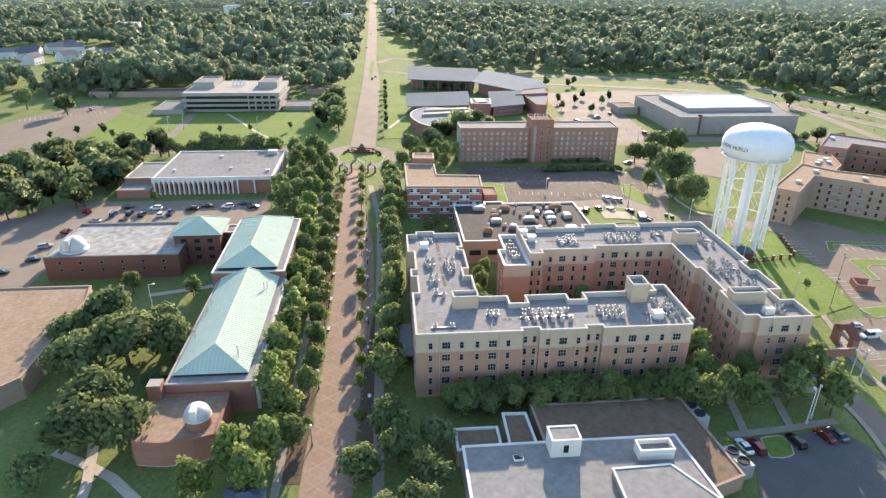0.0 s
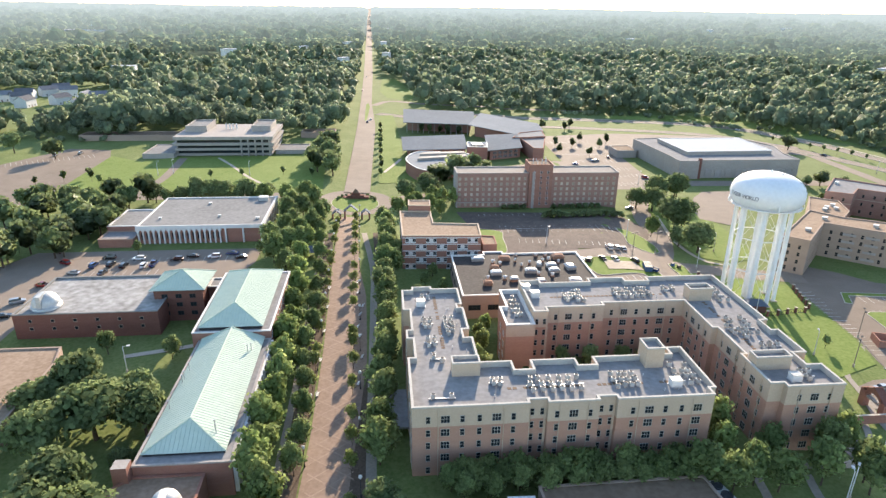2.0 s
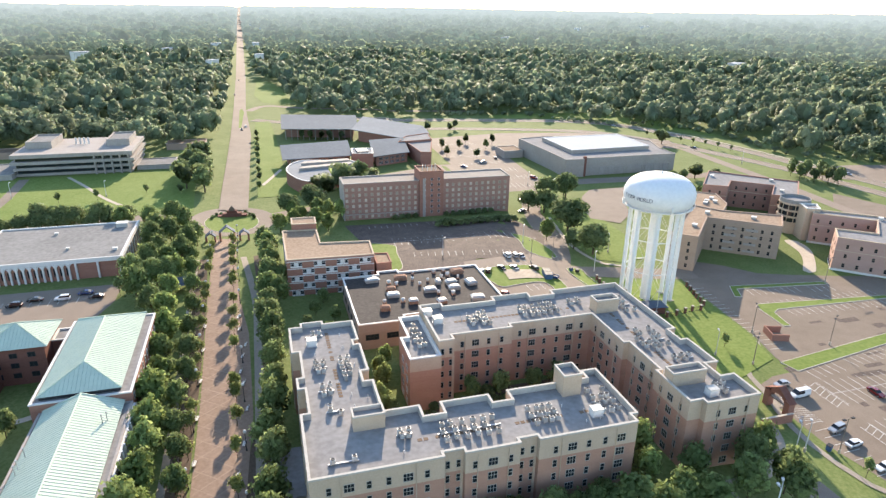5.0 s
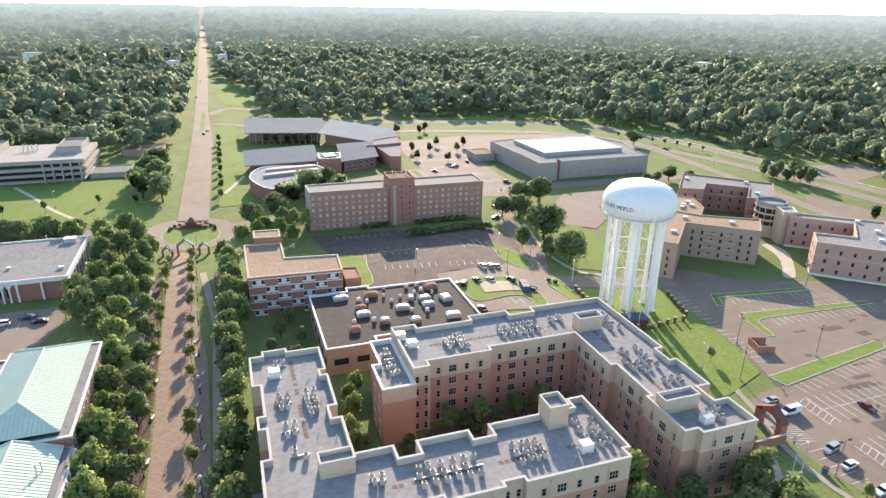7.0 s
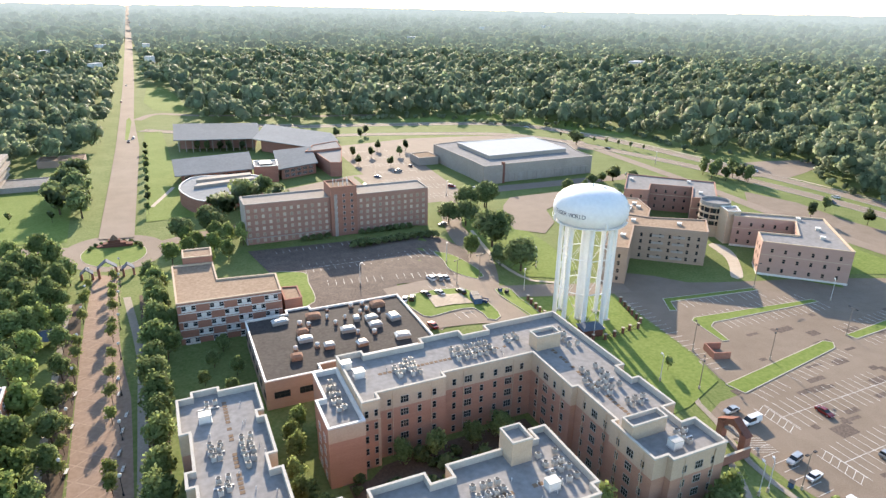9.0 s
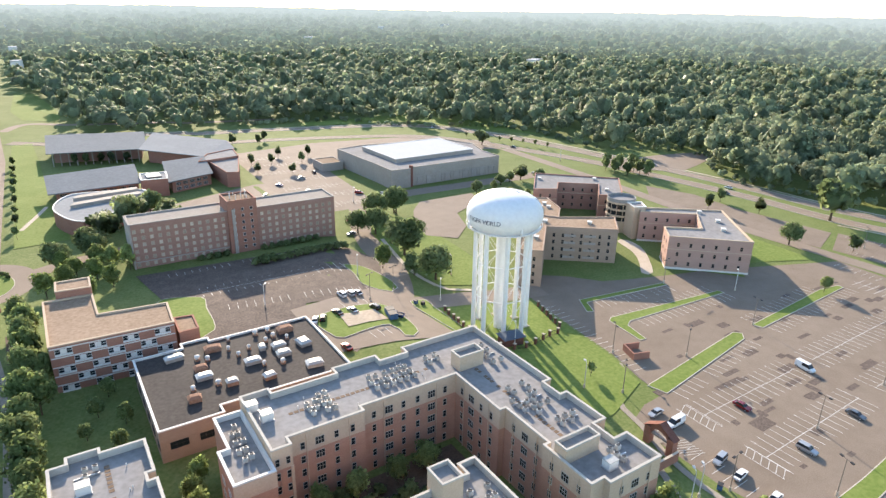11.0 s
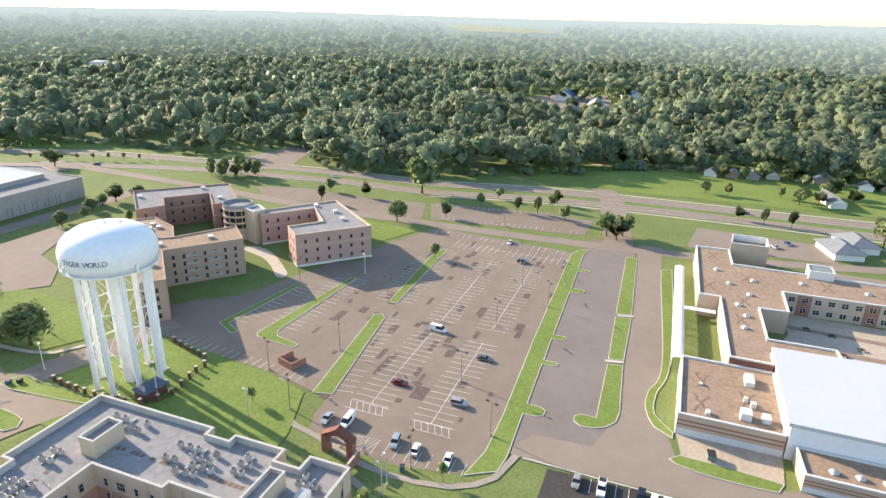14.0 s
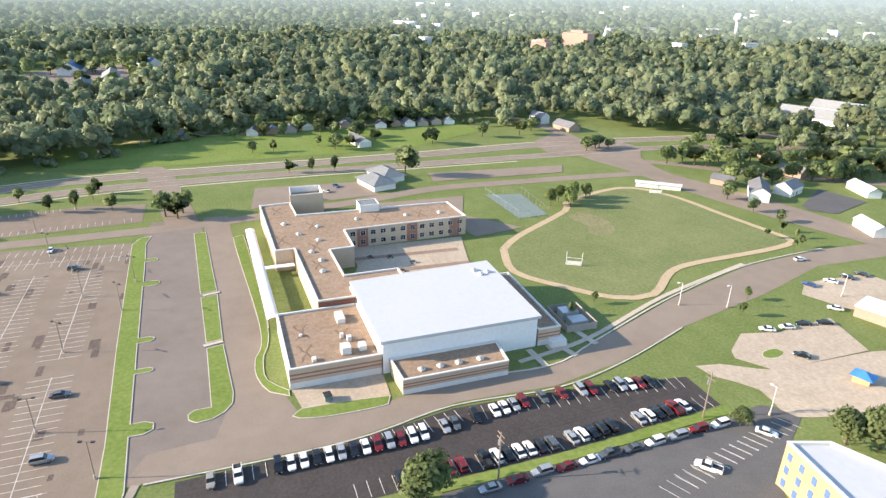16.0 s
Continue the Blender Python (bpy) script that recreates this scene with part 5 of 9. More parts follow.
cf = block("complex_far_wing", [(16, 398), (64, 386), (70, 418), (18, 432)], 0.5, 9.2, "brick_pale", "zinc", "long colonnaded wing with grey metal roof", 0.1, "zinc", "university building")
shed_roof("metal_roof", ccw([(12, 386), (66, 374), (72, 422), (14, 437)]), [9.6, 9.6, 12, 12], M["zinc"], cf)
for k in range(12):
    x = 15 + 4.2 * k
    Geo().box(x - 0.25, 388.2 - (x - 12) * 0.22, 0.3, x + 0.25, 388.8 - (x - 12) * 0.22, 9.3, M["concrete_wall"]).part("column", cf)
cl = block("complex_link_wing", [(66, 372), (92, 340), (108, 348), (110, 360), (76, 408)], 0.5, 9.0, "brick", "zinc", "wing of the complex under a pale metal roof", 0.1, "zinc", "university building")
shed_roof("metal_roof", ccw([(61, 374), (92, 334), (112, 344), (112, 362), (76, 412)]), [9.6, 9.4, 10.6, 12.5, 12.5], M["zinc_pale"], cl)
block("complex_block", [(84, 318), (108, 322), (111, 344), (93, 336)], 0.5, 10.6, "brick", "membrane", "square brick block of the complex", 0.4, "brick", "university building")
block("complex_block", [(92, 289), (98, 287), (108, 322), (90, 326)], 0.5, 9.6, "brick", "membrane", "brick end block of the complex", 0.4, "brick", "university building")
cn = block("complex_near_wing", [(12, 297), (49, 297), (49, 318), (12, 320)], 0.8, 7.6, "brick", "zinc", "near wing of the complex with window bands", 0.1, "zinc", "university building")
shed_roof("metal_roof", ccw([(8.5, 294), (50, 294), (52, 327), (8.5, 323)]), [7.8, 8.4, 11.2, 10.6], M["zinc"], cn)
windows_on(cn, (12, 297), (49, 297), [2.4, 5.0], 4.4, 3.2, 1.4, 1.5, cols=3, frame="white")
ck = block("complex_stair", [(49.5, 290), (62, 288), (64, 303), (51, 305)], 0.8, 10.5, "brick", "zinc_pale", "brick stair block with a skylight", 0.4, "white", "stair tower")
Geo().box(53, 292.5, 9.9, 60, 301, 10.9, M["glass"]).part("skylight", ck)
cm = block("complex_mid_wing", [(64.5, 292), (86, 300), (90, 325), (66, 322)], 0.8, 7.6, "brick", "zinc", "middle wing with metal roof", 0.1, "zinc", "university building")
shed_roof("metal_roof", ccw([(62, 289), (87, 298), (90, 330), (66, 326)]), [8, 8, 11, 11], M["zinc"], cm)
windows_on(cm, (64.5, 292), (86, 300), [2.2, 4.8], 4.0, 2.6, 1.5, 1.5, cols=3, frame="white")
ROUND = fine([(48, 279.5), (30, 285), (18, 286), (11, 275), (9.5, 260), (16, 241), (24, 240), (48, 262)], 3, True)
rh = block("round_hall", ROUND, 0.9, 8.6, "brick", "zinc_pale", "rounded brick hall with white banded roof", 0.5, "white", "hall")
for (x0, y0), (x1, y1) in (((16, 262), (46, 268)), ((18, 274), (46, 277))):
    Geo().prism([(x0, y0), (x1, y1), (x1, y1 + 4.5), (x0 + 2, y0 + 5)], 8.0, 9.6, M["grey_panel"]).part("clerestory", rh)

# residence with a rotunda, turned across the car park
HN = [(206, 169), (227.7, 193), (258.5, 162.7), (235.4, 139), (226, 145.5), (240, 159.3), (225, 172), (216, 163)]
hn = block("court_residence", HN, 0, 13.5, "brick_pale", "membrane", "three-storey brick residence wing round a small court", 0.6, "brick_pale", "residence hall", under=2)
HE = [(222.3, 117.6), (227.5, 121.8), (255, 100.3), (229, 69), (206.8, 90.2), (214.5, 98.8), (226, 89.6), (240.2, 102.4)]
he = block("rose_residence", HE, 0, 13.5, "brick_rose", "membrane", "rose brick residence wing with grey roof and pale base", 0.6, "stucco", "residence hall", under=2)
HF = [(193.8, 104.2), (205, 116.4), (184.5, 128.5), (177, 138.5), (145.8, 108.5), (152.8, 102), (172, 121.8)]
hf = block("tan_residence", HF, 0, 14.2, "brick_tan", "gravel_tan", "four-storey tan brick residence wing with gravel roof", 0.4, "brick_tan", "residence hall", under=2)
HL = [(185, 129), (199.5, 143), (205.6, 158.5), (196, 166), (177.5, 139)]
hl = block("tan_residence_link", HL, 0, 11.8, "brick_tan", "gravel_tan", "lower tan brick link with white vents on its roof", 0.4, "brick_tan", "residence hall", under=2)
for x, y, z in ((190, 146, 11.4), (193, 149, 11.4), (196, 147, 11.4), (198, 152, 11.4), (176, 127, 13.8), (190, 116, 13.8), (222, 183, 13), (246, 168, 13), (236, 150, 13), (244, 104, 13), (232, 84, 13), (240, 92, 13), (160, 114, 13.8)):
    u = thing("roof_vent", x, y, z, 40, "small white ventilator on a flat residence roof", "roof vent", "residence roof vents")
    Geo().box(-0.9, -0.8, -0.1, 0.9, 0.8, 0.9, M["unit"]).part("casing", u)
    Geo().box(-1.05, -0.95, 0.9, 1.05, 0.95, 1.05, M["white"]).part("cover", u)
for k, (a, z) in enumerate([(a, z) for a in (0.34, 0.62) for z in (2.2, 5.2, 8.2, 11.2)]):
    p, q3 = Vector((172, 121.8)), Vector((193.8, 104.2))
    c = p + (q3 - p) * a
    put("balcony", Geo().box(-2.3, -0.35, 0, 2.3, 0.02, 0.9, M["concrete_wall"]).mesh("balcony"), hf, pose(c.x, c.y, z - 0.9, 0, 0, math.degrees(math.atan2(q3.y - p.y, q3.x - p.x))))
for ob, poly, rows in ((hn, HN, (1.6, 5.4, 9.4)), (he, HE, (1.8, 5.6, 9.4)), (hf, HF, (1.2, 4.2, 7.2, 10.0))):
    for a, b in edges(poly):
        if (Vector(b) - Vector(a)).length > 8:
            windows_on(ob, a, b, rows, 4.6 if ob != hf else 3.6, 0.9, 1.5, 2.0, cols=1, frame="brick_tan")
Geo().prism(inset(ccw(HE), -0.12), -0.5, 0.9, M["white"], top=False).part("plinth", he)
Geo().prism(inset(ccw(HE), -0.1), 8.2, 8.5, M["stucco"], top=False).part("string_course", he)
Geo().prism(inset(ccw(HN), -0.1), 8.2, 8.5, M["stucco"], top=False).part("string_course", hn)
rot = thing("rotunda", 227.6, 133.2, 0, label="round glazed entrance rotunda with pale rings", category="rotunda")
Geo().lathe([(6.2, 0), (6.2, 4.6)], M["stucco"], 28).part("base", rot)
Geo().lathe([(5.9, 4.6), (5.9, 13.4)], M["glass"], 28).part("glazing", rot)
for z in (4.6, 7.4, 10.2, 13.2):
    Geo().lathe([(6.1, z), (6.5, z), (6.5, z + 0.8), (6.1, z + 0.8)], M["stucco"], 28).part("ring", rot)
for k in range(14):
    a = 2 * math.pi * k / 14
    Geo().tube((6.15 * math.cos(a), 6.15 * math.sin(a), 4.6), (6.15 * math.cos(a), 6.15 * math.sin(a), 13.4), 0.16, 0.16, M["stucco"], 5).part("mullion", rot)
Geo().lathe([(6.4, 14.0), (6.4, 15.6), (6.0, 15.6), (6.0, 14.4), (0.01, 14.4)], M["membrane"], 28).part("crown", rot)
block("rotunda_stair", [(221.6, 120.4), (226.6, 118.2), (231, 124.6), (224.6, 127.6)], 0, 14.8, "stucco", "membrane", "pale stair block beside the rotunda", 0.5, "white", "stair tower")

# school
def banded(top, a, b, z0, z1):
    """Dark and white stripes along a wall."""
    d = Vector((b[0] - a[0], b[1] - a[1]))
    L = d.length
    d.normalize()
    o = Vector((d.y, -d.x)) * 0.07
    for lo, hi, m in ((0.0, 0.34, "white"), (0.50, 0.58, "brick"), (0.70, 0.78, "brick")):
        q = [(a[0], a[1]), (a[0] + o.x, a[1] + o.y), (b[0] + o.x, b[1] + o.y), (b[0], b[1])]
        Geo().prism(q, z0 + (z1 - z0) * lo, z0 + (z1 - z0) * hi, M[m]).part("wall_band", top)


sf = block("school_block", rect(154, -75.4, 183.5, -52), 0, 6, "stucco", "gravel_tan", "flat-roofed school block with tan gravel roof", 0.5, "white", "school")
banded(sf, (154, -52), (154, -75.4), 0, 5.6)
Geo().box(154, -51.98, -0.3, 183.5, -51.9, 5.9, M["white"]).part("white_wall", sf)
sh = block("school_sports_hall", [(153.8, -120), (153.8, -75.7), (189.8, -75.5), (191.8, -120.4)], 0, 9.0, "white_metal", "roof_white", "school sports hall with white metal walls", 0.1, "white", "school")
shed_roof("metal_roof", ccw([(153.2, -120.8), (153.2, -75.0), (190.4, -74.8), (192.6, -121.2)]), [10.0, 10.0, 10.0, 10.0], M["roof_white"], sh, 0.9)
sl = block("school_low_annex", [(143.4, -106.6), (143.4, -78), (153.6, -77.4), (153.6, -107.6)], 0, 4.4, "stucco", "gravel_tan", "low school annex with striped walls", 0.5, "white", "school")
banded(sl, (143.4, -78), (143.4, -106.6), 0, 4.0)
sm = block("school_side_annex", [(153.8, -127.6), (153.8, -120.6), (191, -121.4), (191, -128.6)], 0, 5.4, "stucco", "gravel_tan", "narrow striped annex along the sports hall", 0.5, "white", "school")
banded(sm, (153.8, -120.6), (153.8, -127.6), 0, 5)
SPINE = [(184.2, -75.2), (184.2, -64), (226, -62.6), (226, -56), (276, -54.8), (277, -67.4), (260.5, -68), (260.2, -82), (260, -107), (259.4, -131.6), (240.5, -132.8), (239, -83), (222, -83), (221.5, -74.4), (199.6, -75), (199.9, -92.7), (196.2, -93), (190.5, -93), (190.3, -75.2)]
ss = block("school_spine", SPINE, 0, 8, "stucco", "gravel_tan", "long school building with tan gravel roof", 0.5, "white", "school")
Geo().box(183.9, -75, 0.2, 184.15, -64.2, 7.4, M["brick_dark"]).part("brick_panel", ss)
WIN_S = (1.2, 4.9)
windows_on(ss, (238.95, -83.4), (240.4, -132.6), WIN_S, 4.0, 1.9, 1.7, 2.0, cols=2, frame="white")
windows_on(ss, (222, -83), (239, -83), WIN_S, 4.0, 1.9, 1.7, 2.0, cols=2, frame="white")
windows_on(ss, (240.5, -132.8), (259.4, -131.6), WIN_S, 4.4, 1.9, 1.7, 2.0, cols=2, frame="white")
for y0, y1 in ((-130, -122), (-112, -100), (-92, -84)):
    t = (y0 + 132.8) / 49.8
    x = 240.4 - 1.5 * t
    Geo().box(x - 0.03, y0, 0.1, x + 0.3, y1, 7.4, M["brick"]).part("brick_panel", ss)
rooftop_box("school_stair", [(277, -81.4), (277, -67.6), (288.5, -68.6), (288.5, -81.6)], 0, 11, "stucco", "gravel_tan", "higher white-walled stage block of the school", cap="white", parapet=2.6)
rooftop_box("school_lantern", rect(257, -101, 264, -93), 7, 10.6, "white", "zinc", "white rooftop plant room of the school", parapet=0.2)
for par, z, spots in ((sf, 5.512, ((172, -57.5), (161, -57.2), (166.5, -68))), (ss, 7.512, ((236, -59.4), (226.5, -70), (211, -68.6), (248, -72), (250, -98), (249.6, -116), (268, -61)))):
    for x, y in spots:
        g = Geo()
        for way, dz in ((1, 0.0), (-1, 0.004)):
            pts = [(x - 4 + 1.0 * k, y + way * (-1.8 + 0.45 * k) + 0.25 * math.sin(1.9 * k + x)) for k in range(9)]
            v = [(px, py + o, z + dz) for px, py in pts for o in (-0.30 - 0.1 * math.sin(px), 0.30)]
            g.raw(v, [(2 * k, 2 * k + 2, 2 * k + 3, 2 * k + 1) for k in range(8)], M["roof_stain"])
        g.part("water_stain", par, "dark crossing water stains")
yard = thing("plant_enclosure", 164, -137.5, 0, -2, "grey fenced enclosure with cooling units beside the sports hall", "enclosure")
for x0, y0, x1, y1 in ((-6.6, -5, 6.6, -4.85), (-6.6, 4.85, 6.6, 5), (-6.6, -4.8, -6.45, 4.8), (6.45, -4.8, 6.6, 4.8)):
    Geo().box(x0, y0, -0.1, x1, y1, 2.3, M["grey_panel"]).part("fence_panel", yard)
for x in (-3.4, 2.6):
    Geo().box(x - 2, -2.6, 0, x + 2, 2.6, 2.5, M["unit"], M["steel"]).part("cooling_unit", yard)
tu = thing("transformer_box", 153, -126.2, 0, -2, "white transformer box on a concrete pad", "transformer")
Geo().box(-1.6, -2.4, 0.12, 1.6, 2.4, 2.1, M["white"]).part("cabinet", tu)
Geo().box(-2.3, -3.4, -0.1, 2.3, 3.4, 0.12, M["concrete"]).part("pad", tu)
for line in ([(152.6, -117.2), (143.6, -118)], [(150.6, -126.8), (145.6, -128.4)], [(158.5, -135), (149.4, -137.2)]):
    strip("school_walk", line, 2.0, M["concrete"], 0.09, "concrete walk from the sports hall to the drive", category="footway")
canopy = thing("covered_walkway", 0, 0, 0, label="long white curved canopy over the school footway", category="canopy")
g = Geo()
N = 10
for k in range(N):
    a0, a1 = math.pi * k / N, math.pi * (k + 1) / N
    y0, y1 = -51.2 + 1.7 * math.cos(a0), -51.2 + 1.7 * math.cos(a1)
    z0, z1 = 3.0 + 0.7 * math.sin(a0), 3.0 + 0.7 * math.sin(a1)
    g.raw([(186, y0, z0), (262, y0 + 1.6, z0), (262, y1 + 1.6, z1), (186, y1, z1)], [(0, 1, 2, 3)], M["white_metal"])
g.part("vault", canopy)
for k in range(14):
    x = 187 + 5.7 * k
    y = -51.2 + 1.6 * (x - 186) / 76
    for o in (-1.5, 1.5):
        Geo().tube((x, y + o, 0), (x, y + o, 3.1), 0.12, 0.12, M["white"], 6).part("post", canopy)
Geo().box(222, -62, 3.0, 224.4, -52, 3.3, M["white_metal"]).part("side_canopy", canopy)

# ---- water tower ----
def water_tower(x, y):
    z0 = G(x, y)
    top = thing("water_tower", x, y, z0, label="white steel water tower on tubular legs with dark lettering", category="water tower")
    wm = M["white_metal"]
    R, zb = 11.4, 32.9 - z0
    prof = [(0.01, zb + 0.2), (6, zb + 0.3), (9.2, zb + 0.7), (10.4, zb + 1.6), (11.2, zb + 3.2), (R, zb + 4.8), (11.25, zb + 6.2), (10.6, zb + 7.8), (9.4, zb + 9.2), (7.5, zb + 10.4), (5.0, zb + 11.2), (2.5, zb + 11.6), (0.01, zb + 11.7)]
    Geo().lathe(prof, wm, 64).part("tank", top, "glossy white tank with a domed top", smooth_shade=True)
    Geo().lathe([(9.6, zb + 1.0), (11.0, zb + 1.0), (11.0, zb + 1.3), (10.2, zb + 1.3)], wm, 64).part("catwalk", top)
    rail = Geo()
    for h in (1.8, 2.3):
        rail.lathe([(11.35, zb + h), (11.42, zb + h), (11.42, zb + h + 0.06), (11.35, zb + h + 0.06)], wm, 64)
    for k in range(32):
        a = 2 * math.pi * k / 32
        rail.tube((11.38 * math.cos(a), 11.38 * math.sin(a), zb + 1.2), (11.38 * math.cos(a), 11.38 * math.sin(a), zb + 2.35), 0.04, 0.04, wm, 5)
    rail.part("railing", top)
    rl = 8.3
    ends = []
    for k in range(8):
        a = 2 * math.pi * (k + 0.35) / 8
        c, s = math.cos(a), math.sin(a)
        ends.append((rl * c, rl * s))
        leg = Geo().tube((rl * c, rl * s, -2.5), (rl * c, rl * s, zb + 1.1), 0.72, 0.72, wm, 16).part("leg", top, smooth_shade=False)
        Geo().box(rl * c - 1.1, rl * s - 1.1, -2.5, rl * c + 1.1, rl * s + 1.1, 0.35, M["concrete"]).part("footing", leg)
    Geo().tube((0, 0, -2), (0, 0, zb + 0.6), 1.75, 1.75, wm, 22).part("riser", top)
    for lv in (0.36, 0.70):
        for k in range(8):
            p, q = ends[k], ends[(k + 1) % 8]
            Geo().tube((*p, zb * lv), (*q, zb * lv), 0.16, 0.16, wm, 6).part("strut", top)
    for k in range(8):
        p, q = ends[k], ends[(k + 1) % 8]
        for lo, hi in ((0.02, 0.36), (0.36, 0.70), (0.70, 0.99)):
            g = Geo().tube((*p, zb * lo), (*q, zb * hi), 0.05, 0.05, wm, 5).tube((*q, zb * lo), (*p, zb * hi), 0.05, 0.05, wm, 5)
            g.part("brace_rod", top)
    Geo().tube((0, 0, zb + 11.6), (0, 0, zb + 12.5), 0.28, 0.2, wm, 8).part("vent", top)
    a = math.radians(-40)
    for h0, h1, r0, r1 in ((2.0, 6.2, 11.1, 11.35), (6.2, 9.2, 11.35, 9.5), (9.2, 11.5, 9.5, 3.0)):
        for off in (-0.25, 0.25):
            Geo().tube((r0 * math.cos(a) - off * math.sin(a), r0 * math.sin(a) + off * math.cos(a), zb + h0 + 0.2), (r1 * math.cos(a) - off * math.sin(a), r1 * math.sin(a) + off * math.cos(a), zb + h1 + 0.2), 0.06, 0.06, M["steel"], 5).part("ladder_rail", top)
    for k, turn in enumerate((0.4, 2.9, 4.5)):
        c, s = math.cos(turn), math.sin(turn)
        Geo().box(11.3 * c - 0.3, 11.3 * s - 0.3, zb + 1.4, 11.3 * c + 0.3, 11.3 * s + 0.3, zb + 3.4, wm).part("antenna", top)
    # the lettering, one letter after another round the tank
    text, size, span = "TIGER WORLD", 1.75, 50.0
    for k, ch in enumerate(text):
        if ch == " ":
            continue
        cu = bpy.data.curves.new("letter", 'FONT')
        cu.body, cu.size, cu.align_x, cu.extrude = ch, size, 'CENTER', 0.02
        tmp = new("letter", cu)
        me = bpy.data.meshes.new_from_object(tmp)
        bpy.data.objects.remove(tmp)
        me.materials.clear()
        me.materials.append(M["letter"])
        ang = math.radians(-187 + span * k / (len(text) - 1))
        r = R + 0.06
        put("letter", me, top, pose(r * math.cos(ang), r * math.sin(ang), zb + 4.4, 88, 0, math.degrees(ang) + 90))
    return top


tower = water_tower(121.2, 85.8)

# ---- trees ----
rng = np.random.default_rng(7)
T_ICO = (1 + 5 ** 0.5) / 2
ICO_V = np.array([(-1, T_ICO, 0), (1, T_ICO, 0), (-1, -T_ICO, 0), (1, -T_ICO, 0), (0, -1, T_ICO), (0, 1, T_ICO), (0, -1, -T_ICO), (0, 1, -T_ICO), (T_ICO, 0, -1), (T_ICO, 0, 1), (-T_ICO, 0, -1), (-T_ICO, 0, 1)]) / math.hypot(1, T_ICO)
ICO_F = np.array([(0, 11, 5), (0, 5, 1), (0, 1, 7), (0, 7, 10), (0, 10, 11), (1, 5, 9), (5, 11, 4), (11, 10, 2), (10, 7, 6), (7, 1, 8), (3, 9, 4), (3, 4, 2), (3, 2, 6), (3, 6, 8), (3, 8, 9), (4, 9, 5), (2, 4, 11), (6, 2, 10), (8, 6, 7), (9, 8, 1)])


def crown_arrays(r, seed, lobes=9, leaves=500, leaf=0.5, flat=0.8, core=0.78, rough=0.22, lob=(0.30, 0.54), shag=(0.78, 1.12)):
    """Points, triangles and normals of a crown: rough lobes inside, many small leaf clumps outside. Crown radius r, centred at its middle."""
    q = np.random.default_rng(seed)
    bv, bf = ICO_V, ICO_F
    cen = q.normal(size=(lobes, 3))
    cen[:, 2] += 0.25
    cen /= np.linalg.norm(cen, axis=1)[:, None]
    cen *= (0.62 * r * q.uniform(0.55, 1.05, (lobes, 1)))
    cen[:, 2] *= flat
    rad = r * q.uniform(*lob, lobes)
    cen = np.vstack([cen, [[0, 0, 0]]])
    rad = np.append(rad, 0.62 * r)
    V, F, N, o = [], [], [], 0
    for c, k in zip(cen, rad):
        way = q.normal(size=(3, 3)) * 2.6
        wave = np.sin(bv @ way.T + q.uniform(0, 6, 3)).sum(1) / 3
        v = bv * (1 + rough * wave + q.uniform(-0.06, 0.06, len(bv)))[:, None] * k * core
        v[:, 2] *= flat
        V.append(v + c)
        nn = 0.6 * bv + 0.3 * c / r + [0, 0, 0.55] + q.normal(scale=0.15, size=bv.shape)
        N.append(nn / np.linalg.norm(nn, axis=1)[:, None])
        F.append(bf + o)
        o += len(bv)
    if leaves:
        pick = q.choice(len(rad), leaves, p=rad ** 2 / (rad ** 2).sum())
        d = q.normal(size=(leaves, 3))
        d[:, 2] += 0.35
        d /= np.linalg.norm(d, axis=1)[:, None]
        p = cen[pick] + d * (rad[pick] * q.uniform(*shag, leaves))[:, None] * [1, 1, flat]
        nrm = d + q.normal(scale=0.55, size=(leaves, 3))
        nrm /= np.linalg.norm(nrm, axis=1)[:, None]
        nrm *= np.where((nrm * d).sum(1) < 0, -1, 1)[:, None]
        up = q.normal(size=(leaves, 3))
        u = np.cross(nrm, up); u /= np.linalg.norm(u, axis=1)[:, None]
        w2 = np.cross(nrm, u)
        s = leaf * q.uniform(0.6, 1.5, leaves)[:, None]
        quad = np.stack([p - u * s - w2 * s * 0.6, p + u * s * 0.8 - w2 * s, p + u * s + w2 * s * 0.7, p - u * s * 0.7 + w2 * s], 1).reshape(-1, 3)
        V.append(quad)
        soft = (0.4 if shag[0] > 0.7 else 0.12) * d + 0.4 * nrm + 0.25 * p / r + [0, 0, 0.5]
        N.append(np.repeat(soft / np.linalg.norm(soft, axis=1)[:, None], 4, 0))
        b = o + 4 * np.arange(leaves)
        F.append(np.concatenate([np.stack([b, b + 1, b + 2], 1), np.stack([b, b + 2, b + 3], 1)]))
    return np.concatenate(V), np.concatenate(F), np.concatenate(N)


def tri_mesh(name, v, f, mat, n=None):
    me = bpy.data.meshes.new(name)
    me.vertices.add(len(v)); me.vertices.foreach_set("co", np.asarray(v, np.float32).ravel())
    me.loops.add(3 * len(f)); me.loops.foreach_set("vertex_index", np.asarray(f, np.int32).ravel())
    me.polygons.add(len(f)); me.polygons.foreach_set("loop_start", np.arange(0, 3 * len(f), 3, dtype=np.int32))
    me.update(calc_edges=True)
    me.materials.append(mat)
    if n is not None:
        me.normals_split_custom_set_from_vertices(np.asarray(n, np.float32).tolist())
    return me


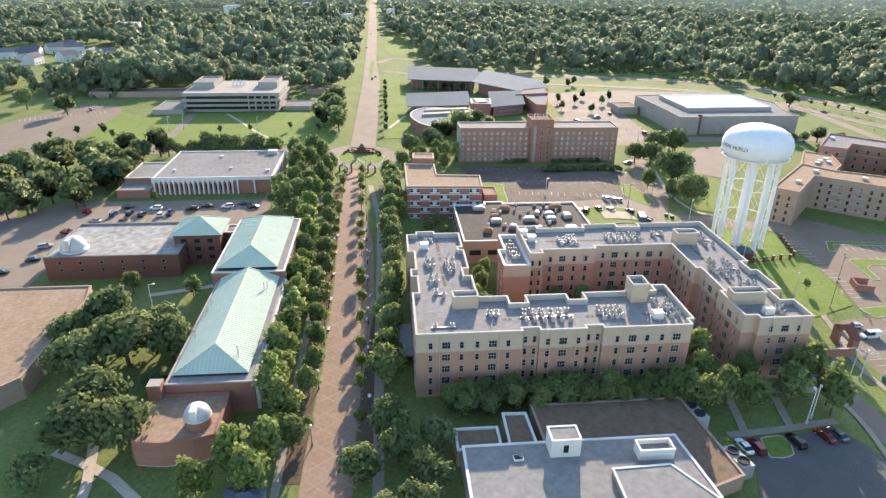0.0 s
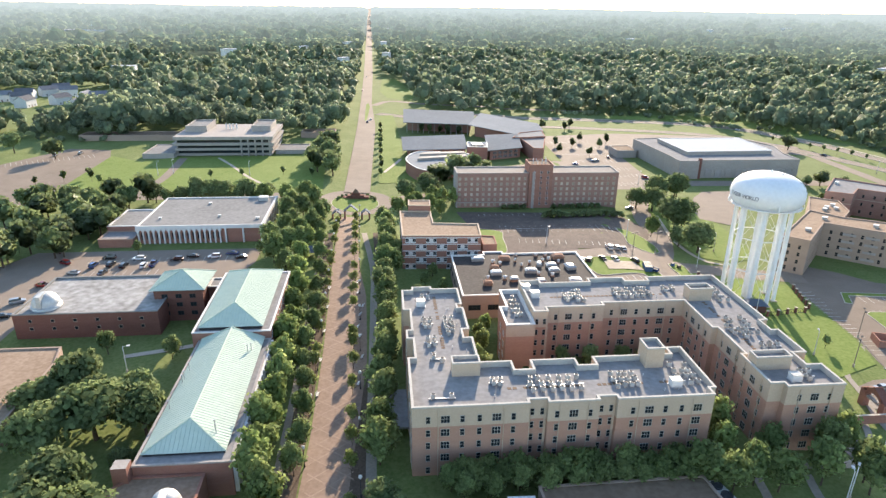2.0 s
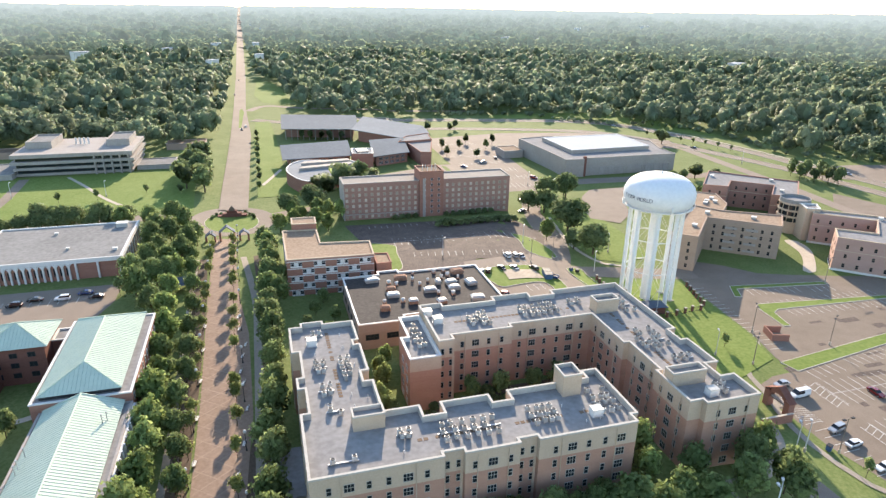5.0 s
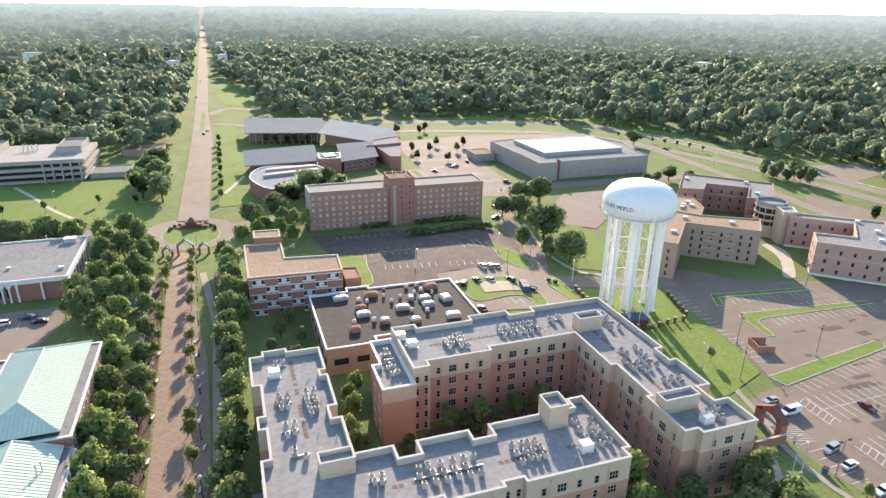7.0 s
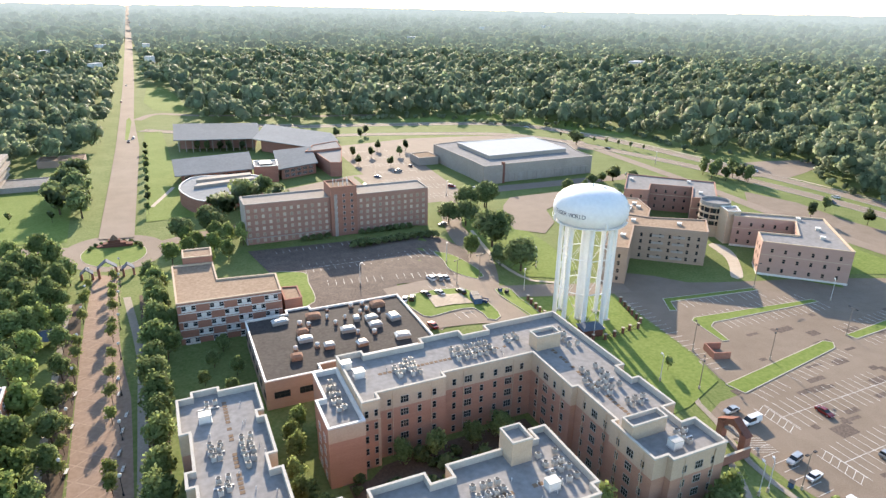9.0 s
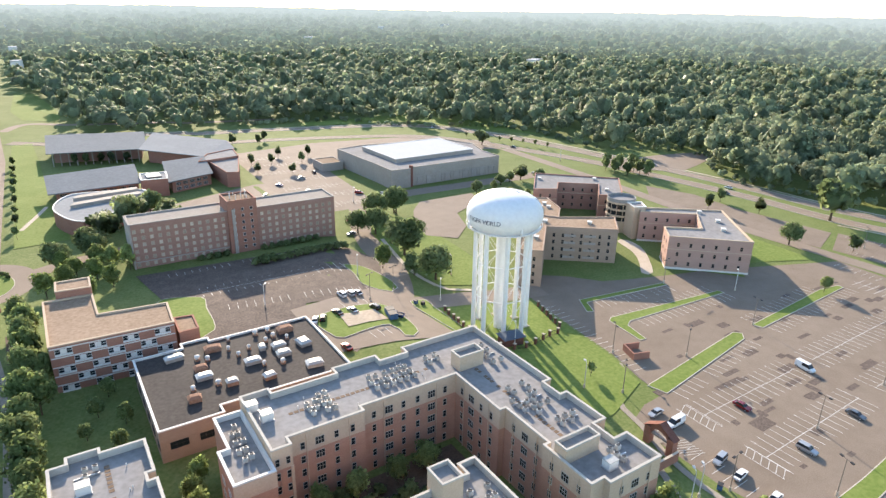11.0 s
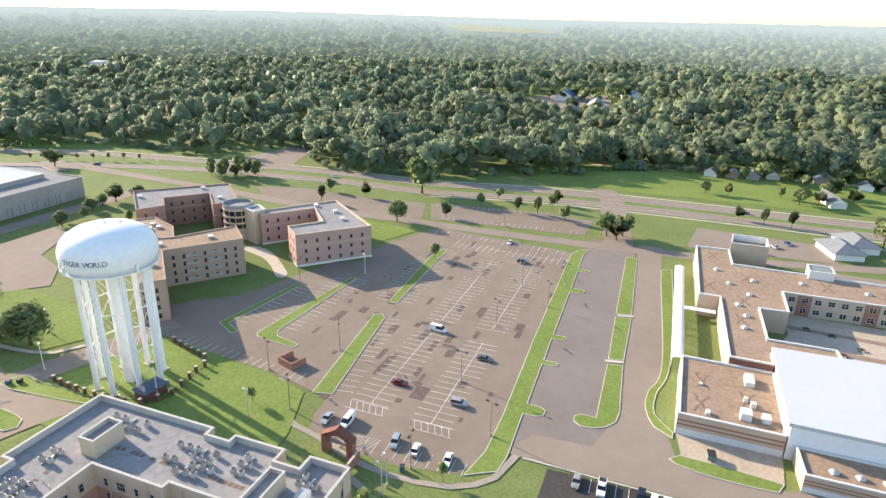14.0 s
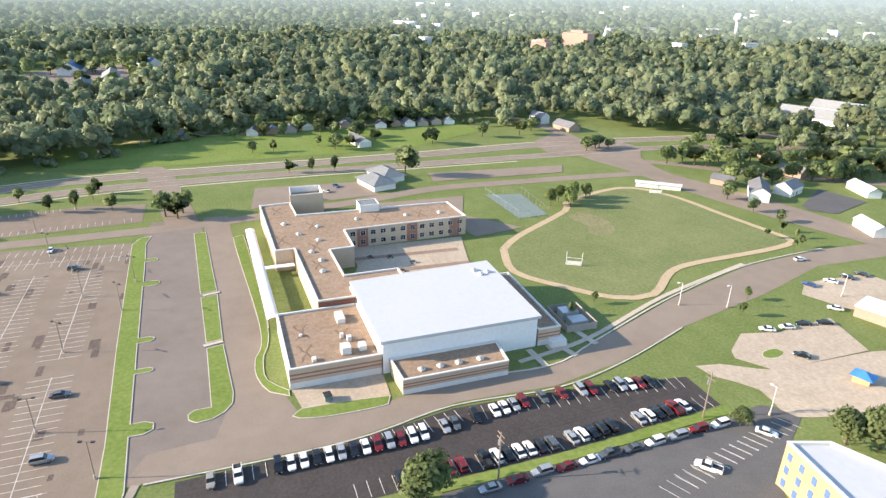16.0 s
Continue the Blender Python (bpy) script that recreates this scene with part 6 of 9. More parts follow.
# woodland: thousands of trees joined into a few sheets of leaves
def scatter(poly, gap, seed, holes=()):
    q = np.random.default_rng(seed)
    xs, ys = [p[0] for p in poly], [p[1] for p in poly]
    X, Y = np.meshgrid(np.arange(min(xs), max(xs), gap), np.arange(min(ys), max(ys), gap))
    X, Y = (X + q.uniform(-0.45, 0.45, X.shape) * gap).ravel(), (Y + q.uniform(-0.45, 0.45, Y.shape) * gap).ravel()
    keep = inside(X, Y, poly)
    for h in holes:
        keep &= ~inside(X, Y, h)
    return np.stack([X[keep], Y[keep]], 1)


def hill(x, y):
    """The land rises gently towards the horizon."""
    r, az = np.hypot(x - 5, y + 70), np.degrees(np.arctan2(x - 5, y + 70))
    return (74 - 14 * smooth(40, 90, az)) * np.clip((r - 1700) / 3000, 0, 1) ** 1.25 * (1 + 0.05 * np.sin(az / 7))


def woods(name, spots, templates, rlo, rhi, label, seed, lift=1.25, mat=None, kind="stuff"):
    q = np.random.default_rng(seed)
    V, F, N, o = [], [], [], 0
    for x, y in spots:
        v, f, n = templates[q.integers(len(templates))]
        grove = 1 + 0.16 * math.sin(x / 31 + 2 * math.sin(y / 57)) + 0.12 * math.sin(y / 23 + x / 71)
        k, a = (rlo + (rhi - rlo) * q.beta(1.6, 2.4)) * grove, q.uniform(0, 6.28)
        c, s = math.cos(a), math.sin(a)
        w3 = v * k * [1, 1, q.uniform(0.85, 1.3)]
        V.append(np.stack([w3[:, 0] * c - w3[:, 1] * s + x, w3[:, 0] * s + w3[:, 1] * c + y, w3[:, 2] + k * lift + G(x, y) + hill(x, y)], 1))
        N.append(np.stack([n[:, 0] * c - n[:, 1] * s, n[:, 0] * s + n[:, 1] * c, n[:, 2]], 1))
        F.append(f + o); o += len(v)
    return put(name, tri_mesh(name, np.concatenate(V), np.concatenate(F), mat or M["wood"], np.concatenate(N)), label=label, category="woodland", kind=kind)


NEAR_T = [crown_arrays(1.0, 100 + k, 8, 125, 0.098, 0.85, 0.80) for k in range(10)]
MID_T = [crown_arrays(1.0, 200 + k, 5, 44, 0.125, 0.85, 0.88) for k in range(10)]
DIM_T = [crown_arrays(1.0, 230 + k, 2, 18, 0.165, 0.85, 0.97) for k in range(8)]
WOOD = [(34, 500), (60, 478), (160, 482), (236, 470), (280, 408), (338, 382), (356, 338), (350, 266), (382, 248), (402, 228), (398, 204), (374, 190), (357, 165), (354, 140), (361, 100), (383, 70), (398, 42), (412, 12), (440, -14), (456, -60), (459, -140), (456, -205), (428, -240), (436, -300), (380, -330), (345, -400), (330, -700),
        (600, -1400), (1300, -900), (2200, 200), (2200, 2200), (-24, 2200), (-12, 1300), (-4, 1000), (-3, 800), (20, 770)]
WOOD_W = [(-33, 385), (-33, 560), (-37, 900), (-45, 1300), (-66, 2200), (-1500, 2200), (-1100, 500), (-420, 350), (-240, 352), (-205, 340), (-180, 352), (-160, 372), (-60, 352)]
# trees scattered through the streets beyond the field
TOWN = [(345, -400), (320, -360), (280, -390), (215, -360), (150, -330), (60, -420), (60, -900), (600, -1400), (330, -700)]
# clearings: school grounds, streets, a field and the gaps where roofs show
CLEAR = [[(668, 196), (700, 214), (770, 214), (790, 150), (870, 130), (880, 0), (640, 14), (604, 26), (610, 64), (664, 80), (690, 128)], [(575, -6), (1150, -22), (1150, -34), (575, -16)], [(-400, 430), (-252, 408), (-236, 470), (-250, 560), (-300, 620), (-390, 610)],
         [(352, -456), (422, -462), (440, -520), (432, -565), (366, -560)], [(390, -230), (445, -255), (450, -290), (400, -310)], [(-372, 690), (-286, 685), (-290, 790), (-372, 790)], [(-232, 640), (-214, 640), (-214, 840), (-232, 840)], [(-430, 1000), (-240, 930), (-236, 1010), (-250, 1150), (-330, 1130)], [(-200, 1110), (-120, 1090), (-116, 1215), (-196, 1230)], [(-900, 1640), (-440, 1560), (-430, 1730), (-900, 1920)], [(620, 400), (650, 400), (650, 460), (620, 460)], [(700, 700), (760, 690), (770, 830), (735, 840)], [(840, -500), (930, -520), (960, -640), (870, -600)],
         [(225, -280), (272, -275), (262, -320), (222, -322)], [(175, -280), (200, -280), (226, -320), (212, -350), (180, -330)]]
def afar(p):
    """Distance of plan points from the flight, and whether they lie on the side that it looks to."""
    dx, dy = p[:, 0] - 5, p[:, 1] + 70
    az = np.degrees(np.arctan2(dx, dy))
    return np.hypot(dx, dy), (az > -42) & (az < 152)


for nm, poly, sd in (("woodland", WOOD, 1), ("woodland", WOOD_W, 2)):
    for gap, lo, hi, tmpl, r0, r1, lb, q9 in ((11.4, 0, 540, NEAR_T, 4.6, 11.6, "dense green broadleaf woodland", 10), (13.2, 532, 880, MID_T, 5.2, 12.6, "broadleaf woodland farther off", 20), (15.0, 872, 1215, DIM_T, 6.0, 13.0, "broadleaf woodland towards the distance", 25)):
        sp = scatter(poly, gap, sd + q9, CLEAR)
        away, ahead = afar(sp)
        sp = sp[(away >= lo) & (away < hi) & ahead & (rng.uniform(size=len(sp)) > 0.05)]
        woods(nm, sp, tmpl, r0, r1, lb, sd + q9)
sp = scatter(TOWN, 15.0, 9, CLEAR)
sp = sp[rng.uniform(size=len(sp)) > 0.3]
dist, ahead = afar(sp)
woods("woodland", sp[(dist < 560) & ahead], NEAR_T, 3.4, 8.0, "shade trees among the streets of the town", 31)
woods("woodland", sp[(dist >= 560) & (dist < 1200) & ahead], MID_T, 4.2, 8.6, "trees among the roofs of the town", 32)
# undergrowth along the woodland edge
edge = []
for (x0, y0), (x1, y1) in list(zip(WOOD[2:23], WOOD[3:24])) + list(zip(WOOD_W[5:10], WOOD_W[6:11])):
    for k in range(int(math.hypot(x1 - x0, y1 - y0) / 5)):
        t = rng.uniform()
        edge.append((x0 + (x1 - x0) * t + rng.uniform(-3, 4), y0 + (y1 - y0) * t + rng.uniform(-3, 4)))
woods("undergrowth", np.array(edge), DIM_T, 1.8, 4.4, "lower bushes along the woodland edge", 33, 0.8)

# simpler crowns farther out, thinning to a rough sheet at the horizon
def road_x(y):
    return np.interp(y, [0, 530, 820, 1536, 2760, 4700], [-19.5, -19.5, -22, -31.5, -47.5, -72])


LOW_T = [crown_arrays(1.0, 260 + k, 1, 8, 0.22, 0.8, 1.05) for k in range(6)]
PIN_T = [crown_arrays(1.0, 280 + k, 0, 0, 0, 0.8, 1.6) for k in range(6)]
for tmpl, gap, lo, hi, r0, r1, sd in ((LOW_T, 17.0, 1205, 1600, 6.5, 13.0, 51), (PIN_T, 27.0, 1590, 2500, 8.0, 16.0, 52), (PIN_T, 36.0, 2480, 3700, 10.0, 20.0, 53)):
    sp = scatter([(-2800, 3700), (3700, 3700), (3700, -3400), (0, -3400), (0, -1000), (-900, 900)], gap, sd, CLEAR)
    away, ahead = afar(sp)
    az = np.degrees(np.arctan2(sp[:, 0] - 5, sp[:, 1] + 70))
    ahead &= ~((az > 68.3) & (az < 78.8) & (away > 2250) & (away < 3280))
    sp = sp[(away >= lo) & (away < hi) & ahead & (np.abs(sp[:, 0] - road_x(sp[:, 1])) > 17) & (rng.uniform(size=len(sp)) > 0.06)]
    woods("backdrop", sp, tmpl, r0, r1, "distant woodland with painted haze", sd, 1.0, M["far_wood_haze"], "structure")

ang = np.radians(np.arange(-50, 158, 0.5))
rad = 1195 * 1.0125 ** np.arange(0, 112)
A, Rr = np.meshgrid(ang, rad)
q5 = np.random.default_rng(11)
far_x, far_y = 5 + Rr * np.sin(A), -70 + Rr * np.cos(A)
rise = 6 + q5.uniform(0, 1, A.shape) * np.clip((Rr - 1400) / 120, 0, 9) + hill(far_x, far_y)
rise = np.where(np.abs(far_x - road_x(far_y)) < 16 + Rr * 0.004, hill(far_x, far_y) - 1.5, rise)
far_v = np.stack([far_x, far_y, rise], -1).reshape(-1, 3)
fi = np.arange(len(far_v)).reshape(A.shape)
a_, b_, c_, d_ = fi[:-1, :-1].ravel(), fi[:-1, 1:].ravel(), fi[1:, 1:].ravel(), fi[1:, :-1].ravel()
put("backdrop", tri_mesh("backdrop", far_v, np.concatenate([np.stack([a_, c_, b_], 1), np.stack([a_, d_, c_], 1)]), M["far_wood_haze"]), label="distant woodland with painted haze at the horizon", category="woodland", kind="structure")


# ---- single trees ----
def trunk_mesh(h, r, limbs, spread, seed):
    q = np.random.default_rng(seed)
    g = Geo().tube((0, 0, -0.4), (0.1, 0, h * 0.55), r, r * 0.72, M["bark"], 8, False).tube((0.1, 0, h * 0.55), (0, 0.1, h * 1.15), r * 0.72, r * 0.3, M["bark"], 7, False)
    for k in range(limbs):
        a, z = 6.28 * k / limbs + q.uniform(-0.4, 0.4), h * q.uniform(0.5, 0.9)
        mid = (spread * 0.45 * math.cos(a), spread * 0.45 * math.sin(a), z + spread * 0.35)
        g.tube((0, 0, z), mid, r * 0.45, r * 0.26, M["bark"], 6, False)
        g.tube(mid, (spread * 0.8 * math.cos(a + 0.3), spread * 0.8 * math.sin(a + 0.3), z + spread * 0.6), r * 0.26, r * 0.1, M["bark"], 5, False)
    return g.mesh("trunk")


KINDS = {  # crown radius, crown middle, trunk height, trunk radius, leaf clumps, clump size, height/width, leaf material, label
    "oak": (6.4, 6.9, 5.0, 0.42, 2000, 0.37, 0.85, "leaf_dark", "broad dark green shade tree with an uneven crown"),
    "street": (3.2, 4.9, 3.4, 0.16, 1250, 0.215, 1.25, "leaf", "green street tree with an upright crown"),
    "light": (3.0, 4.5, 3.2, 0.15, 1250, 0.215, 1.2, "leaf_light", "light green street tree beside the paving"),
    "thin": (1.9, 3.6, 2.4, 0.08, 420, 0.17, 1.1, "leaf_thin", "small thin-crowned tree in the brick paving"),
    "young": (1.35, 3.0, 2.0, 0.07, 230, 0.22, 1.3, "leaf", "young tree with a thin crown"),
    "shrub": (1.5, 1.1, 0.6, 0.06, 260, 0.22, 0.8, "leaf_dark", "clipped dark green shrub"),
}
TREES = {}
for kind, (r, mid, th, tr, nl, lf, fl, mt, lb) in KINDS.items():
    TREES[kind] = []
    for k in range(4):
        cv, cfc, cn = crown_arrays(r, 300 + 17 * k + len(kind), 20, nl, lf, fl, 0.38 if kind == "thin" else 0.60, 0.3, (0.20, 0.44), (0.55, 1.3))
        cv[:, 2] += mid
        TREES[kind].append((trunk_mesh(th, tr, 4, r, k), tri_mesh("crown", cv, cfc, M[mt], cn)))
q6 = np.random.default_rng(21)


AFAR = {k8: [[], [], 0, []] for k8 in ("leaf_thin", "leaf", "leaf_light", "leaf_dark")}


def plant(kind, x, y, s=1.0, group="", label=""):
    me_t, me_c = TREES[kind][int(q6.integers(4))]
    s *= q6.uniform(0.9, 1.12)
    m = pose(x, y, G(x, y), 0, 0, q6.uniform(0, 360)) @ Matrix.Diagonal((s * q6.uniform(0.92, 1.08), s, s * q6.uniform(0.92, 1.12), 1))
    if x > 276 or y > 222 or x < -112 or y < -215:
        # trees far off are joined
        store = AFAR[KINDS[kind][7]]
        v, f, nv = FAR_CROWN[kind][int(q6.integers(3))]
        n = len(v)
        mm = np.array(m)
        store[0].append(v @ mm[:3, :3].T + mm[:3, 3]); store[1].append(f + store[2]); store[2] += n; store[3].append(nv)
        h, r = KINDS[kind][2], KINDS[kind][3]
        FAR_TRUNKS.tube((x, y, G(x, y) - 0.3), (x, y, G(x, y) + h * s * 1.1), r * s, r * s * 0.5, M["bark"], 6, False)
        return None
    t = thing("shrub" if kind == "shrub" else "tree", x, y, G(x, y), 0, label or KINDS[kind][8], "shrub" if kind == "shrub" else "tree", group)
    t.matrix_basis = m
    put("trunk", me_t, t)
    put("crown", me_c, t)
    return t


FAR_TRUNKS = Geo()
FAR_CROWN = {}
for kind, (r, mid, th, tr, nl, lf, fl, mt, lb) in KINDS.items():
    FAR_CROWN[kind] = []
    for k in range(3):
        cv, cfc, cn = crown_arrays(r, 700 + k, 8, nl // 5, lf * 1.5, fl, 0.80)
        cv[:, 2] += mid
        FAR_CROWN[kind].append((cv, cfc, cn))
for k, (x, y) in enumerate([(-27.4, -8.5), (-30.9, -1.9), (-30.5, 6), (-31.2, 14), (-30.7, 22.7), (-30.8, 32.6), (-31.2, 41), (-31.7, 50), (-31, 61), (-32.8, 71), (-32.7, 83), (-34, 97), (-34.6, 113), (-34.5, 127), (-29.6, -17.6), (-35, -21.7), (-31, -27), (-40.7, -27)]):
    plant("light", x, y, 1.42, "trees along the promenade")
for x, y in [(-23.7, 21), (-25.2, 40), (-25.6, 50.3), (-25.2, 62), (-25.6, 73.4), (-25.8, 86), (-26, 100), (-27.3, 116), (-23.3, 2), (-22.8, 9.5), (-23.8, 31), (-28.5, 130), (-29.5, 145), (-24.6, -15)]:
    plant("street", x - 0.6, y, 0.95, "trees along the promenade")
for x, y in [(-5.7, 30.8), (-4.6, 22), (-4.4, 39), (-4, 48.2), (-3.8, 60), (-3.6, 67), (-3.6, 73.8), (-4.2, 83), (-4.3, 92), (-4.2, 102), (-3.4, 113), (-2.8, 125.6), (-2.6, 134), (-2.6, 142.8), (-4, 152), (-5, 12), (-5.6, 4), (0.5, 112), (-1, 100)]:
    plant("street", x - 0.9, y, 1.32, "trees along the promenade")
for k in range(19):
    y = -8 + 9.4 * k
    for x, s in ((-12.2 - y * 0.03, 1.0), (-22.6 - y * 0.012, 1.0)):
        if q6.uniform() < 0.85:
            plant("thin", x, y + q6.uniform(-3, 3), s, "small trees in the paving")
for x, y, k in [(-83, 25, 1.0), (-77, 31, 1.15), (-68, 17, 1.2), (-76, 10, 1.15), (-62, 25, 1.0), (-57.5, 17.5, 0.95), (-65.8, -4.6, 1.15), (-59, -13, 1.1), (-66.5, -12, 1.1), (-71, 24, 1.1), (-70.8, -22, 0.6), (-58, 5.6, 0.5)]:
    plant("oak", x, y, k, "oaks beside the green-roofed hall")
for x, y, k in [(121.5, 188.5, 1.1), (137, 202, 1.15), (149.5, 206, 1.0), (127.5, 183, 1.1), (126, 154.5, 1.25), (123.5, 127, 1.2), (132.5, 161, 1.0), (119, 135, 0.8)]:
    plant("oak", x, y, k, "shade trees at the bend of the drive")
for x, y in [(-79.5, 53.6), (-61.7, 50)]:
    plant("street", x, y, 0.8)
for x, y in [(-11.4, -24), (-4.5, -19.5), (1.1, -26.6), (-5.9, -12.6), (-1.2, -33), (-8, -36), (3.2, -16.6)]:
    plant("oak", x, y, 0.72, "trees beside the student centre")
for x, y in [(9.6, -7.4), (15, -7.2), (20.6, -7), (26.2, -7.3), (32, -7), (36.4, -7.2), (41, -7), (45, -7.2), (49.4, -7), (53.8, -7.2), (58.4, -7), (9.8, -3), (15.2, -3), (20.4, -3), (26.4, -3), (31.8, -3), (36.2, -3), (45, -3), (54, -3), (7.4, -5), (12.2, -5.4), (18, -4.8), (23, -5), (29.7, -4.6), (34, -4.6), (38.3, -5), (43, -4.8), (47, -4.8), (51.5, -4.6), (56, -4.6), (60.5, -4.4)]:
    plant("street", x, y, 0.86, "hedge trees before the residence hall", "dark leafy tree in a dense hedge row")
for x, y in [(65.7, 0.5), (68.1, -8.1), (81.8, -9.1), (90.5, -11.7), (72, -10.3), (66.5, 6), (67, 12), (57.5, -7), (62.5, -10), (75, -1), (92, 0), (92, -8), (86, -4)]:
    plant("light" if y > -1 else "street", x, y, 1.25)
for x, y in [(23.3, 56.7), (21, 46.8), (21.5, 52), (19.5, 40), (20, 34), (21.9, 28), (41.2, 37), (56.9, 36), (48, 36.5), (64, 37)]:
    plant("light" if y > 38 else "street", x, y, 0.85, "trees in the court")
for k in range(34):
    plant("shrub", 30 + 42 * ((k * 0.618) % 1.0), q6.uniform(20, 37), q6.uniform(0.8, 1.5), "shrubs in the court")
for x, y in [(47.5, 256.5), (40, 250), (36, 240), (51.7, 232), (19.8, 208), (24.8, 226), (18.9, 214), (6.8, 205), (-37.1, 310), (-32.8, 250), (-34, 262), (-36, 285), (150, 205)]:
    plant("oak", x, y, 1.05)
for x, y in [(111.5, 146), (24.3, 195.4), (29.5, 191.8), (8.2, 198.6), (18, 188), (12, 193), (8, 184), (22, 176), (14, 168), (2, 178), (20, 198)]:
    plant("light", x, y, 1.2)
for x, y in [(-30.7, 167.9), (-45, 160.7), (-34, 146), (-40, 123.8), (-37, 124.7), (-38.7, 103), (-40, 167.6), (-36.6, 180), (-42.9, 151.8), (-43, 136), (-46, 172), (-50, 186), (-42, 190), (-60, 187), (-48, 128), (-33, 158), (-45, 116), (-38, 140)]:
    plant("street", x, y, 1.4)
for x, y in [(-134, 200), (-129, 160), (-130, 143), (-121, 186), (-137, 131), (-233, 308), (-201, 291), (-137, 181), (-116, 196), (-146, 150), (-150, 168), (-146, 186), (-128, 172), (-126, 152), (-126, 126), (-140, 118), (-158, 140), (-160, 158), (-152, 110), (-164, 122), (-70, 195), (-82, 194), (-92, 197), (-170, 100), (-180, 130)]:
    plant("oak", x, y, 1.0)
for k in range(26):
    plant("oak", q6.uniform(-166, -116), q6.uniform(104, 198), q6.uniform(0.7, 1.1))
for k in range(9):
    plant("oak", -112 + 6.5 * k, q6.uniform(188, 196), q6.uniform(0.6, 0.9))
for x, y in [(-171.5, 235.7), (-161.8, 243.5), (-158, 237), (-97, 238), (-80.8, 239.7), (-59.5, 245), (-43.8, 244), (-150, 228), (-182, 228), (-140, 200), (-51, 122), (-97, 127.7)]:
    plant("young", x, y, 1.3)
for x, y in [(131.4, 334), (134.7, 305), (116.6, 315), (144, 399), (151, 409), (91, 352), (126.6, 404), (26, 384), (32, 382), (40, 380), (46, 379), (54, 377), (150, 330), (120, 338), (142, 352), (160, 345)]:
    plant("street", x, y, 0.9)
for x, y, s in [(286, 319, 0.9), (244.8, 224.6, 0.8), (236, 224, 0.6), (255, 220, 0.6), (327, 88, 1.5), (275.6, 79.3, 0.8), (296, -17, 1.0), (299, -24, 0.9), (292, -22, 0.9), (328, -133, 1.1), (205, 214, 0.6), (228, 222, 0.6), (203, 150, 0.4)]:
    plant("oak", x, y, s)
for x, y in [(307, 112.6), (309, 136), (318, 50.7), (334, 45.4), (328.6, 15), (338, 14), (316.6, 20), (350, -75.5), (348, -87), (346.7, -99), (397, -167), (398, -72), (402, -108), (405, -100), (315, 30), (310, 5), (238, 44.8), (234, 82), (228, 92), (291, 60), (290, 130)]:
    plant("street", x, y, 0.9)
for x, y in [(315, 196), (319, 204), (312, 210), (307, 216), (317, 214), (309, 200), (322, 196), (314, 222), (321, 208), (305, 207), (316, 190)]:
    plant("street", x, y, 1.1, "trees on the junction island")
for x, y in [(125, 49.5), (116.5, -6), (166, -138.6), (171, -150), (150, -190), (158, -200), (188, -256), (186, -250), (196, -262), (200, -250), (203, -262)]:
    plant("young", x, y, 1.0)
for k in range(14):
    plant("young", 292 + k * 4 - (k > 7) * 14, 348 - k * 9 if k < 8 else 420 - k * 4, 1.0)
for x, y, s in [(108.8, -72.7, 1.0), (106.5, -148.4, 0.45), (92, -163, 0.7), (88, -168, 0.8)]:
    plant("oak", x, y, s)
for x, y in [(262, -184), (266, -190), (270, -200), (268, -206), (264, -196), (258, -192)]:
    plant("street", x, y, 1.1)
for k in range(30):
    plant("oak", q6.uniform(250, 340), q6.uniform(-430, -345), q6.uniform(0.6, 1.0), "trees among the houses")
for x, y in [(310, -297), (305, -319), (294, -325), (304, -351), (290, -371), (309, -406), (259, -341), (264, -377), (257, -362), (339, -332), (330, -318), (320, -308), (300, -306), (403, -209), (402, -236), (263, -303), (260, -314), (271, -296), (246, -272), (412, -250), (392, -170), (424, -130), (420, -124)]:
    plant("oak", x, y, 0.85)
for x, y, k in [(-42, 256, 1.2), (-44, 270, 1.2), (-42, 290, 1.25), (-40, 302, 1.2), (-36, 276, 1.1), (311, -287, 0.9), (303, -300, 1.0), (290, -316, 1.0), (341, -360, 1.1), (324, -395, 1.1), (291, -406, 1.1), (228, -270.6, 0.5), (213, -271, 0.45), (318, -330, 1.0), (300, -338, 1.0), (330, -345, 1.0), (278, -330, 0.9), (282, -352, 1.0), (262, -330, 0.8), (350, -257, 0.6), (353, -265, 0.7), (352, -274, 0.65), (357, -261, 0.6), (356, -270, 0.6), (441, -70, 0.7), (443, -83, 0.6), (452, -70, 0.9), (452, -94, 0.9), (444, -107, 0.7), (452, -112, 1.0), (448, -140, 0.8), (446, -156, 0.6), (455, -156, 1.0), (456, -167, 1.0), (455, -177, 1.0), (455, -187, 1.0), (457, -197, 1.0), (452, -27, 0.9), (440, -14, 0.7), (452, -8, 1.1), (436, -52, 0.5), (398, -60, 0.62), (394, -108, 0.8), (398, -118, 0.7), (410, -137, 0.6), (438, -116, 0.6)]:
    plant("oak", x, y, k)
for k in range(46):
    plant("oak", q6.uniform(610, 860), q6.uniform(10, 205), q6.uniform(0.8, 1.3))
for x, y in [(217, 214), (222, 191), (210, 218), (33, 124), (36, 106), (31, 100), (12, 100), (9, 92), (6, 84), (12, 76), (8, 68), (10, 62), (14, 86)]:
    plant("street", x, y, 0.62)
for k in range(12):
    plant("shrub", 54 + 3.2 * k + (k > 3) * 12, 187.0 - (k > 3) * 0.4, 1.1, "shrubs before the tall residence")
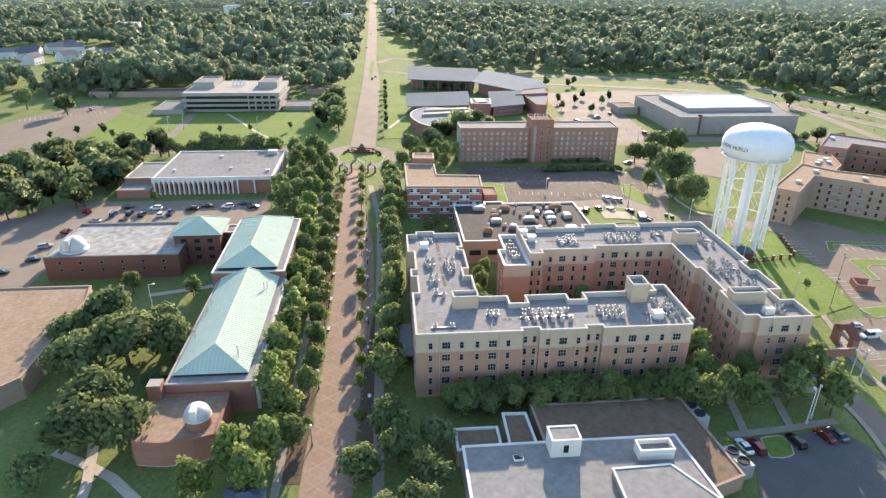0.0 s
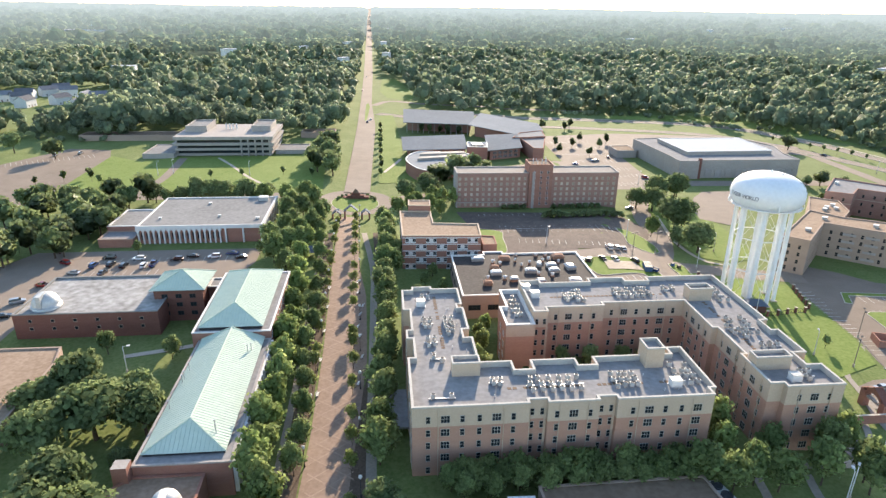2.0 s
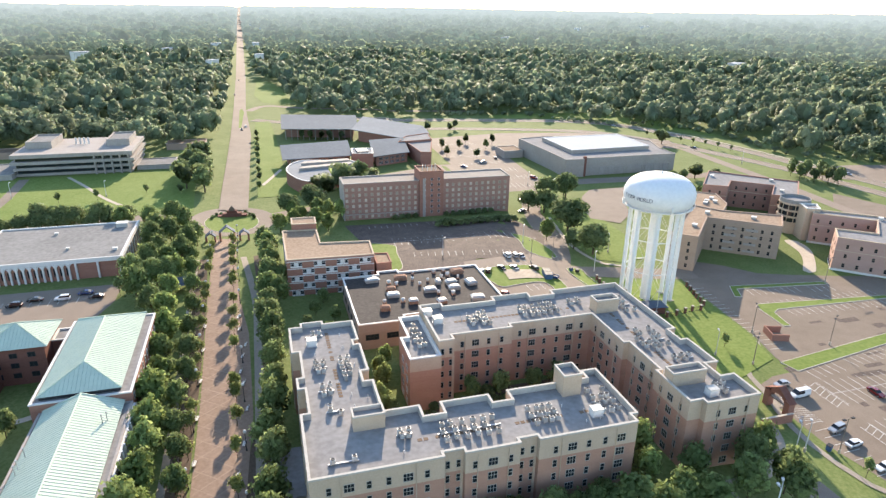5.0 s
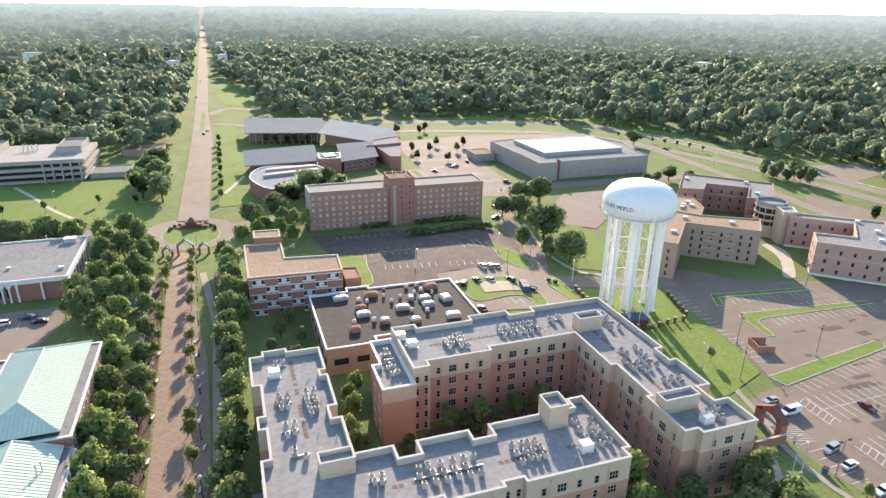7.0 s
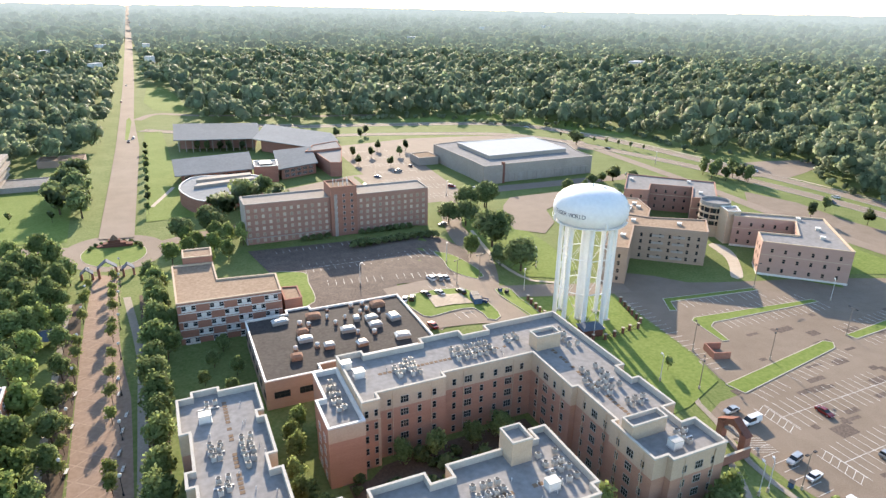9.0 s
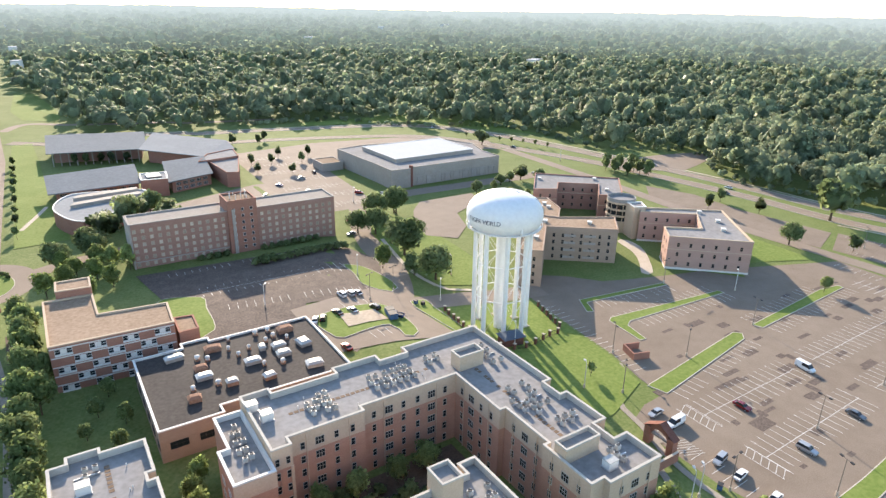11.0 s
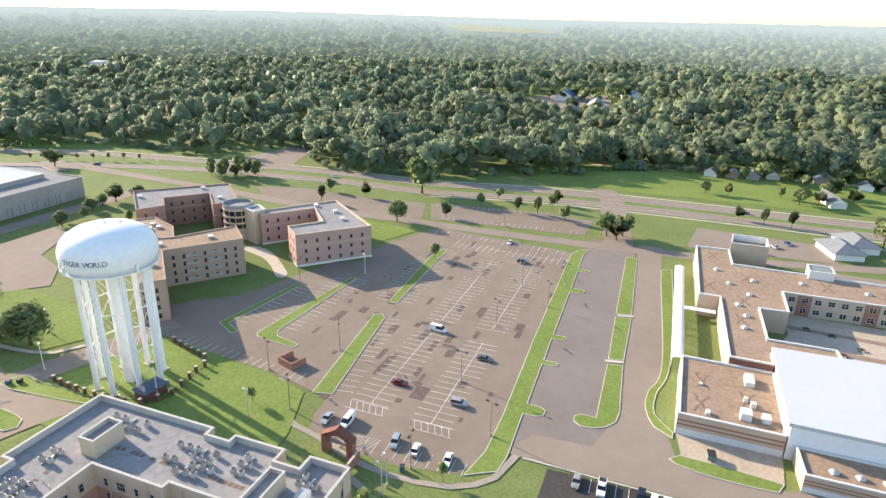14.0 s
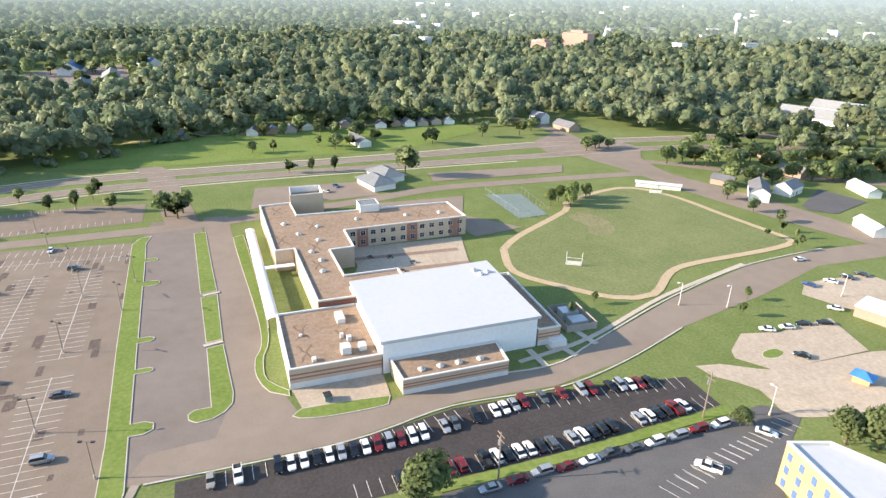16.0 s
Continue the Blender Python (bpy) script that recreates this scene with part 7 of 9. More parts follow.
for k in range(20):
    a = 6.28 * k / 20
    if math.sin(a) > -0.2:
        plant("shrub", -18 + 9.2 * math.cos(a), 205 + 8 * math.sin(a), 0.7, "shrubs on the roundabout")

for k in range(9):
    plant("young", -5.5 - 0.02 * k, 250 + 18 * k, 1.3, "young trees along the long road")
for k in range(12):
    plant("shrub", 70 + 3.4 * k, 169.5 + 0.2 * k, 1.5, "hedge before the tall residence")

for k8, (v8, f8, n8, m8) in AFAR.items():
    if n8:
        put("far_trees", tri_mesh("far_trees", np.concatenate(v8), np.concatenate(f8), M[k8], np.concatenate(m8)), label="single green trees far across the grounds", category="tree", kind="stuff")
put("far_trunks", FAR_TRUNKS.mesh("far_trunks"), label="trunks of the trees far across the grounds", category="tree", kind="stuff")
field_v = [(5 + r * math.sin(math.radians(a)), -70 + r * math.cos(math.radians(a))) for r, a in ((2640, 70.4), (2620, 74), (2640, 78.3), (2900, 77.2), (3080, 74.4), (3260, 71.4), (3260, 68.8), (2950, 69.4))]
put("backdrop", mesh_of("backdrop", [(x, y, float(hill(x, y)) + 17) for x, y in field_v], [tuple(reversed(range(8)))], [M["pale_field"]]), label="pale open field among distant woods", category="field", kind="structure")

# ---- cars ----
def loft(g, secs, mat, cap=True):
    """Sections (x, half width low, half width high, z low, z high) joined along x."""
    v, f = [], []
    for x, wl, wh, z0, z1 in secs:
        zm = z0 + (z1 - z0) * 0.55
        v += [(x, -wl * 0.94, z0), (x, -wl, zm), (x, -wh, z1), (x, wh, z1), (x, wl, zm), (x, wl * 0.94, z0)]
    for k in range(len(secs) - 1):
        o, p = 6 * k, 6 * k + 6
        f += [(o + j, p + j, p + (j + 1) % 6, o + (j + 1) % 6) for j in range(6)]
    if cap:
        f += [tuple(range(6)), tuple(reversed(range(6 * len(secs) - 6, 6 * len(secs))))]
    g.raw(v, [tuple(reversed(q)) for q in f], mat)
    return g


WHEEL = Geo().tube((0, -0.11, 0), (0, 0.11, 0), 0.33, 0.33, M["rubber"], 14).tube((0, -0.125, 0), (0, 0.125, 0), 0.19, 0.19, M["steel"], 10).mesh("wheel")
LAMP_R = Geo().box(-0.04, -0.18, -0.07, 0.04, 0.18, 0.07, M["tail_lamp"]).mesh("tail_light")
LAMP_F = Geo().box(-0.04, -0.18, -0.07, 0.04, 0.18, 0.07, M["white"]).mesh("headlight")
SHAPES = {  # length, bonnet height, roof height, half width, cabin (rear foot, rear top, front top, front foot)
    "sedan": (4.7, 0.92, 1.45, 0.90, (-1.75, -1.0, 0.35, 1.05)),
    "suv": (4.7, 1.08, 1.75, 0.94, (-2.2, -1.95, 0.45, 1.05)),
    "van": (5.6, 1.15, 2.15, 1.00, (-2.7, -2.6, 1.15, 1.9)),
    "pickup": (5.6, 1.10, 1.82, 0.97, (-0.55, -0.35, 0.85, 1.45)),
}
CAR_PARTS = {}
PAINT = {"white": (0.78, 0.78, 0.77), "silver": (0.42, 0.43, 0.44), "grey": (0.13, 0.14, 0.15), "black": (0.015, 0.016, 0.018), "red": (0.24, 0.018, 0.02), "blue": (0.03, 0.07, 0.20), "teal": (0.03, 0.16, 0.18), "beige": (0.42, 0.37, 0.30)}
CARPAINT = {k: shiny("car_paint_" + k, c, 0.25, 0.0 if k == "white" else 0.35, 0.0, 0.6) for k, c in PAINT.items()}


def car_parts(shape, colour):
    key = (shape, colour)
    if key in CAR_PARTS:
        return CAR_PARTS[key]
    L, hb, hr, w, (rf, rt, ft, ff) = SHAPES[shape]
    p = CARPAINT[colour]
    body = Geo()
    e = L / 2
    secs = [(-e, w * 0.80, w * 0.78, 0.42, hb * 0.86), (-e + 0.12, w * 0.95, w * 0.88, 0.28, hb * 0.97), (-e + 0.9, w, w * 0.93, 0.24, hb), (0.0, w, w * 0.94, 0.22, hb), (ff, w, w * 0.92, 0.24, hb * 0.98), (e - 0.35, w * 0.96, w * 0.84, 0.26, hb * 0.86), (e, w * 0.78, w * 0.70, 0.36, hb * 0.70)]
    loft(body, secs, p)
    if shape == "pickup":
        body.box(-e + 0.15, -w * 0.78, hb, rf - 0.1, -w * 0.92 + 0.0, hb + 0.18, p).box(-e + 0.15, w * 0.78, hb, rf - 0.1, w * 0.92, hb + 0.18, p)
        body.raw([(-e + 0.2, -w * 0.76, hb + 0.01), (rf - 0.1, -w * 0.76, hb + 0.01), (rf - 0.1, w * 0.76, hb + 0.01), (-e + 0.2, w * 0.76, hb + 0.01)], [(0, 1, 2, 3)], M["dark_metal"])
    cab = Geo()
    wb, wt = w * 0.90, w * 0.72
    v = [(rf, -wb, hb - 0.02), (ff, -wb, hb - 0.02), (ff, wb, hb - 0.02), (rf, wb, hb - 0.02), (rt, -wt, hr - 0.06), (ft, -wt, hr - 0.06), (ft, wt, hr - 0.06), (rt, wt, hr - 0.06)]
    cab.raw(v, [(0, 1, 5, 4), (1, 2, 6, 5), (2, 3, 7, 6), (3, 0, 4, 7)], M["glass"])
    roof = Geo()
    loft(roof, [(rt - 0.05, wt + 0.02, wt * 0.9, hr - 0.09, hr - 0.03), (rt + 0.25, wt + 0.03, wt * 0.92, hr - 0.09, hr), (ft - 0.2, wt + 0.03, wt * 0.92, hr - 0.09, hr), (ft + 0.05, wt + 0.02, wt * 0.9, hr - 0.09, hr - 0.04)], p)
    if shape == "van":
        for s in (-1, 1):
            roof.raw([(rf, s * (wb + 0.012), hb), (-0.6, s * (wb + 0.012), hb), (-0.6, s * (wt + 0.012), hr - 0.06), (rt, s * (wt + 0.012), hr - 0.06)], [(0, 1, 2, 3) if s < 0 else (3, 2, 1, 0)], p)
    CAR_PARTS[key] = (body.mesh("body"), cab.mesh("greenhouse_glazing"), roof.mesh("roof"))
    return CAR_PARTS[key]


def car(x, y, heading, shape="sedan", colour="white", group="parked cars", where="parked on the asphalt"):
    body, cab, roof = car_parts(shape, colour)
    L, hb, hr, w, _ = SHAPES[shape]
    dz = 0.05 if 117 < x < 275 and -14 < y < 92 else 0.11
    c = thing({"suv": "sport_utility_car", "van": "passenger_van", "pickup": "pickup_truck", "sedan": "car"}[shape], x, y, G(x, y) + dz, heading, f"{colour} {'passenger van' if shape == 'van' else 'pickup truck' if shape == 'pickup' else 'estate car' if shape == 'suv' else 'saloon car'} {where}", "car" if shape in ("sedan", "suv") else shape, group)
    put("body", body, c)
    put("greenhouse_glazing", cab, c)
    put("roof", roof, c)
    for sx in (-1, 1):
        for sy in (-1, 1):
            put("wheel", WHEEL, c, pose(sx * (L / 2 - 0.9), sy * (w - 0.1), 0.33))
    for sy in (-1, 1):
        put("tail_light", LAMP_R, c, pose(-L / 2 - 0.01, sy * w * 0.62, hb * 0.74))
        put("headlight", LAMP_F, c, pose(L / 2 - 0.02, sy * w * 0.5, hb * 0.6))
    return c


q7 = np.random.default_rng(33)
COLS = ["white"] * 8 + ["silver"] * 5 + ["grey"] * 4 + ["black"] * 6 + ["red"] * 3 + ["blue"] * 2
SHP = ["sedan"] * 6 + ["suv"] * 4 + ["pickup"]


def any_car(x, y, heading, **k):
    return car(x, y, heading + q7.uniform(-2, 2), SHP[int(q7.integers(len(SHP)))], COLS[int(q7.integers(len(COLS)))], **k)


for x, y, hd, sh, co in [(126, 28.2, 182, "sedan", "silver"), (126.9, 22.9, 182, "van", "white"), (124.1, 8.8, 190, "suv", "silver"), (123.5, 3.4, 8, "sedan", "white"), (123, -4.7, 188, "sedan", "white"),
                         (179.8, 20, 262, "van", "white"), (147.3, 18.4, 268, "sedan", "red"), (144.5, 0.3, 272, "suv", "silver"), (168.5, 1.0, 268, "sedan", "grey"), (247.9, 10, 270, "suv", "grey"), (268.1, 21.1, 180, "sedan", "white")]:
    car(x, y, hd, sh, co, "cars in the big car park", "in a marked bay of the car park")
FIRST = "beige pickup:white - black white white black white sedan:silver black white red silver red white white - silver grey - black - white white silver red - grey - red - silver red - black silver white red black".split()
for k, w8 in enumerate(FIRST):
    if w8 != "-":
        sh, _, co = w8.rpartition(":")
        y = -32.8 - 2.67 * (k + (k > 0)) - (2.67 if k > 1 else 0)
        car(127.2 + (y < -75) * min(4.0, -(y + 75) * 0.13) - (y < -118) * (-(y + 118) * 0.12), y, 180 + q7.uniform(-2, 2), (sh if sh in SHAPES else ["sedan", "suv"][int(q7.integers(2))]), co, "cars in the fresh car park", "nose-in on fresh asphalt")
for k in range(33):
    y = -56 - 2.67 * k - 8
    if q7.uniform() < 0.66:
        any_car(115.4 + (y < -104) * (-(y + 104) * 0.06), y, 0, group="cars in the fresh car park", where="in a bay by the grass strip")
for x, y in [(107, -85.3), (107.4, -91.5), (108, -97.5), (107.7, -103), (107.8, -108.7), (108.2, -114), (108.1, -119.8), (108.4, -125.8), (108.4, -132), (109, -138.2), (108.8, -144.2)]:
    any_car(x - 0.6, y, 91, group="cars along the grass strip", where="parked along the grass strip")
car(95.8, -129.6, 40, "pickup", "white", "cars in the old car park", "standing across the marked bays")
car(101.5, -151, 220, "sedan", "white", "cars in the old car park", "beside the yellow building")
for x, y, hd in [(140.3, -190.7, 60), (139.5, -197.6, 70), (139.6, -204.2, 70), (125.9, -188.8, 40), (160.1, -229.3, 30), (159.9, -239.1, 30), (144.1, -222.6, 50), (160.6, -247.9, 20), (160.8, -255.2, 20), (138, -211, 65)]:
    any_car(x, y, hd, group="cars at the garage", where="on the pale garage yard")
car(178, -244.6, 262, "sedan", "white", "", "driving along the school road")
for x, y, hd in [(-108.7, 116.8, 85), (-103, 117.5, 85), (-98, 116, 85), (-91, 115.6, 90), (-103, 110, 80), (-81, 121, 178), (-88, 117, 90), (-120, 120, 150), (-118, 100, 165), (-119, 78, 20), (-120, 88, 25), (-113, 110.5, 170), (-76, 124, 178), (-68, 123, 178), (-95, 122.5, 178), (-124, 69, 20), (-58, 122, 178), (-62, 126, 178), (-106, 124, 178)]:
    any_car(x, y, hd, group="cars behind the halls", where="parked behind the brick halls")
for x, y, hd, sh, co in [(84.4, 123.7, 95, "suv", "white"), (87.4, 123.4, 95, "suv", "silver"), (90.1, 123.4, 95, "sedan", "silver"), (77.7, 112.2, 100, "sedan", "black"), (82.4, 111.2, 100, "sedan", "silver"), (69.8, 110.8, 60, "sedan", "white"), (72.3, 110.6, 60, "suv", "black"), (89.9, 110.5, 100, "suv", "black"), (93.5, 103.2, 130, "pickup", "blue"), (71.1, 91, 95, "sedan", "red")]:
    car(x, y, hd, sh, co, "cars by the residence", "beside the kerbed lawn")
for x, y in [(-205, 190), (-198, 196), (-190, 188), (-184, 195), (-176, 190), (-196, 183), (-205, 300), (-192, 304), (88, 238), (95, 242), (110, 236), (128, 262), (118, 282), (134, 290), (150, 246), (160, 238), (104, 262), (146, 300), (158, 232), (126, 206), (118, 188), (245, 236), (262, 232)]:
    any_car(x, y, q7.uniform(0, 360) if x > 0 else 90, group="cars in the far car parks", where="in a far car park")
for x, y, hd in [(337.5, 150.2, 100), (324.8, 144, 280), (362.1, -79.1, 94), (311.5, -88.4, 30), (318.4, -94.3, 200), (301.2, -81.1, 60), (345, 210, 100), (290, 396, 130), (300, 300, 110), (-16.4, 431, 90), (-13.7, 445, 90), (-24, 786, 90), (-26, 640, 270), (331, -300, 60)]:
    any_car(x, y, hd, group="cars on the roads", where="on the road")

# ---- painted bays: thousands of short strokes joined ----
lines = Geo()


def stroke(x0, y0, x1, y1, w=0.15, mat=None, dz=0.17):
    if 117 < x0 < 275 and -14 < y0 < 92:
        dz = 0.07
    d = Vector((x1 - x0, y1 - y0)).normalized()
    n = Vector((-d.y, d.x)) * w / 2
    m = max(1, int(math.hypot(x1 - x0, y1 - y0) / 8)) if x0 < 125 else 1
    for j in range(m):
        ax, ay, bx, by = x0 + (x1 - x0) * j / m, y0 + (y1 - y0) * j / m, x0 + (x1 - x0) * (j + 1) / m, y0 + (y1 - y0) * (j + 1) / m
        lines.raw([(px + s * n.x, py + s * n.y, G(px, py) + dz) for px, py, s in ((ax, ay, -1), (bx, by, -1), (bx, by, 1), (ax, ay, 1))], [(0, 1, 2, 3)], mat or M["paint"])


def bays(x0, y0, x1, y1, depth, pitch=2.7, both=False, spine=False):
    """Bay strokes square to the line, on its left (and right)."""
    d = Vector((x1 - x0, y1 - y0))
    L = d.length
    d.normalize()
    n = Vector((-d.y, d.x))
    for k in range(int(L / pitch) + 1):
        px, py = x0 + d.x * k * pitch, y0 + d.y * k * pitch
        if q7.uniform() < 0.04:
            continue
        lo = -depth * q7.uniform(0.9, 1.0) if both else 0
        stroke(px + n.x * lo, py + n.y * lo, px + n.x * depth * q7.uniform(0.9, 1.0), py + n.y * depth)
    if spine:
        stroke(x0, y0, x1, y1, 0.16)


bays(136.4, 21.5, 177.5, 21.6, 5.4, both=True, spine=True)
bays(134.2, 4.0, 178, 4.6, 5.4, both=True, spine=True)
bays(187, 21.6, 246, 22, 5.4, both=True, spine=True)
bays(187, 4.6, 246, 5, 5.4, both=True, spine=True)
bays(139, 33.2, 180, 39, 4.8, both=False) if False else None
bays(181, 38.8, 138, 32.6, 4.6)
bays(249, 42.6, 195, 40.2, 4.6)
bays(158, 67.6, 205, 66.6, 4.8)
bays(206, 63.2, 161, 65.8, 4.8)
bays(193, 78.2, 160, 83.0, 4.8)
bays(194, 44.4, 238, 47.4, 4.6)
bays(137.4, 45, 142.4, 90, -4.6)
bays(119.4, -9, 118.4, 28, -5.0)
bays(268, -6, 272, 56, 5.0)
bays(256, -6, 258, 44, 5.0, both=True, spine=True)
for cx, cy in ((134.5, 21.5), (133, 3.0)):
    for k in range(6):
        stroke(cx - 1.9, cy - 5 + 1.8 * k, cx + 1.2, cy - 3.6 + 1.8 * k, 0.14)
    stroke(cx - 2, cy - 5.4, cx - 2, cy + 5.4); stroke(cx + 1.4, cy - 5.4, cx + 1.4, cy + 5.4)
for k in range(7):
    stroke(119, 14.4 + 0.9 * k, 124, 12.4 + 0.9 * k, 0.14)
bays(129.6, -33, 130, -62, -5.0, 2.67); bays(130.3, -64, 134, -90, -5.0, 2.67); bays(133.6, -92, 128.6, -150, -5.0, 2.67)
bays(112.8, -60, 112.8, -104, 5.2, 2.67); bays(112.9, -106, 115, -150, 5.2, 2.67)
bays(97, -122, 106, -160, -5.5, 2.7); bays(90, -118, 100, -156, 5.5, 2.7)
bays(-112, 119.5, -56, 119.5, 4.8); bays(-112, 112.6, -84, 112.6, -4.8)
bays(50, 132, 96, 124, 4.8); bays(46, 152, 104, 150, 4.8, both=True, spine=True); bays(40, 174, 106, 172, 4.8)
bays(70, 95.6, 88, 97, -4.6); bays(71, 114, 90, 115, 4.8)
for yy in (236, 254, 272, 292, 312, 332, 352):
    bays(118 if yy > 250 else 84, yy, 150, yy - 3, 4.8, both=True, spine=True)
bays(288, 62, 312, 70, -4.6); bays(312, 72, 320, 20, -4.6); bays(288, 58, 293, -4, 4.6)
bays(-222, 276, -180, 300, 4.8, both=True); bays(-214, 190, -178, 190, 4.8, both=True)
for k in range(9):
    stroke(-18.2 - 0.02 * k, 240 + 24 * k, -18.6 - 0.02 * k, 258 + 24 * k, 0.5, M["paint_yellow"] if False else M["paint"])
for y0 in range(236, 560, 12):
    stroke(-22.3, y0, -22.4, y0 + 5, 0.16); stroke(-14.6, y0, -14.7, y0 + 5, 0.16)
for line in (NEAR_WAY, FAR_WAY):
    pts = fine(line, 6)
    for k in range(0, len(pts) - 1, 3):
        stroke(*pts[k], *pts[k + 1], 0.16)
stroke(104, -26, 96, -22, 0.5, M["paint_yellow"])
put("bay_markings", lines.mesh("bay_markings"), label="faded white painted parking bay lines", category="road marking", kind="stuff")

# asphalt repairs, darker patches cut square
rep = Geo()
for k in range(60):
    cx, cy = q7.uniform(130, 262), q7.uniform(-8, 58)
    if not inside(np.array([cx]), np.array([cy]), LOT)[0]:
        continue
    w2, h2 = q7.uniform(0.8, 3.4), q7.uniform(0.5, 1.4)
    rep.box(cx - w2, cy - h2, 0.0, cx + w2, cy + h2, 0.052 + 0.0002 * k, M["patch_worn_and_shade"])
for cx, cy, w2, h2 in ((145.6, 11.8, 3.0, 2.0), (149.6, 14.2, 0.7, 1.4), (155, 16.4, 2.4, 0.8), (160, 30, 3.2, 0.8), (168, 12, 2.2, 0.9), (172, 13.5, 0.9, 2.0), (153, 27, 4.0, 0.8), (188, -4, 3, 0.9), (182, 8, 2.4, 0.8)):
    rep.box(cx - w2, cy - h2, 0.0, cx + w2, cy + h2, 0.065, M["patch_worn_and_shade"])
put("asphalt_patches", rep.mesh("asphalt_patches"), label="dark square asphalt repairs in the car park", category="road marking", kind="stuff")

# ---- lamps ----
def car_park_lamp(x, y, h=9.5, pale=False):
    l = thing("car_park_lamp", x, y, G(x, y), q7.uniform(0, 90), "tall slim car park lamp with two heads" if not pale else "white lamp post with a flat head", "lamp post", "lamps in the car park")
    m = M["white"] if pale else M["pole"]
    Geo().tube((0, 0, -0.3), (0, 0, h), 0.13, 0.09, m, 8).part("post", l)
    Geo().tube((0, 0, -0.3), (0, 0, 1.1), 0.3, 0.3, M["concrete"], 10).part("base", l)
    for s in (-1, 1) if not pale else (1,):
        Geo().box(min(0, s * 1.0), -0.05, h - 0.15, max(0, s * 1.0), 0.05, h - 0.05, m).part("arm", l)
        hd = Geo().box(s * 1.3 - 0.4, -0.25, h - 0.2, s * 1.3 + 0.4, 0.25, h + 0.02, M["dark_metal"] if not pale else M["white"]).part("lamp_head", l)


for x, y in [(157, 42.5), (139.8, 55.2), (126.2, 39.1), (155, 3.5), (192.2, 43.7), (194.9, 81), (224.5, 4.2), (135.6, -10.8), (231.3, -10.4), (190.1, 4), (246, 10.5), (211, -8.3), (117.7, 2), (262, 20), (290, 30), (300, 60), (92, 118), (104, 124)]:
    car_park_lamp(x, y)
for x, y in [(109.8, 4), (117.3, 73.1), (119.2, 46.2), (211.5, 62.8), (115.3, 111), (84.8, -13.3), (106.7, 3.7), (-71, 43.7), (-78, 245.8), (-127.7, 248), (-120.5, 251.6), (162, -176), (156, -190), (150.4, -233), (107.6, -158.4), (131, 128), (98, 140), (60, 128), (140, 232), (300, 250)]:
    car_park_lamp(x, y, 8.0, True)


def promenade_lamp(x, y):
    l = thing("promenade_lamp", x, y, G(x, y), 0, "black promenade lamp post with a white globe", "lamp post", "lamps along the promenade")
    Geo().tube((0, 0, 0), (0, 0, 0.7), 0.22, 0.14, M["dark_metal"], 10).part("base", l)
    Geo().tube((0, 0, 0.6), (0, 0, 4.6), 0.08, 0.06, M["dark_metal"], 8).part("post", l)
    Geo().lathe([(0.01, 4.55), (0.28, 4.65), (0.4, 4.95), (0.3, 5.25), (0.01, 5.4)], M["white"], 14).part("globe", l, smooth_shade=True)


for k in range(11):
    y = -14 + 18.5 * k
    promenade_lamp(-21.9 - 0.018 * y, y)
    promenade_lamp(-10.6 - 0.03 * y, y + 9)

# ---- promenade furniture ----
BENCH = Geo()
for k in range(4):
    BENCH.box(-0.9, -0.28 + 0.15 * k, 0.42, 0.9, -0.16 + 0.15 * k, 0.47, M["white"])
BACK = Geo()
for k in range(3):
    BACK.box(-0.9, 0.30, 0.55 + 0.15 * k, 0.9, 0.34, 0.66 + 0.15 * k, M["white"])
SIDE = Geo().box(-0.04, -0.3, 0, 0.04, -0.22, 0.45, M["dark_metal"]).box(-0.04, 0.26, 0, 0.04, 0.34, 1.0, M["dark_metal"]).box(-0.04, -0.3, 0.36, 0.04, 0.34, 0.42, M["dark_metal"])
b_seat, b_back, b_side = BENCH.mesh("seat"), BACK.mesh("backrest"), SIDE.mesh("side_frame")
for x, y in [(-12.5, 72), (-12.1, 58.3), (-12.9, 64), (-13.6, 88), (-12.5, 21.6), (-13, 24), (-14, 96), (-11.8, 78), (-11.2, 47), (-11.8, 34), (-21.6, 30), (-22.2, 46), (-22.5, 62), (-22.8, 78), (-23.2, 92)]:
    b = thing("bench", x, y, G(x, y) + 0.06, -100 if x > -16 else 80, "white slatted bench facing the brick promenade", "bench", "benches along the promenade")
    put("seat", b_seat, b)
    put("backrest", b_back, b)
    for s in (-0.7, 0.7):
        put("side_frame", b_side, b, pose(s, 0, 0))
# diagonal bands in the paving
bands = Geo()
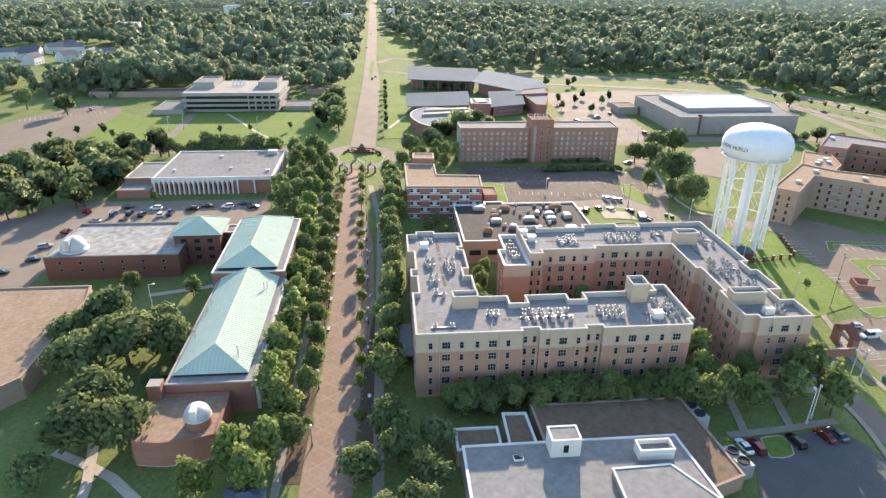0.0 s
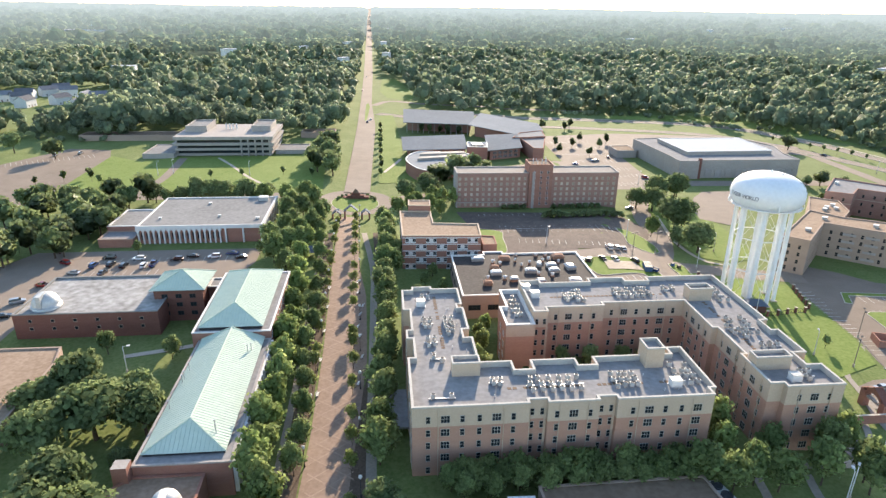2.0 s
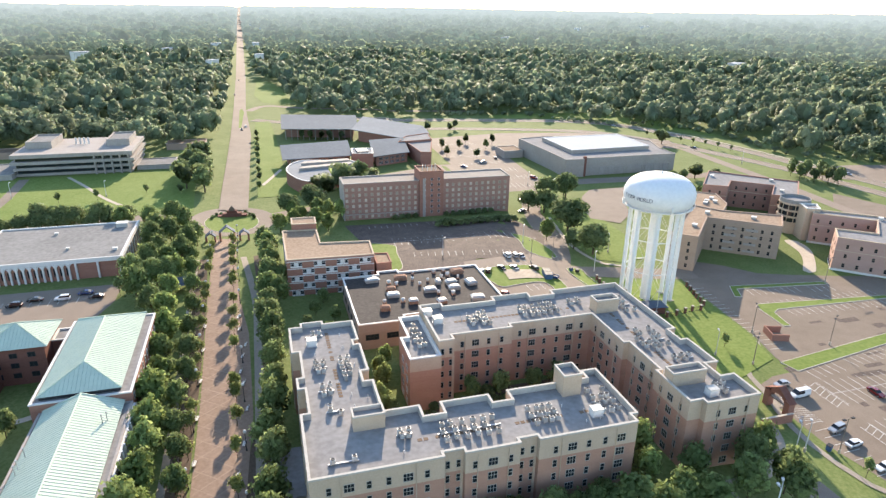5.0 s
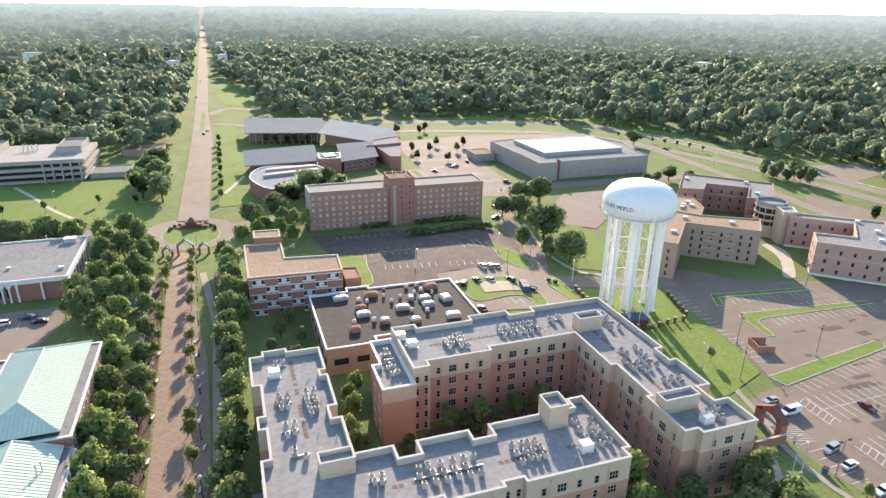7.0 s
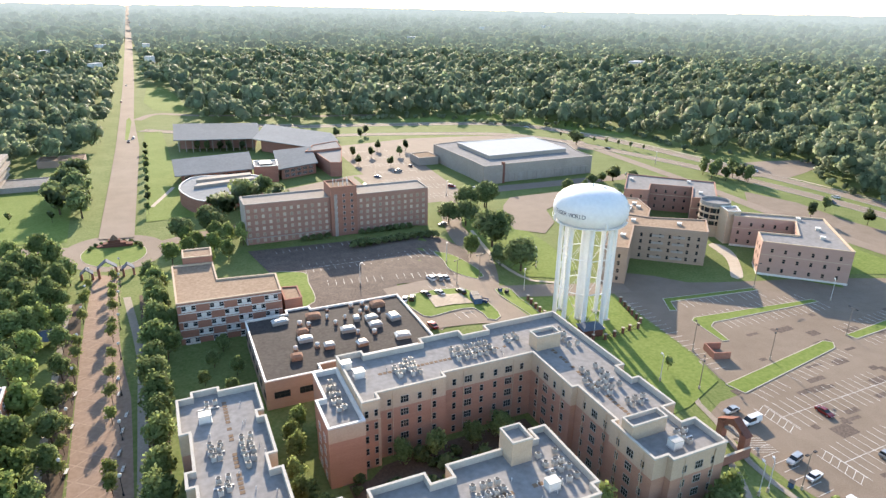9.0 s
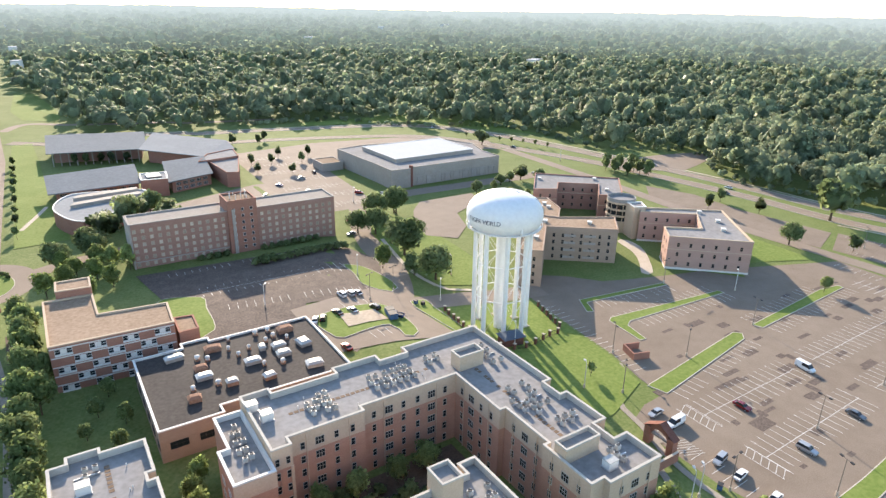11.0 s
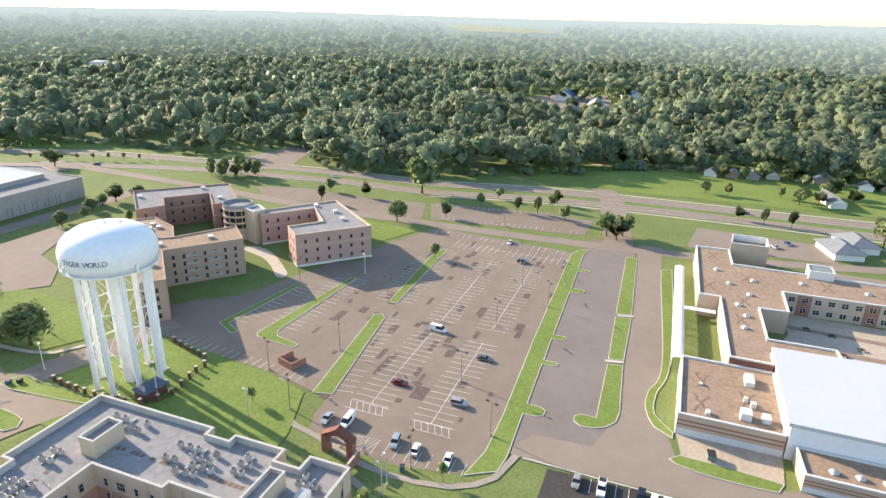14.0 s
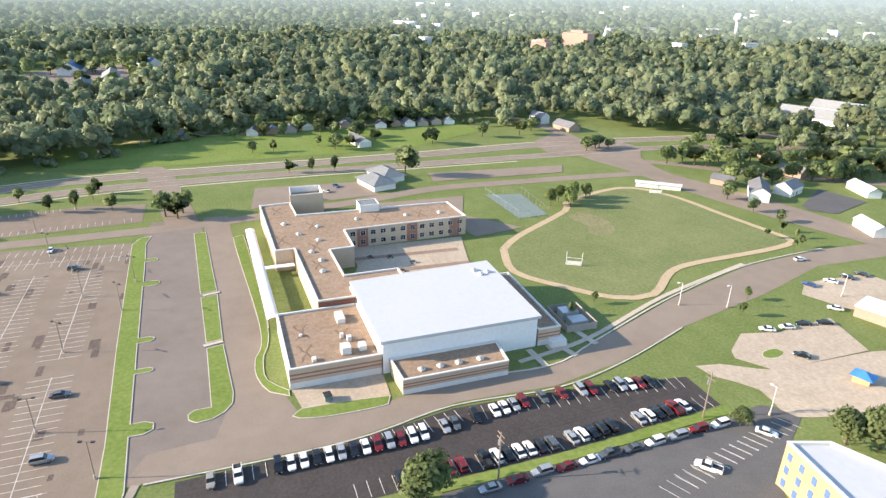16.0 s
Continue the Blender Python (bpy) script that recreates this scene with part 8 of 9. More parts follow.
for k in range(-12, 34):
    y = 5.2 * k
    for s in (-1, 1):
        xa, xb = (-21.2, -11.8) if s > 0 else (-11.8, -21.2)
        sh1, sh2 = -0.02 * abs(y), -0.02 * abs(y + 7.5)
        p, q9 = (xa + sh1, y), (xb + sh2, y + 7.5)
        m = 3
        for j in range(m):
            x0, y0, x1, y1 = [p[0] + (q9[0] - p[0]) * j / m, p[1] + (q9[1] - p[1]) * j / m, p[0] + (q9[0] - p[0]) * (j + 1) / m, p[1] + (q9[1] - p[1]) * (j + 1) / m]
            bands.raw([(x0, y0 - 0.22, G(x0, y0) + 0.085 + 0.004 * (s > 0)), (x1, y1 - 0.22, G(x1, y1) + 0.085 + 0.004 * (s > 0)), (x1, y1 + 0.22, G(x1, y1) + 0.085 + 0.004 * (s > 0)), (x0, y0 + 0.22, G(x0, y0) + 0.085 + 0.004 * (s > 0))], [(0, 1, 2, 3) if s > 0 else (3, 2, 1, 0)], M["paver_light"])
put("paving_bands", bands.mesh("paving_bands"), label="paler diagonal brick bands in the promenade", category="paving", kind="stuff")

# gabled entrance arch of the promenade
arch = thing("promenade_arch", -19.4, 173.5, G(-19.4, 173.5), 2, "entrance arch with three steep grey gables on brick piers", "arch")
for x0, w4, h in ((0, 5.6, 6.8), (-6.6, 3.4, 4.6), (6.6, 3.4, 4.6)):
    g = Geo()
    e = h - w4 * 0.42
    v = [(x0 - w4 / 2 - 0.4, -1.6, e - 0.3), (x0, -1.6, h), (x0 + w4 / 2 + 0.4, -1.6, e - 0.3), (x0 - w4 / 2 - 0.4, 1.6, e - 0.3), (x0, 1.6, h), (x0 + w4 / 2 + 0.4, 1.6, e - 0.3)]
    lowv = [(a, b, c - 0.35) for a, b, c in v]
    g.raw(v + lowv, [(0, 1, 4, 3), (1, 2, 5, 4), (9, 10, 7, 6), (10, 11, 8, 7), (0, 6, 7, 1), (1, 7, 8, 2), (3, 4, 10, 9), (4, 5, 11, 10), (0, 3, 9, 6), (2, 8, 11, 5)], M["slate_blue"])
    g.part("gable_roof", arch)
    for s in (-1, 1):
        Geo().box(x0 + s * w4 / 2 - 0.4, -0.9, -0.3, x0 + s * w4 / 2 + 0.4, 0.9, e - 0.5, M["brick"]).part("pier", arch)
# monument on the roundabout
mon = thing("monument", -18.5, 209, G(-18.5, 209) + 0.25, 0, "stepped dark stone monument with a pointed centre", "monument")
for k, (w4, h0, h1) in enumerate(((6.5, 0, 0.8), (4.2, 0.8, 1.6), (2.2, 1.6, 2.8))):
    Geo().box(-w4, -1.6 + 0.3 * k, h0, w4, 1.6 - 0.3 * k, h1, M["brick_dark"]).part("step", mon)
Geo().lathe([(1.6, 2.8), (0.9, 4.0), (0.01, 5.0)], M["gravel_brown"], 4).part("peak", mon)

# ---- brick gate, fence piers, bin yard ----
gate = thing("brick_gate", 116.2, 19.2, G(116.2, 19.2), 0, "gabled red brick gateway with an arched opening", "gate")
for y in (-3.2, 3.2):
    Geo().box(-0.9, y - 0.8, -1, 0.9, y + 0.8, 4.6, M["brick"]).part("pier", gate)
g = Geo()
N = 12
for k in range(N):
    a0, a1 = math.pi * k / N, math.pi * (k + 1) / N
    ys = [2.4 * math.cos(a0), 2.4 * math.cos(a1)]
    zs = [3.0 + 2.0 * math.sin(a0), 3.0 + 2.0 * math.sin(a1)]
    tops = [4.6 + max(0, 2.2 * (1 - abs(yy) / 4.0)) for yy in ys]
    for xx, order in ((-0.7, 1), (0.7, -1)):
        q = [(xx, ys[0], zs[0]), (xx, ys[0], tops[0]), (xx, ys[1], tops[1]), (xx, ys[1], zs[1])]
        g.raw(q, [(0, 1, 2, 3) if order > 0 else (3, 2, 1, 0)], M["brick"])
    g.raw([(-0.7, ys[0], zs[0]), (0.7, ys[0], zs[0]), (0.7, ys[1], zs[1]), (-0.7, ys[1], zs[1])], [(0, 1, 2, 3)], M["brick"])
g.part("arch", gate)
Geo().raw([(-1.1, -4.3, 4.5), (1.1, -4.3, 4.5), (1.1, 0, 7.1), (-1.1, 0, 7.1), (-1.1, 4.3, 4.5), (1.1, 4.3, 4.5)], [(0, 1, 2, 3), (3, 2, 5, 4)], M["brick_dark"]).part("coping", gate)
Geo().box(-0.5, -2.2, 2.9, 0.5, 2.2, 3.4, M["concrete_wall"]).part("lintel", gate)
gw = thing("gate_wall", 0, 0, 0, label="low brick wall with pale coping beside the gateway", category="wall")
Geo().box(106, 13.2, 1.0, 115, 13.8, 3.4, M["brick"], M["concrete"]).part("wall", gw)
PIERS = [(141.3, 90), (140.2, 86.6), (139.4, 83.6), (138.5, 80.8), (137.9, 77.9), (137, 74.9), (133.9, 72.3), (130.6, 72.4), (127.4, 71.8), (123.6, 71), (119.7, 70.6), (116, 71.6), (112.6, 74), (111.6, 78), (111, 81), (110.8, 84.2), (110.6, 87), (110.6, 90.4), (110.8, 93.5), (111, 96.4), (111.4, 99.9), (112, 103)]
pier_b, pier_c = Geo().box(-0.32, -0.32, -0.6, 0.32, 0.32, 2.0, M["brick_dark"]).mesh("shaft"), Geo().box(-0.42, -0.42, 2.0, 0.42, 0.42, 2.2, M["concrete"]).mesh("cap")
for k, (x, y) in enumerate(PIERS):
    f = thing("fence_pier", x, y, G(x, y), 0, "square brick fence pier with a pale cap", "fence pier", "fence round the water tower")
    put("shaft", pier_b, f)
    put("cap", pier_c, f)
for k in range(len(PIERS) - 1):
    (x0, y0), (x1, y1) = PIERS[k], PIERS[k + 1]
    d = math.degrees(math.atan2(y1 - y0, x1 - x0))
    L = math.hypot(x1 - x0, y1 - y0)
    f = thing("iron_railing", x0, y0, G(x0, y0), d, "dark iron railing between brick piers", "fence", "fence round the water tower")
    g = Geo().box(0.3, -0.03, 1.55, L - 0.3, 0.03, 1.62, M["dark_metal"]).box(0.3, -0.03, 0.2, L - 0.3, 0.03, 0.27, M["dark_metal"])
    g.part("rail", f)
    g = Geo()
    for j in range(int(L / 0.3)):
        g.box(0.4 + 0.3 * j, -0.015, 0.1, 0.43 + 0.3 * j, 0.015, 1.7, M["dark_metal"])
    g.part("bars", f)
bins = thing("bin_enclosure", 145, 51, G(145, 51) + 0.2, -18, "open brick bin enclosure at the edge of the car park", "enclosure")
for q in ((-2.6, -3, -2.2, 3), (-2.2, 2.6, 2.6, 3), (-2.2, -3, 2.6, -2.6)):
    Geo().box(q[0], q[1], -0.3, q[2], q[3], 2.0, M["brick"]).part("wall", bins)
hut = thing("pump_house", 117.6, 75.4, G(117.6, 75.4), -8, "small brick pump house with a dark hip roof", "hut")
Geo().box(-3.2, -2.2, -0.5, 3.2, 2.2, 2.8, M["brick_dark"]).part("wall", hut)
Geo().raw([(-3.8, -2.8, 2.8), (3.8, -2.8, 2.8), (3.8, 2.8, 2.8), (-3.8, 2.8, 2.8), (-1.2, 0, 4.3), (1.2, 0, 4.3)], [(0, 1, 5, 4), (1, 2, 5), (2, 3, 4, 5), (3, 0, 4), (3, 2, 1, 0)], M["slate_blue"]).part("roof", hut)

# ---- rooftop plant ----
UNIT_B = Geo().box(-0.42, -0.42, 0.25, 0.42, 0.42, 1.15, M["unit"]).box(-0.36, -0.36, 0, -0.3, -0.3, 0.25, M["steel"]).box(0.3, 0.3, 0, 0.36, 0.36, 0.25, M["steel"]).box(-0.36, 0.3, 0, -0.3, 0.36, 0.25, M["steel"]).box(0.3, -0.36, 0, 0.36, -0.3, 0.25, M["steel"]).mesh("casing")
UNIT_F = Geo().lathe([(0.36, 1.15), (0.36, 1.24), (0.33, 1.24), (0.33, 1.17), (0.01, 1.17)], M["fan"], 14).mesh("fan_grille")


def condenser(x, y, z):
    u = thing("condenser_unit", x, y, z, q7.uniform(-5, 5), "grey metal condenser unit with a round fan on top", "condenser", "condensers on the residence roofs")
    put("casing", UNIT_B, u)
    put("fan_grille", UNIT_F, u)


def cluster(x0, y0, x1, y1, nx, ny, z=19.72, keep=0.85):
    for i in range(nx):
        for j in range(ny):
            if q7.uniform() < keep:
                condenser(x0 + (x1 - x0) * (i + 0.5) / nx + q7.uniform(-0.25, 0.25), y0 + (y1 - y0) * (j + 0.5) / ny + q7.uniform(-0.25, 0.25), z)
    g = Geo()
    m = thing("roof_pipework", (x0 + x1) / 2, (y0 + y1) / 2, z, 0, "grey pipe run between condenser units", "pipework", "condensers on the residence roofs")
    g.box(-(x1 - x0) / 2, -0.12, 0.02, (x1 - x0) / 2, 0.12, 0.3, M["steel"])
    g.part("duct", m)


cluster(3.4, 48.6, 7.4, 52, 3, 2); cluster(4.0, 33.6, 7.0, 38.5, 2, 4); cluster(9.4, 29.5, 12.2, 39.0, 2, 6); cluster(4.2, 24.6, 7.4, 29, 2, 3); cluster(5.0, 17.4, 8.4, 21.4, 2, 3); cluster(3.6, 3.2, 9, 5.4, 3, 1)
cluster(16.6, 7.6, 19.6, 10.4, 2, 2); cluster(24.2, 4.2, 36.4, 10.6, 6, 3); cluster(42.4, 4.6, 48.6, 11.0, 4, 3); cluster(56.6, 4.4, 61.4, 13.8, 3, 4)
cluster(43.4, 45.4, 49.0, 52.4, 4, 4); cluster(57.8, 46.6, 68.6, 53.0, 6, 3); cluster(72.4, 50.0, 76.6, 53.6, 2, 2); cluster(84.6, 42.0, 88.6, 52.0, 2, 4); cluster(79.0, 22.6, 86.6, 34.0, 4, 6, keep=0.7); cluster(82.6, 17.4, 88.0, 21.0, 3, 2); cluster(84.4, 4.2, 87.4, 8.6, 2, 3)
cluster(28.6, 41.4, 31.2, 54.0, 2, 5, 17.72)
for x, y, z in ((4.6, 46.6, 19.7), (55.6, 5.4, 19.7), (82.2, 5.4, 19.7), (34.4, 54.4, 19.7), (36, 50, 19.7)):
    u = thing("air_handler", x, y, z, 0, "white boxed air handling unit on the roof", "roof unit")
    Geo().box(-1.1, -0.9, 0.2, 1.1, 0.9, 1.7, M["white"]).part("casing", u)
    Geo().box(-1.2, -1.0, 0, 1.2, 1.0, 0.2, M["steel"]).part("curb", u)
    Geo().box(-1.15, -0.95, 1.7, 1.15, 0.95, 1.8, M["unit"]).part("cover", u)
walkpads = Geo()
for x0, y0, x1, y1 in ((8.0, 24, 8.9, 52), (20, 6.6, 55, 7.4), (40, 49, 72, 49.8), (80.6, 16, 81.4, 44)):
    n = int(max(x1 - x0, y1 - y0) / 1.1)
    for k in range(n):
        if q7.uniform() < 0.75:
            cx, cy = (x0 + (x1 - x0) * (k + 0.5) / n, (y0 + y1) / 2) if x1 - x0 > 2 else ((x0 + x1) / 2, y0 + (y1 - y0) * (k + 0.5) / n)
            walkpads.box(cx - 0.42, cy - 0.42, 19.71, cx + 0.42, cy + 0.42, 19.74, M["gravel_brown"])
put("walkway_pads", walkpads.mesh("walkway_pads"), label="dark walkway pads on the grey roof", category="roof pads", kind="stuff")
for k in range(34):
    x, y = (q7.uniform(2, 14), q7.uniform(18, 53)) if k < 12 else (q7.uniform(16, 60), q7.uniform(2, 12)) if k < 24 else (q7.uniform(40, 74), q7.uniform(44, 55))
    v = thing("roof_vent_pipe", x, y, 19.65, 0, "short pale vent pipe on the grey roof", "vent pipe", "vents on the residence roofs")
    Geo().tube((0, 0, 0), (0, 0, 0.7), 0.09, 0.09, M["white"], 6).part("pipe", v)

# dining hall roof: rusty curbs, white fans and hoods
def roof_hood(x, y, w3, d3, h3, rusty):
    u = thing("roof_ventilator", x, y, 11.88, q7.uniform(-8, 8), "rust-stained rooftop ventilator box" if rusty else "white rooftop air unit with a hood", "roof unit", "plant on the dining hall roof")
    Geo().box(-w3 / 2, -d3 / 2, 0, w3 / 2, d3 / 2, h3 * 0.65, M["rust"] if rusty else M["grey_panel"]).part("casing", u)
    Geo().raw([(-w3 / 2 - 0.15, -d3 / 2 - 0.15, h3 * 0.65), (w3 / 2 + 0.15, -d3 / 2 - 0.15, h3 * 0.65), (w3 / 2 + 0.15, d3 / 2 + 0.15, h3 * 0.65), (-w3 / 2 - 0.15, d3 / 2 + 0.15, h3 * 0.65), (-w3 / 3, -d3 / 3, h3), (w3 / 3, -d3 / 3, h3), (w3 / 3, d3 / 3, h3), (-w3 / 3, d3 / 3, h3)], [(0, 1, 5, 4), (1, 2, 6, 5), (2, 3, 7, 6), (3, 0, 4, 7), (4, 5, 6, 7)], M["rust"] if rusty and q7.uniform() < 0.6 else M["unit"]).part("hood", u)


def roof_fan(x, y, r=0.55):
    u = thing("roof_fan", x, y, 11.88, 0, "white mushroom-shaped exhaust fan on the dark roof", "roof fan", "plant on the dining hall roof")
    Geo().box(-r, -r, 0, r, r, 0.5, M["rust"]).part("curb", u)
    Geo().lathe([(r * 0.7, 0.5), (r * 0.7, 0.9), (r * 1.15, 1.0), (r * 1.0, 1.35), (0.01, 1.55)], M["white"], 14).part("cowl", u, smooth_shade=True)


for x, y, w3, d3, h3, ru in [(27.3, 96.1, 5, 2.2, 1.5, 0), (43.4, 84.8, 4.4, 2.4, 1.5, 0), (51.3, 88.9, 4, 2.4, 1.5, 0), (51.1, 84.6, 4, 2.4, 1.5, 0), (57.4, 87.4, 3.4, 4.4, 1.5, 0), (55.9, 76.1, 4.6, 3, 1.5, 0), (31.6, 83.9, 4.2, 2.4, 1.5, 0), (47.4, 90.1, 1.8, 2.6, 1.5, 0), (36.5, 95.9, 4.6, 2.6, 1.6, 1), (31.7, 87.9, 3.4, 2, 1.6, 1), (27.6, 75.7, 3.2, 2.2, 1.6, 1), (36.5, 78.1, 3.0, 2.2, 1.6, 1), (44.7, 76.1, 3.2, 2.2, 1.6, 1), (55.6, 96.5, 4.6, 3, 1.6, 1)]:
    roof_hood(x, y, w3 * 0.85, d3 * 0.85, h3, ru)
for x, y in [(48.2, 98.4), (51.6, 98.5), (39.9, 93.8), (41.3, 89.7), (54.6, 92.0), (49.4, 93.4), (49.6, 80.8), (45.4, 82.2), (44.5, 91.8), (28.2, 79.8), (33.7, 79.4), (51.8, 94.7), (41.2, 98.8), (32.1, 93.1), (34.2, 91.5)]:
    roof_fan(x, y, q7.uniform(0.4, 0.62))

# school roof plant
for x, y, w3, d3, h3 in [(158.6, -67, 3.0, 2.4, 2.0), (176, -68.8, 5, 2.2, 1.4), (159, -71.5, 2.6, 1.8, 1.4), (164, -69, 1.2, 1.2, 1.4), (157, -58.6, 1.4, 1.0, 0.8), (166, -67.4, 0.9, 0.9, 1.3), (170, -57, 0.8, 0.8, 0.6)]:
    u = thing("roof_unit", x, y, 5.5, 0, "white packaged air unit on the tan gravel roof", "roof unit", "plant on the school roof")
    Geo().box(-w3 / 2, -d3 / 2, 0.15, w3 / 2, d3 / 2, h3, M["white"]).part("casing", u)
    Geo().box(-w3 / 2 - 0.1, -d3 / 2 - 0.1, 0, w3 / 2 + 0.1, d3 / 2 + 0.1, 0.15, M["steel"]).part("curb", u)
for x, y, z in [(205, -69, 7.5), (214, -70, 7.5), (222, -68, 7.5), (232, -72, 7.5), (240, -66, 7.5), (246, -74, 7.5), (252, -62, 7.5), (250, -90, 7.5), (249, -110, 7.5), (248, -124, 7.5), (147, -84, 3.9), (147, -89, 3.9), (147, -94, 3.9), (147, -100, 3.9), (186.5, -114, 10.0), (183, -115, 10.0), (184, -117.6, 10.0)]:
    u = thing("roof_hatch", x, y, z, 20, "small white roof ventilator on a curb", "roof unit", "plant on the school roof")
    Geo().box(-0.7, -0.7, 0, 0.7, 0.7, 0.55, M["white"]).part("casing", u)
    Geo().lathe([(0.75, 0.55), (0.5, 0.85), (0.01, 0.95)], M["unit"], 12).part("cowl", u)
dump = thing("waste_container", 147, -60, 0.35, 8, "green steel waste container in the loading yard", "container")
Geo().box(-1.1, -0.9, 0.1, 1.1, 0.9, 1.4, M["court"]).part("body", dump)
Geo().box(-1.15, -0.95, 1.4, 1.15, 0.95, 1.5, M["dark_metal"]).part("lid", dump)

# goalposts
for x, y, rz in ((199.7, -159.4, 60), (264.5, -244, 60)):
    gp = thing("goal_frame", x, y, 0.3, rz, "white football goal frame on the field", "goal", "goals on the field")
    for s in (-2.8, 2.8):
        Geo().tube((s, 0, -0.2), (s, 0, 5.0), 0.1, 0.1, M["white"], 6).part("post", gp)
    Geo().tube((-2.8, 0, 2.6), (2.8, 0, 2.6), 0.09, 0.09, M["white"], 6).part("crossbar", gp)
    Geo().box(-2.6, 0.4, 0.0, 2.6, 0.6, 1.6, M["white"]).part("back_board", gp)
fence = thing("court_fence", 0, 0, 0, label="tall thin fence posts round the ball court", category="fence")
for (x0, y0), (x1, y1) in (((286, -161), (282.5, -178.7)), ((282.5, -178.7), (251.5, -176.7)), ((251.5, -176.7), (250.7, -162.1)), ((250.7, -162.1), (286, -161))):
    n = max(2, int(math.hypot(x1 - x0, y1 - y0) / 4))
    for k in range(n):
        px, py = x0 + (x1 - x0) * k / n, y0 + (y1 - y0) * k / n
        Geo().tube((px, py, 0), (px, py, 3.4), 0.06, 0.06, M["steel"], 5).part("post", fence)
    Geo().tube((x0, y0, 3.4), (x1, y1, 3.4), 0.05, 0.05, M["steel"], 5).part("rail", fence)
    stroke(x0, y0, x1, y1)

# ---- houses and far buildings ----
def house(x, y, rz, w3, d3, h3, wall="siding", roof="roof_shingle", label="small pale house with a gabled grey roof", far=False):
    hs = thing("house", x, y, G(x, y), rz, label, "house")
    Geo().box(-w3 / 2, -d3 / 2, -0.3, w3 / 2, d3 / 2, h3, M[wall]).part("wall", hs)
    r = d3 * 0.32
    o = 0.5
    Geo().raw([(-w3 / 2 - o, -d3 / 2 - o, h3 - 0.15), (w3 / 2 + o, -d3 / 2 - o, h3 - 0.15), (w3 / 2 + o, 0, h3 + r), (-w3 / 2 - o, 0, h3 + r), (-w3 / 2 - o, d3 / 2 + o, h3 - 0.15), (w3 / 2 + o, d3 / 2 + o, h3 - 0.15)], [(0, 1, 2, 3), (3, 2, 5, 4)], M[roof]).part("roof", hs)
    for e in (-w3 / 2, w3 / 2):
        Geo().raw([(e, -d3 / 2, h3), (e, d3 / 2, h3), (e, 0, h3 + r - 0.2)], [(1, 0, 2)], M[wall]).part("gable", hs)
    if not far:
        for k in (-1, 1):
            put("window", WIN.setdefault((1.2, 1.3, 2, "white"), window_mesh(1.2, 1.3, 2, "white")), hs, pose(k * w3 * 0.28, -d3 / 2, 0.9))
        Geo().box(-0.5, -d3 / 2 - 0.08, 0, 0.5, -d3 / 2, 2.1, M["brick_dark"]).part("door", hs)
    return hs


WALLS = ["siding", "brick_tan", "siding", "grey_panel", "stucco"]
for k, (x, y) in enumerate([(449.5, -150.7), (453, -161.7), (450, -171), (448.8, -181.5), (452, -192), (450.4, -202), (449, -76), (447, -64), (449, -88), (446, -19), (456, -100), (456, -127)]):
    house(x, y, q7.uniform(-15, 15), 9, 7.5, 3.0, WALLS[k % 5], label="small house with a grey shingle roof under the trees")
house(404, -125, 12, 20, 8, 3.4, label="long white low house with a grey roof")
for x, y in [(-359.9, 537.6), (-348.8, 557), (-337, 578), (-318, 578), (-285, 537), (-271, 490), (-322, 502), (-272, 537), (-335, 600), (-300, 520), (-340, 530)]:
    house(x, y, q7.uniform(0, 90), 16, 11, 6.5, "white", label="white two-storey apartment house with grey roofs")
ch = house(246, -291, -42, 20, 9, 4.6, "white", label="white church with a steep grey roof")
house(246, -310, -70, 13, 9, 4.2, "white", label="white church hall with a grey roof")
house(268, -289, 30, 11, 7, 3.0, "brick_tan", label="low tan brick house with a shingle roof")
house(193, -300, -20, 15, 6, 3.4, "white", "roof_white", "white canopy building with a pale roof")
house(235, -349, -20, 18, 7, 3.0, "siding", "roof_white", "long pale shed with a low roof")
for x, y in ((275, -246.6), (268.4, -255.4)):
    house(x, y, 52, 11, 2.8, 2.4, "white", "roof_white", "white trailer parked beside the field")
house(271, -340, 20, 12, 8, 3.2, "brick_tan", label="low tan house among the trees")
house(305, -357, 10, 12, 8, 3.4, "brick_rose", label="rose brick house among the trees")
house(416, -417, 10, 14, 9, 4, "brick_rose", label="rose brick house before the wood")
for x, y, w3, d3 in [(386, -486, 52, 20), (404, -540, 50, 18)]:
    house(x, y, 24, w3, d3, 4.2, "white_metal", "zinc_pale", "long metal warehouse with a pale ribbed roof")
house(436, -269, 20, 12, 9, 5.5, "white", label="white two-storey house with a grey roof")
house(410, -277, 10, 18, 10, 3.2, "brick_tan", label="low tan house beside the junction")
for x, y, rz, w3, d3, rf in [(725, 189, 20, 34, 30, "zinc_pale"), (708, 158, 20, 30, 18, "zinc"), (796, 96, 0, 40, 22, "blue_roof"), (726, 51, 5, 46, 16, "zinc_pale"), (634, 44, 5, 60, 14, "zinc_pale"), (1117, -27, 10, 60, 18, "zinc_pale"), (828, 22, 30, 26, 20, "blue_roof"), (680, 70, 0, 24, 16, "zinc")]:
    house(x, y, rz, w3, d3, 5, "siding", rf, "far low school building among the trees", True)
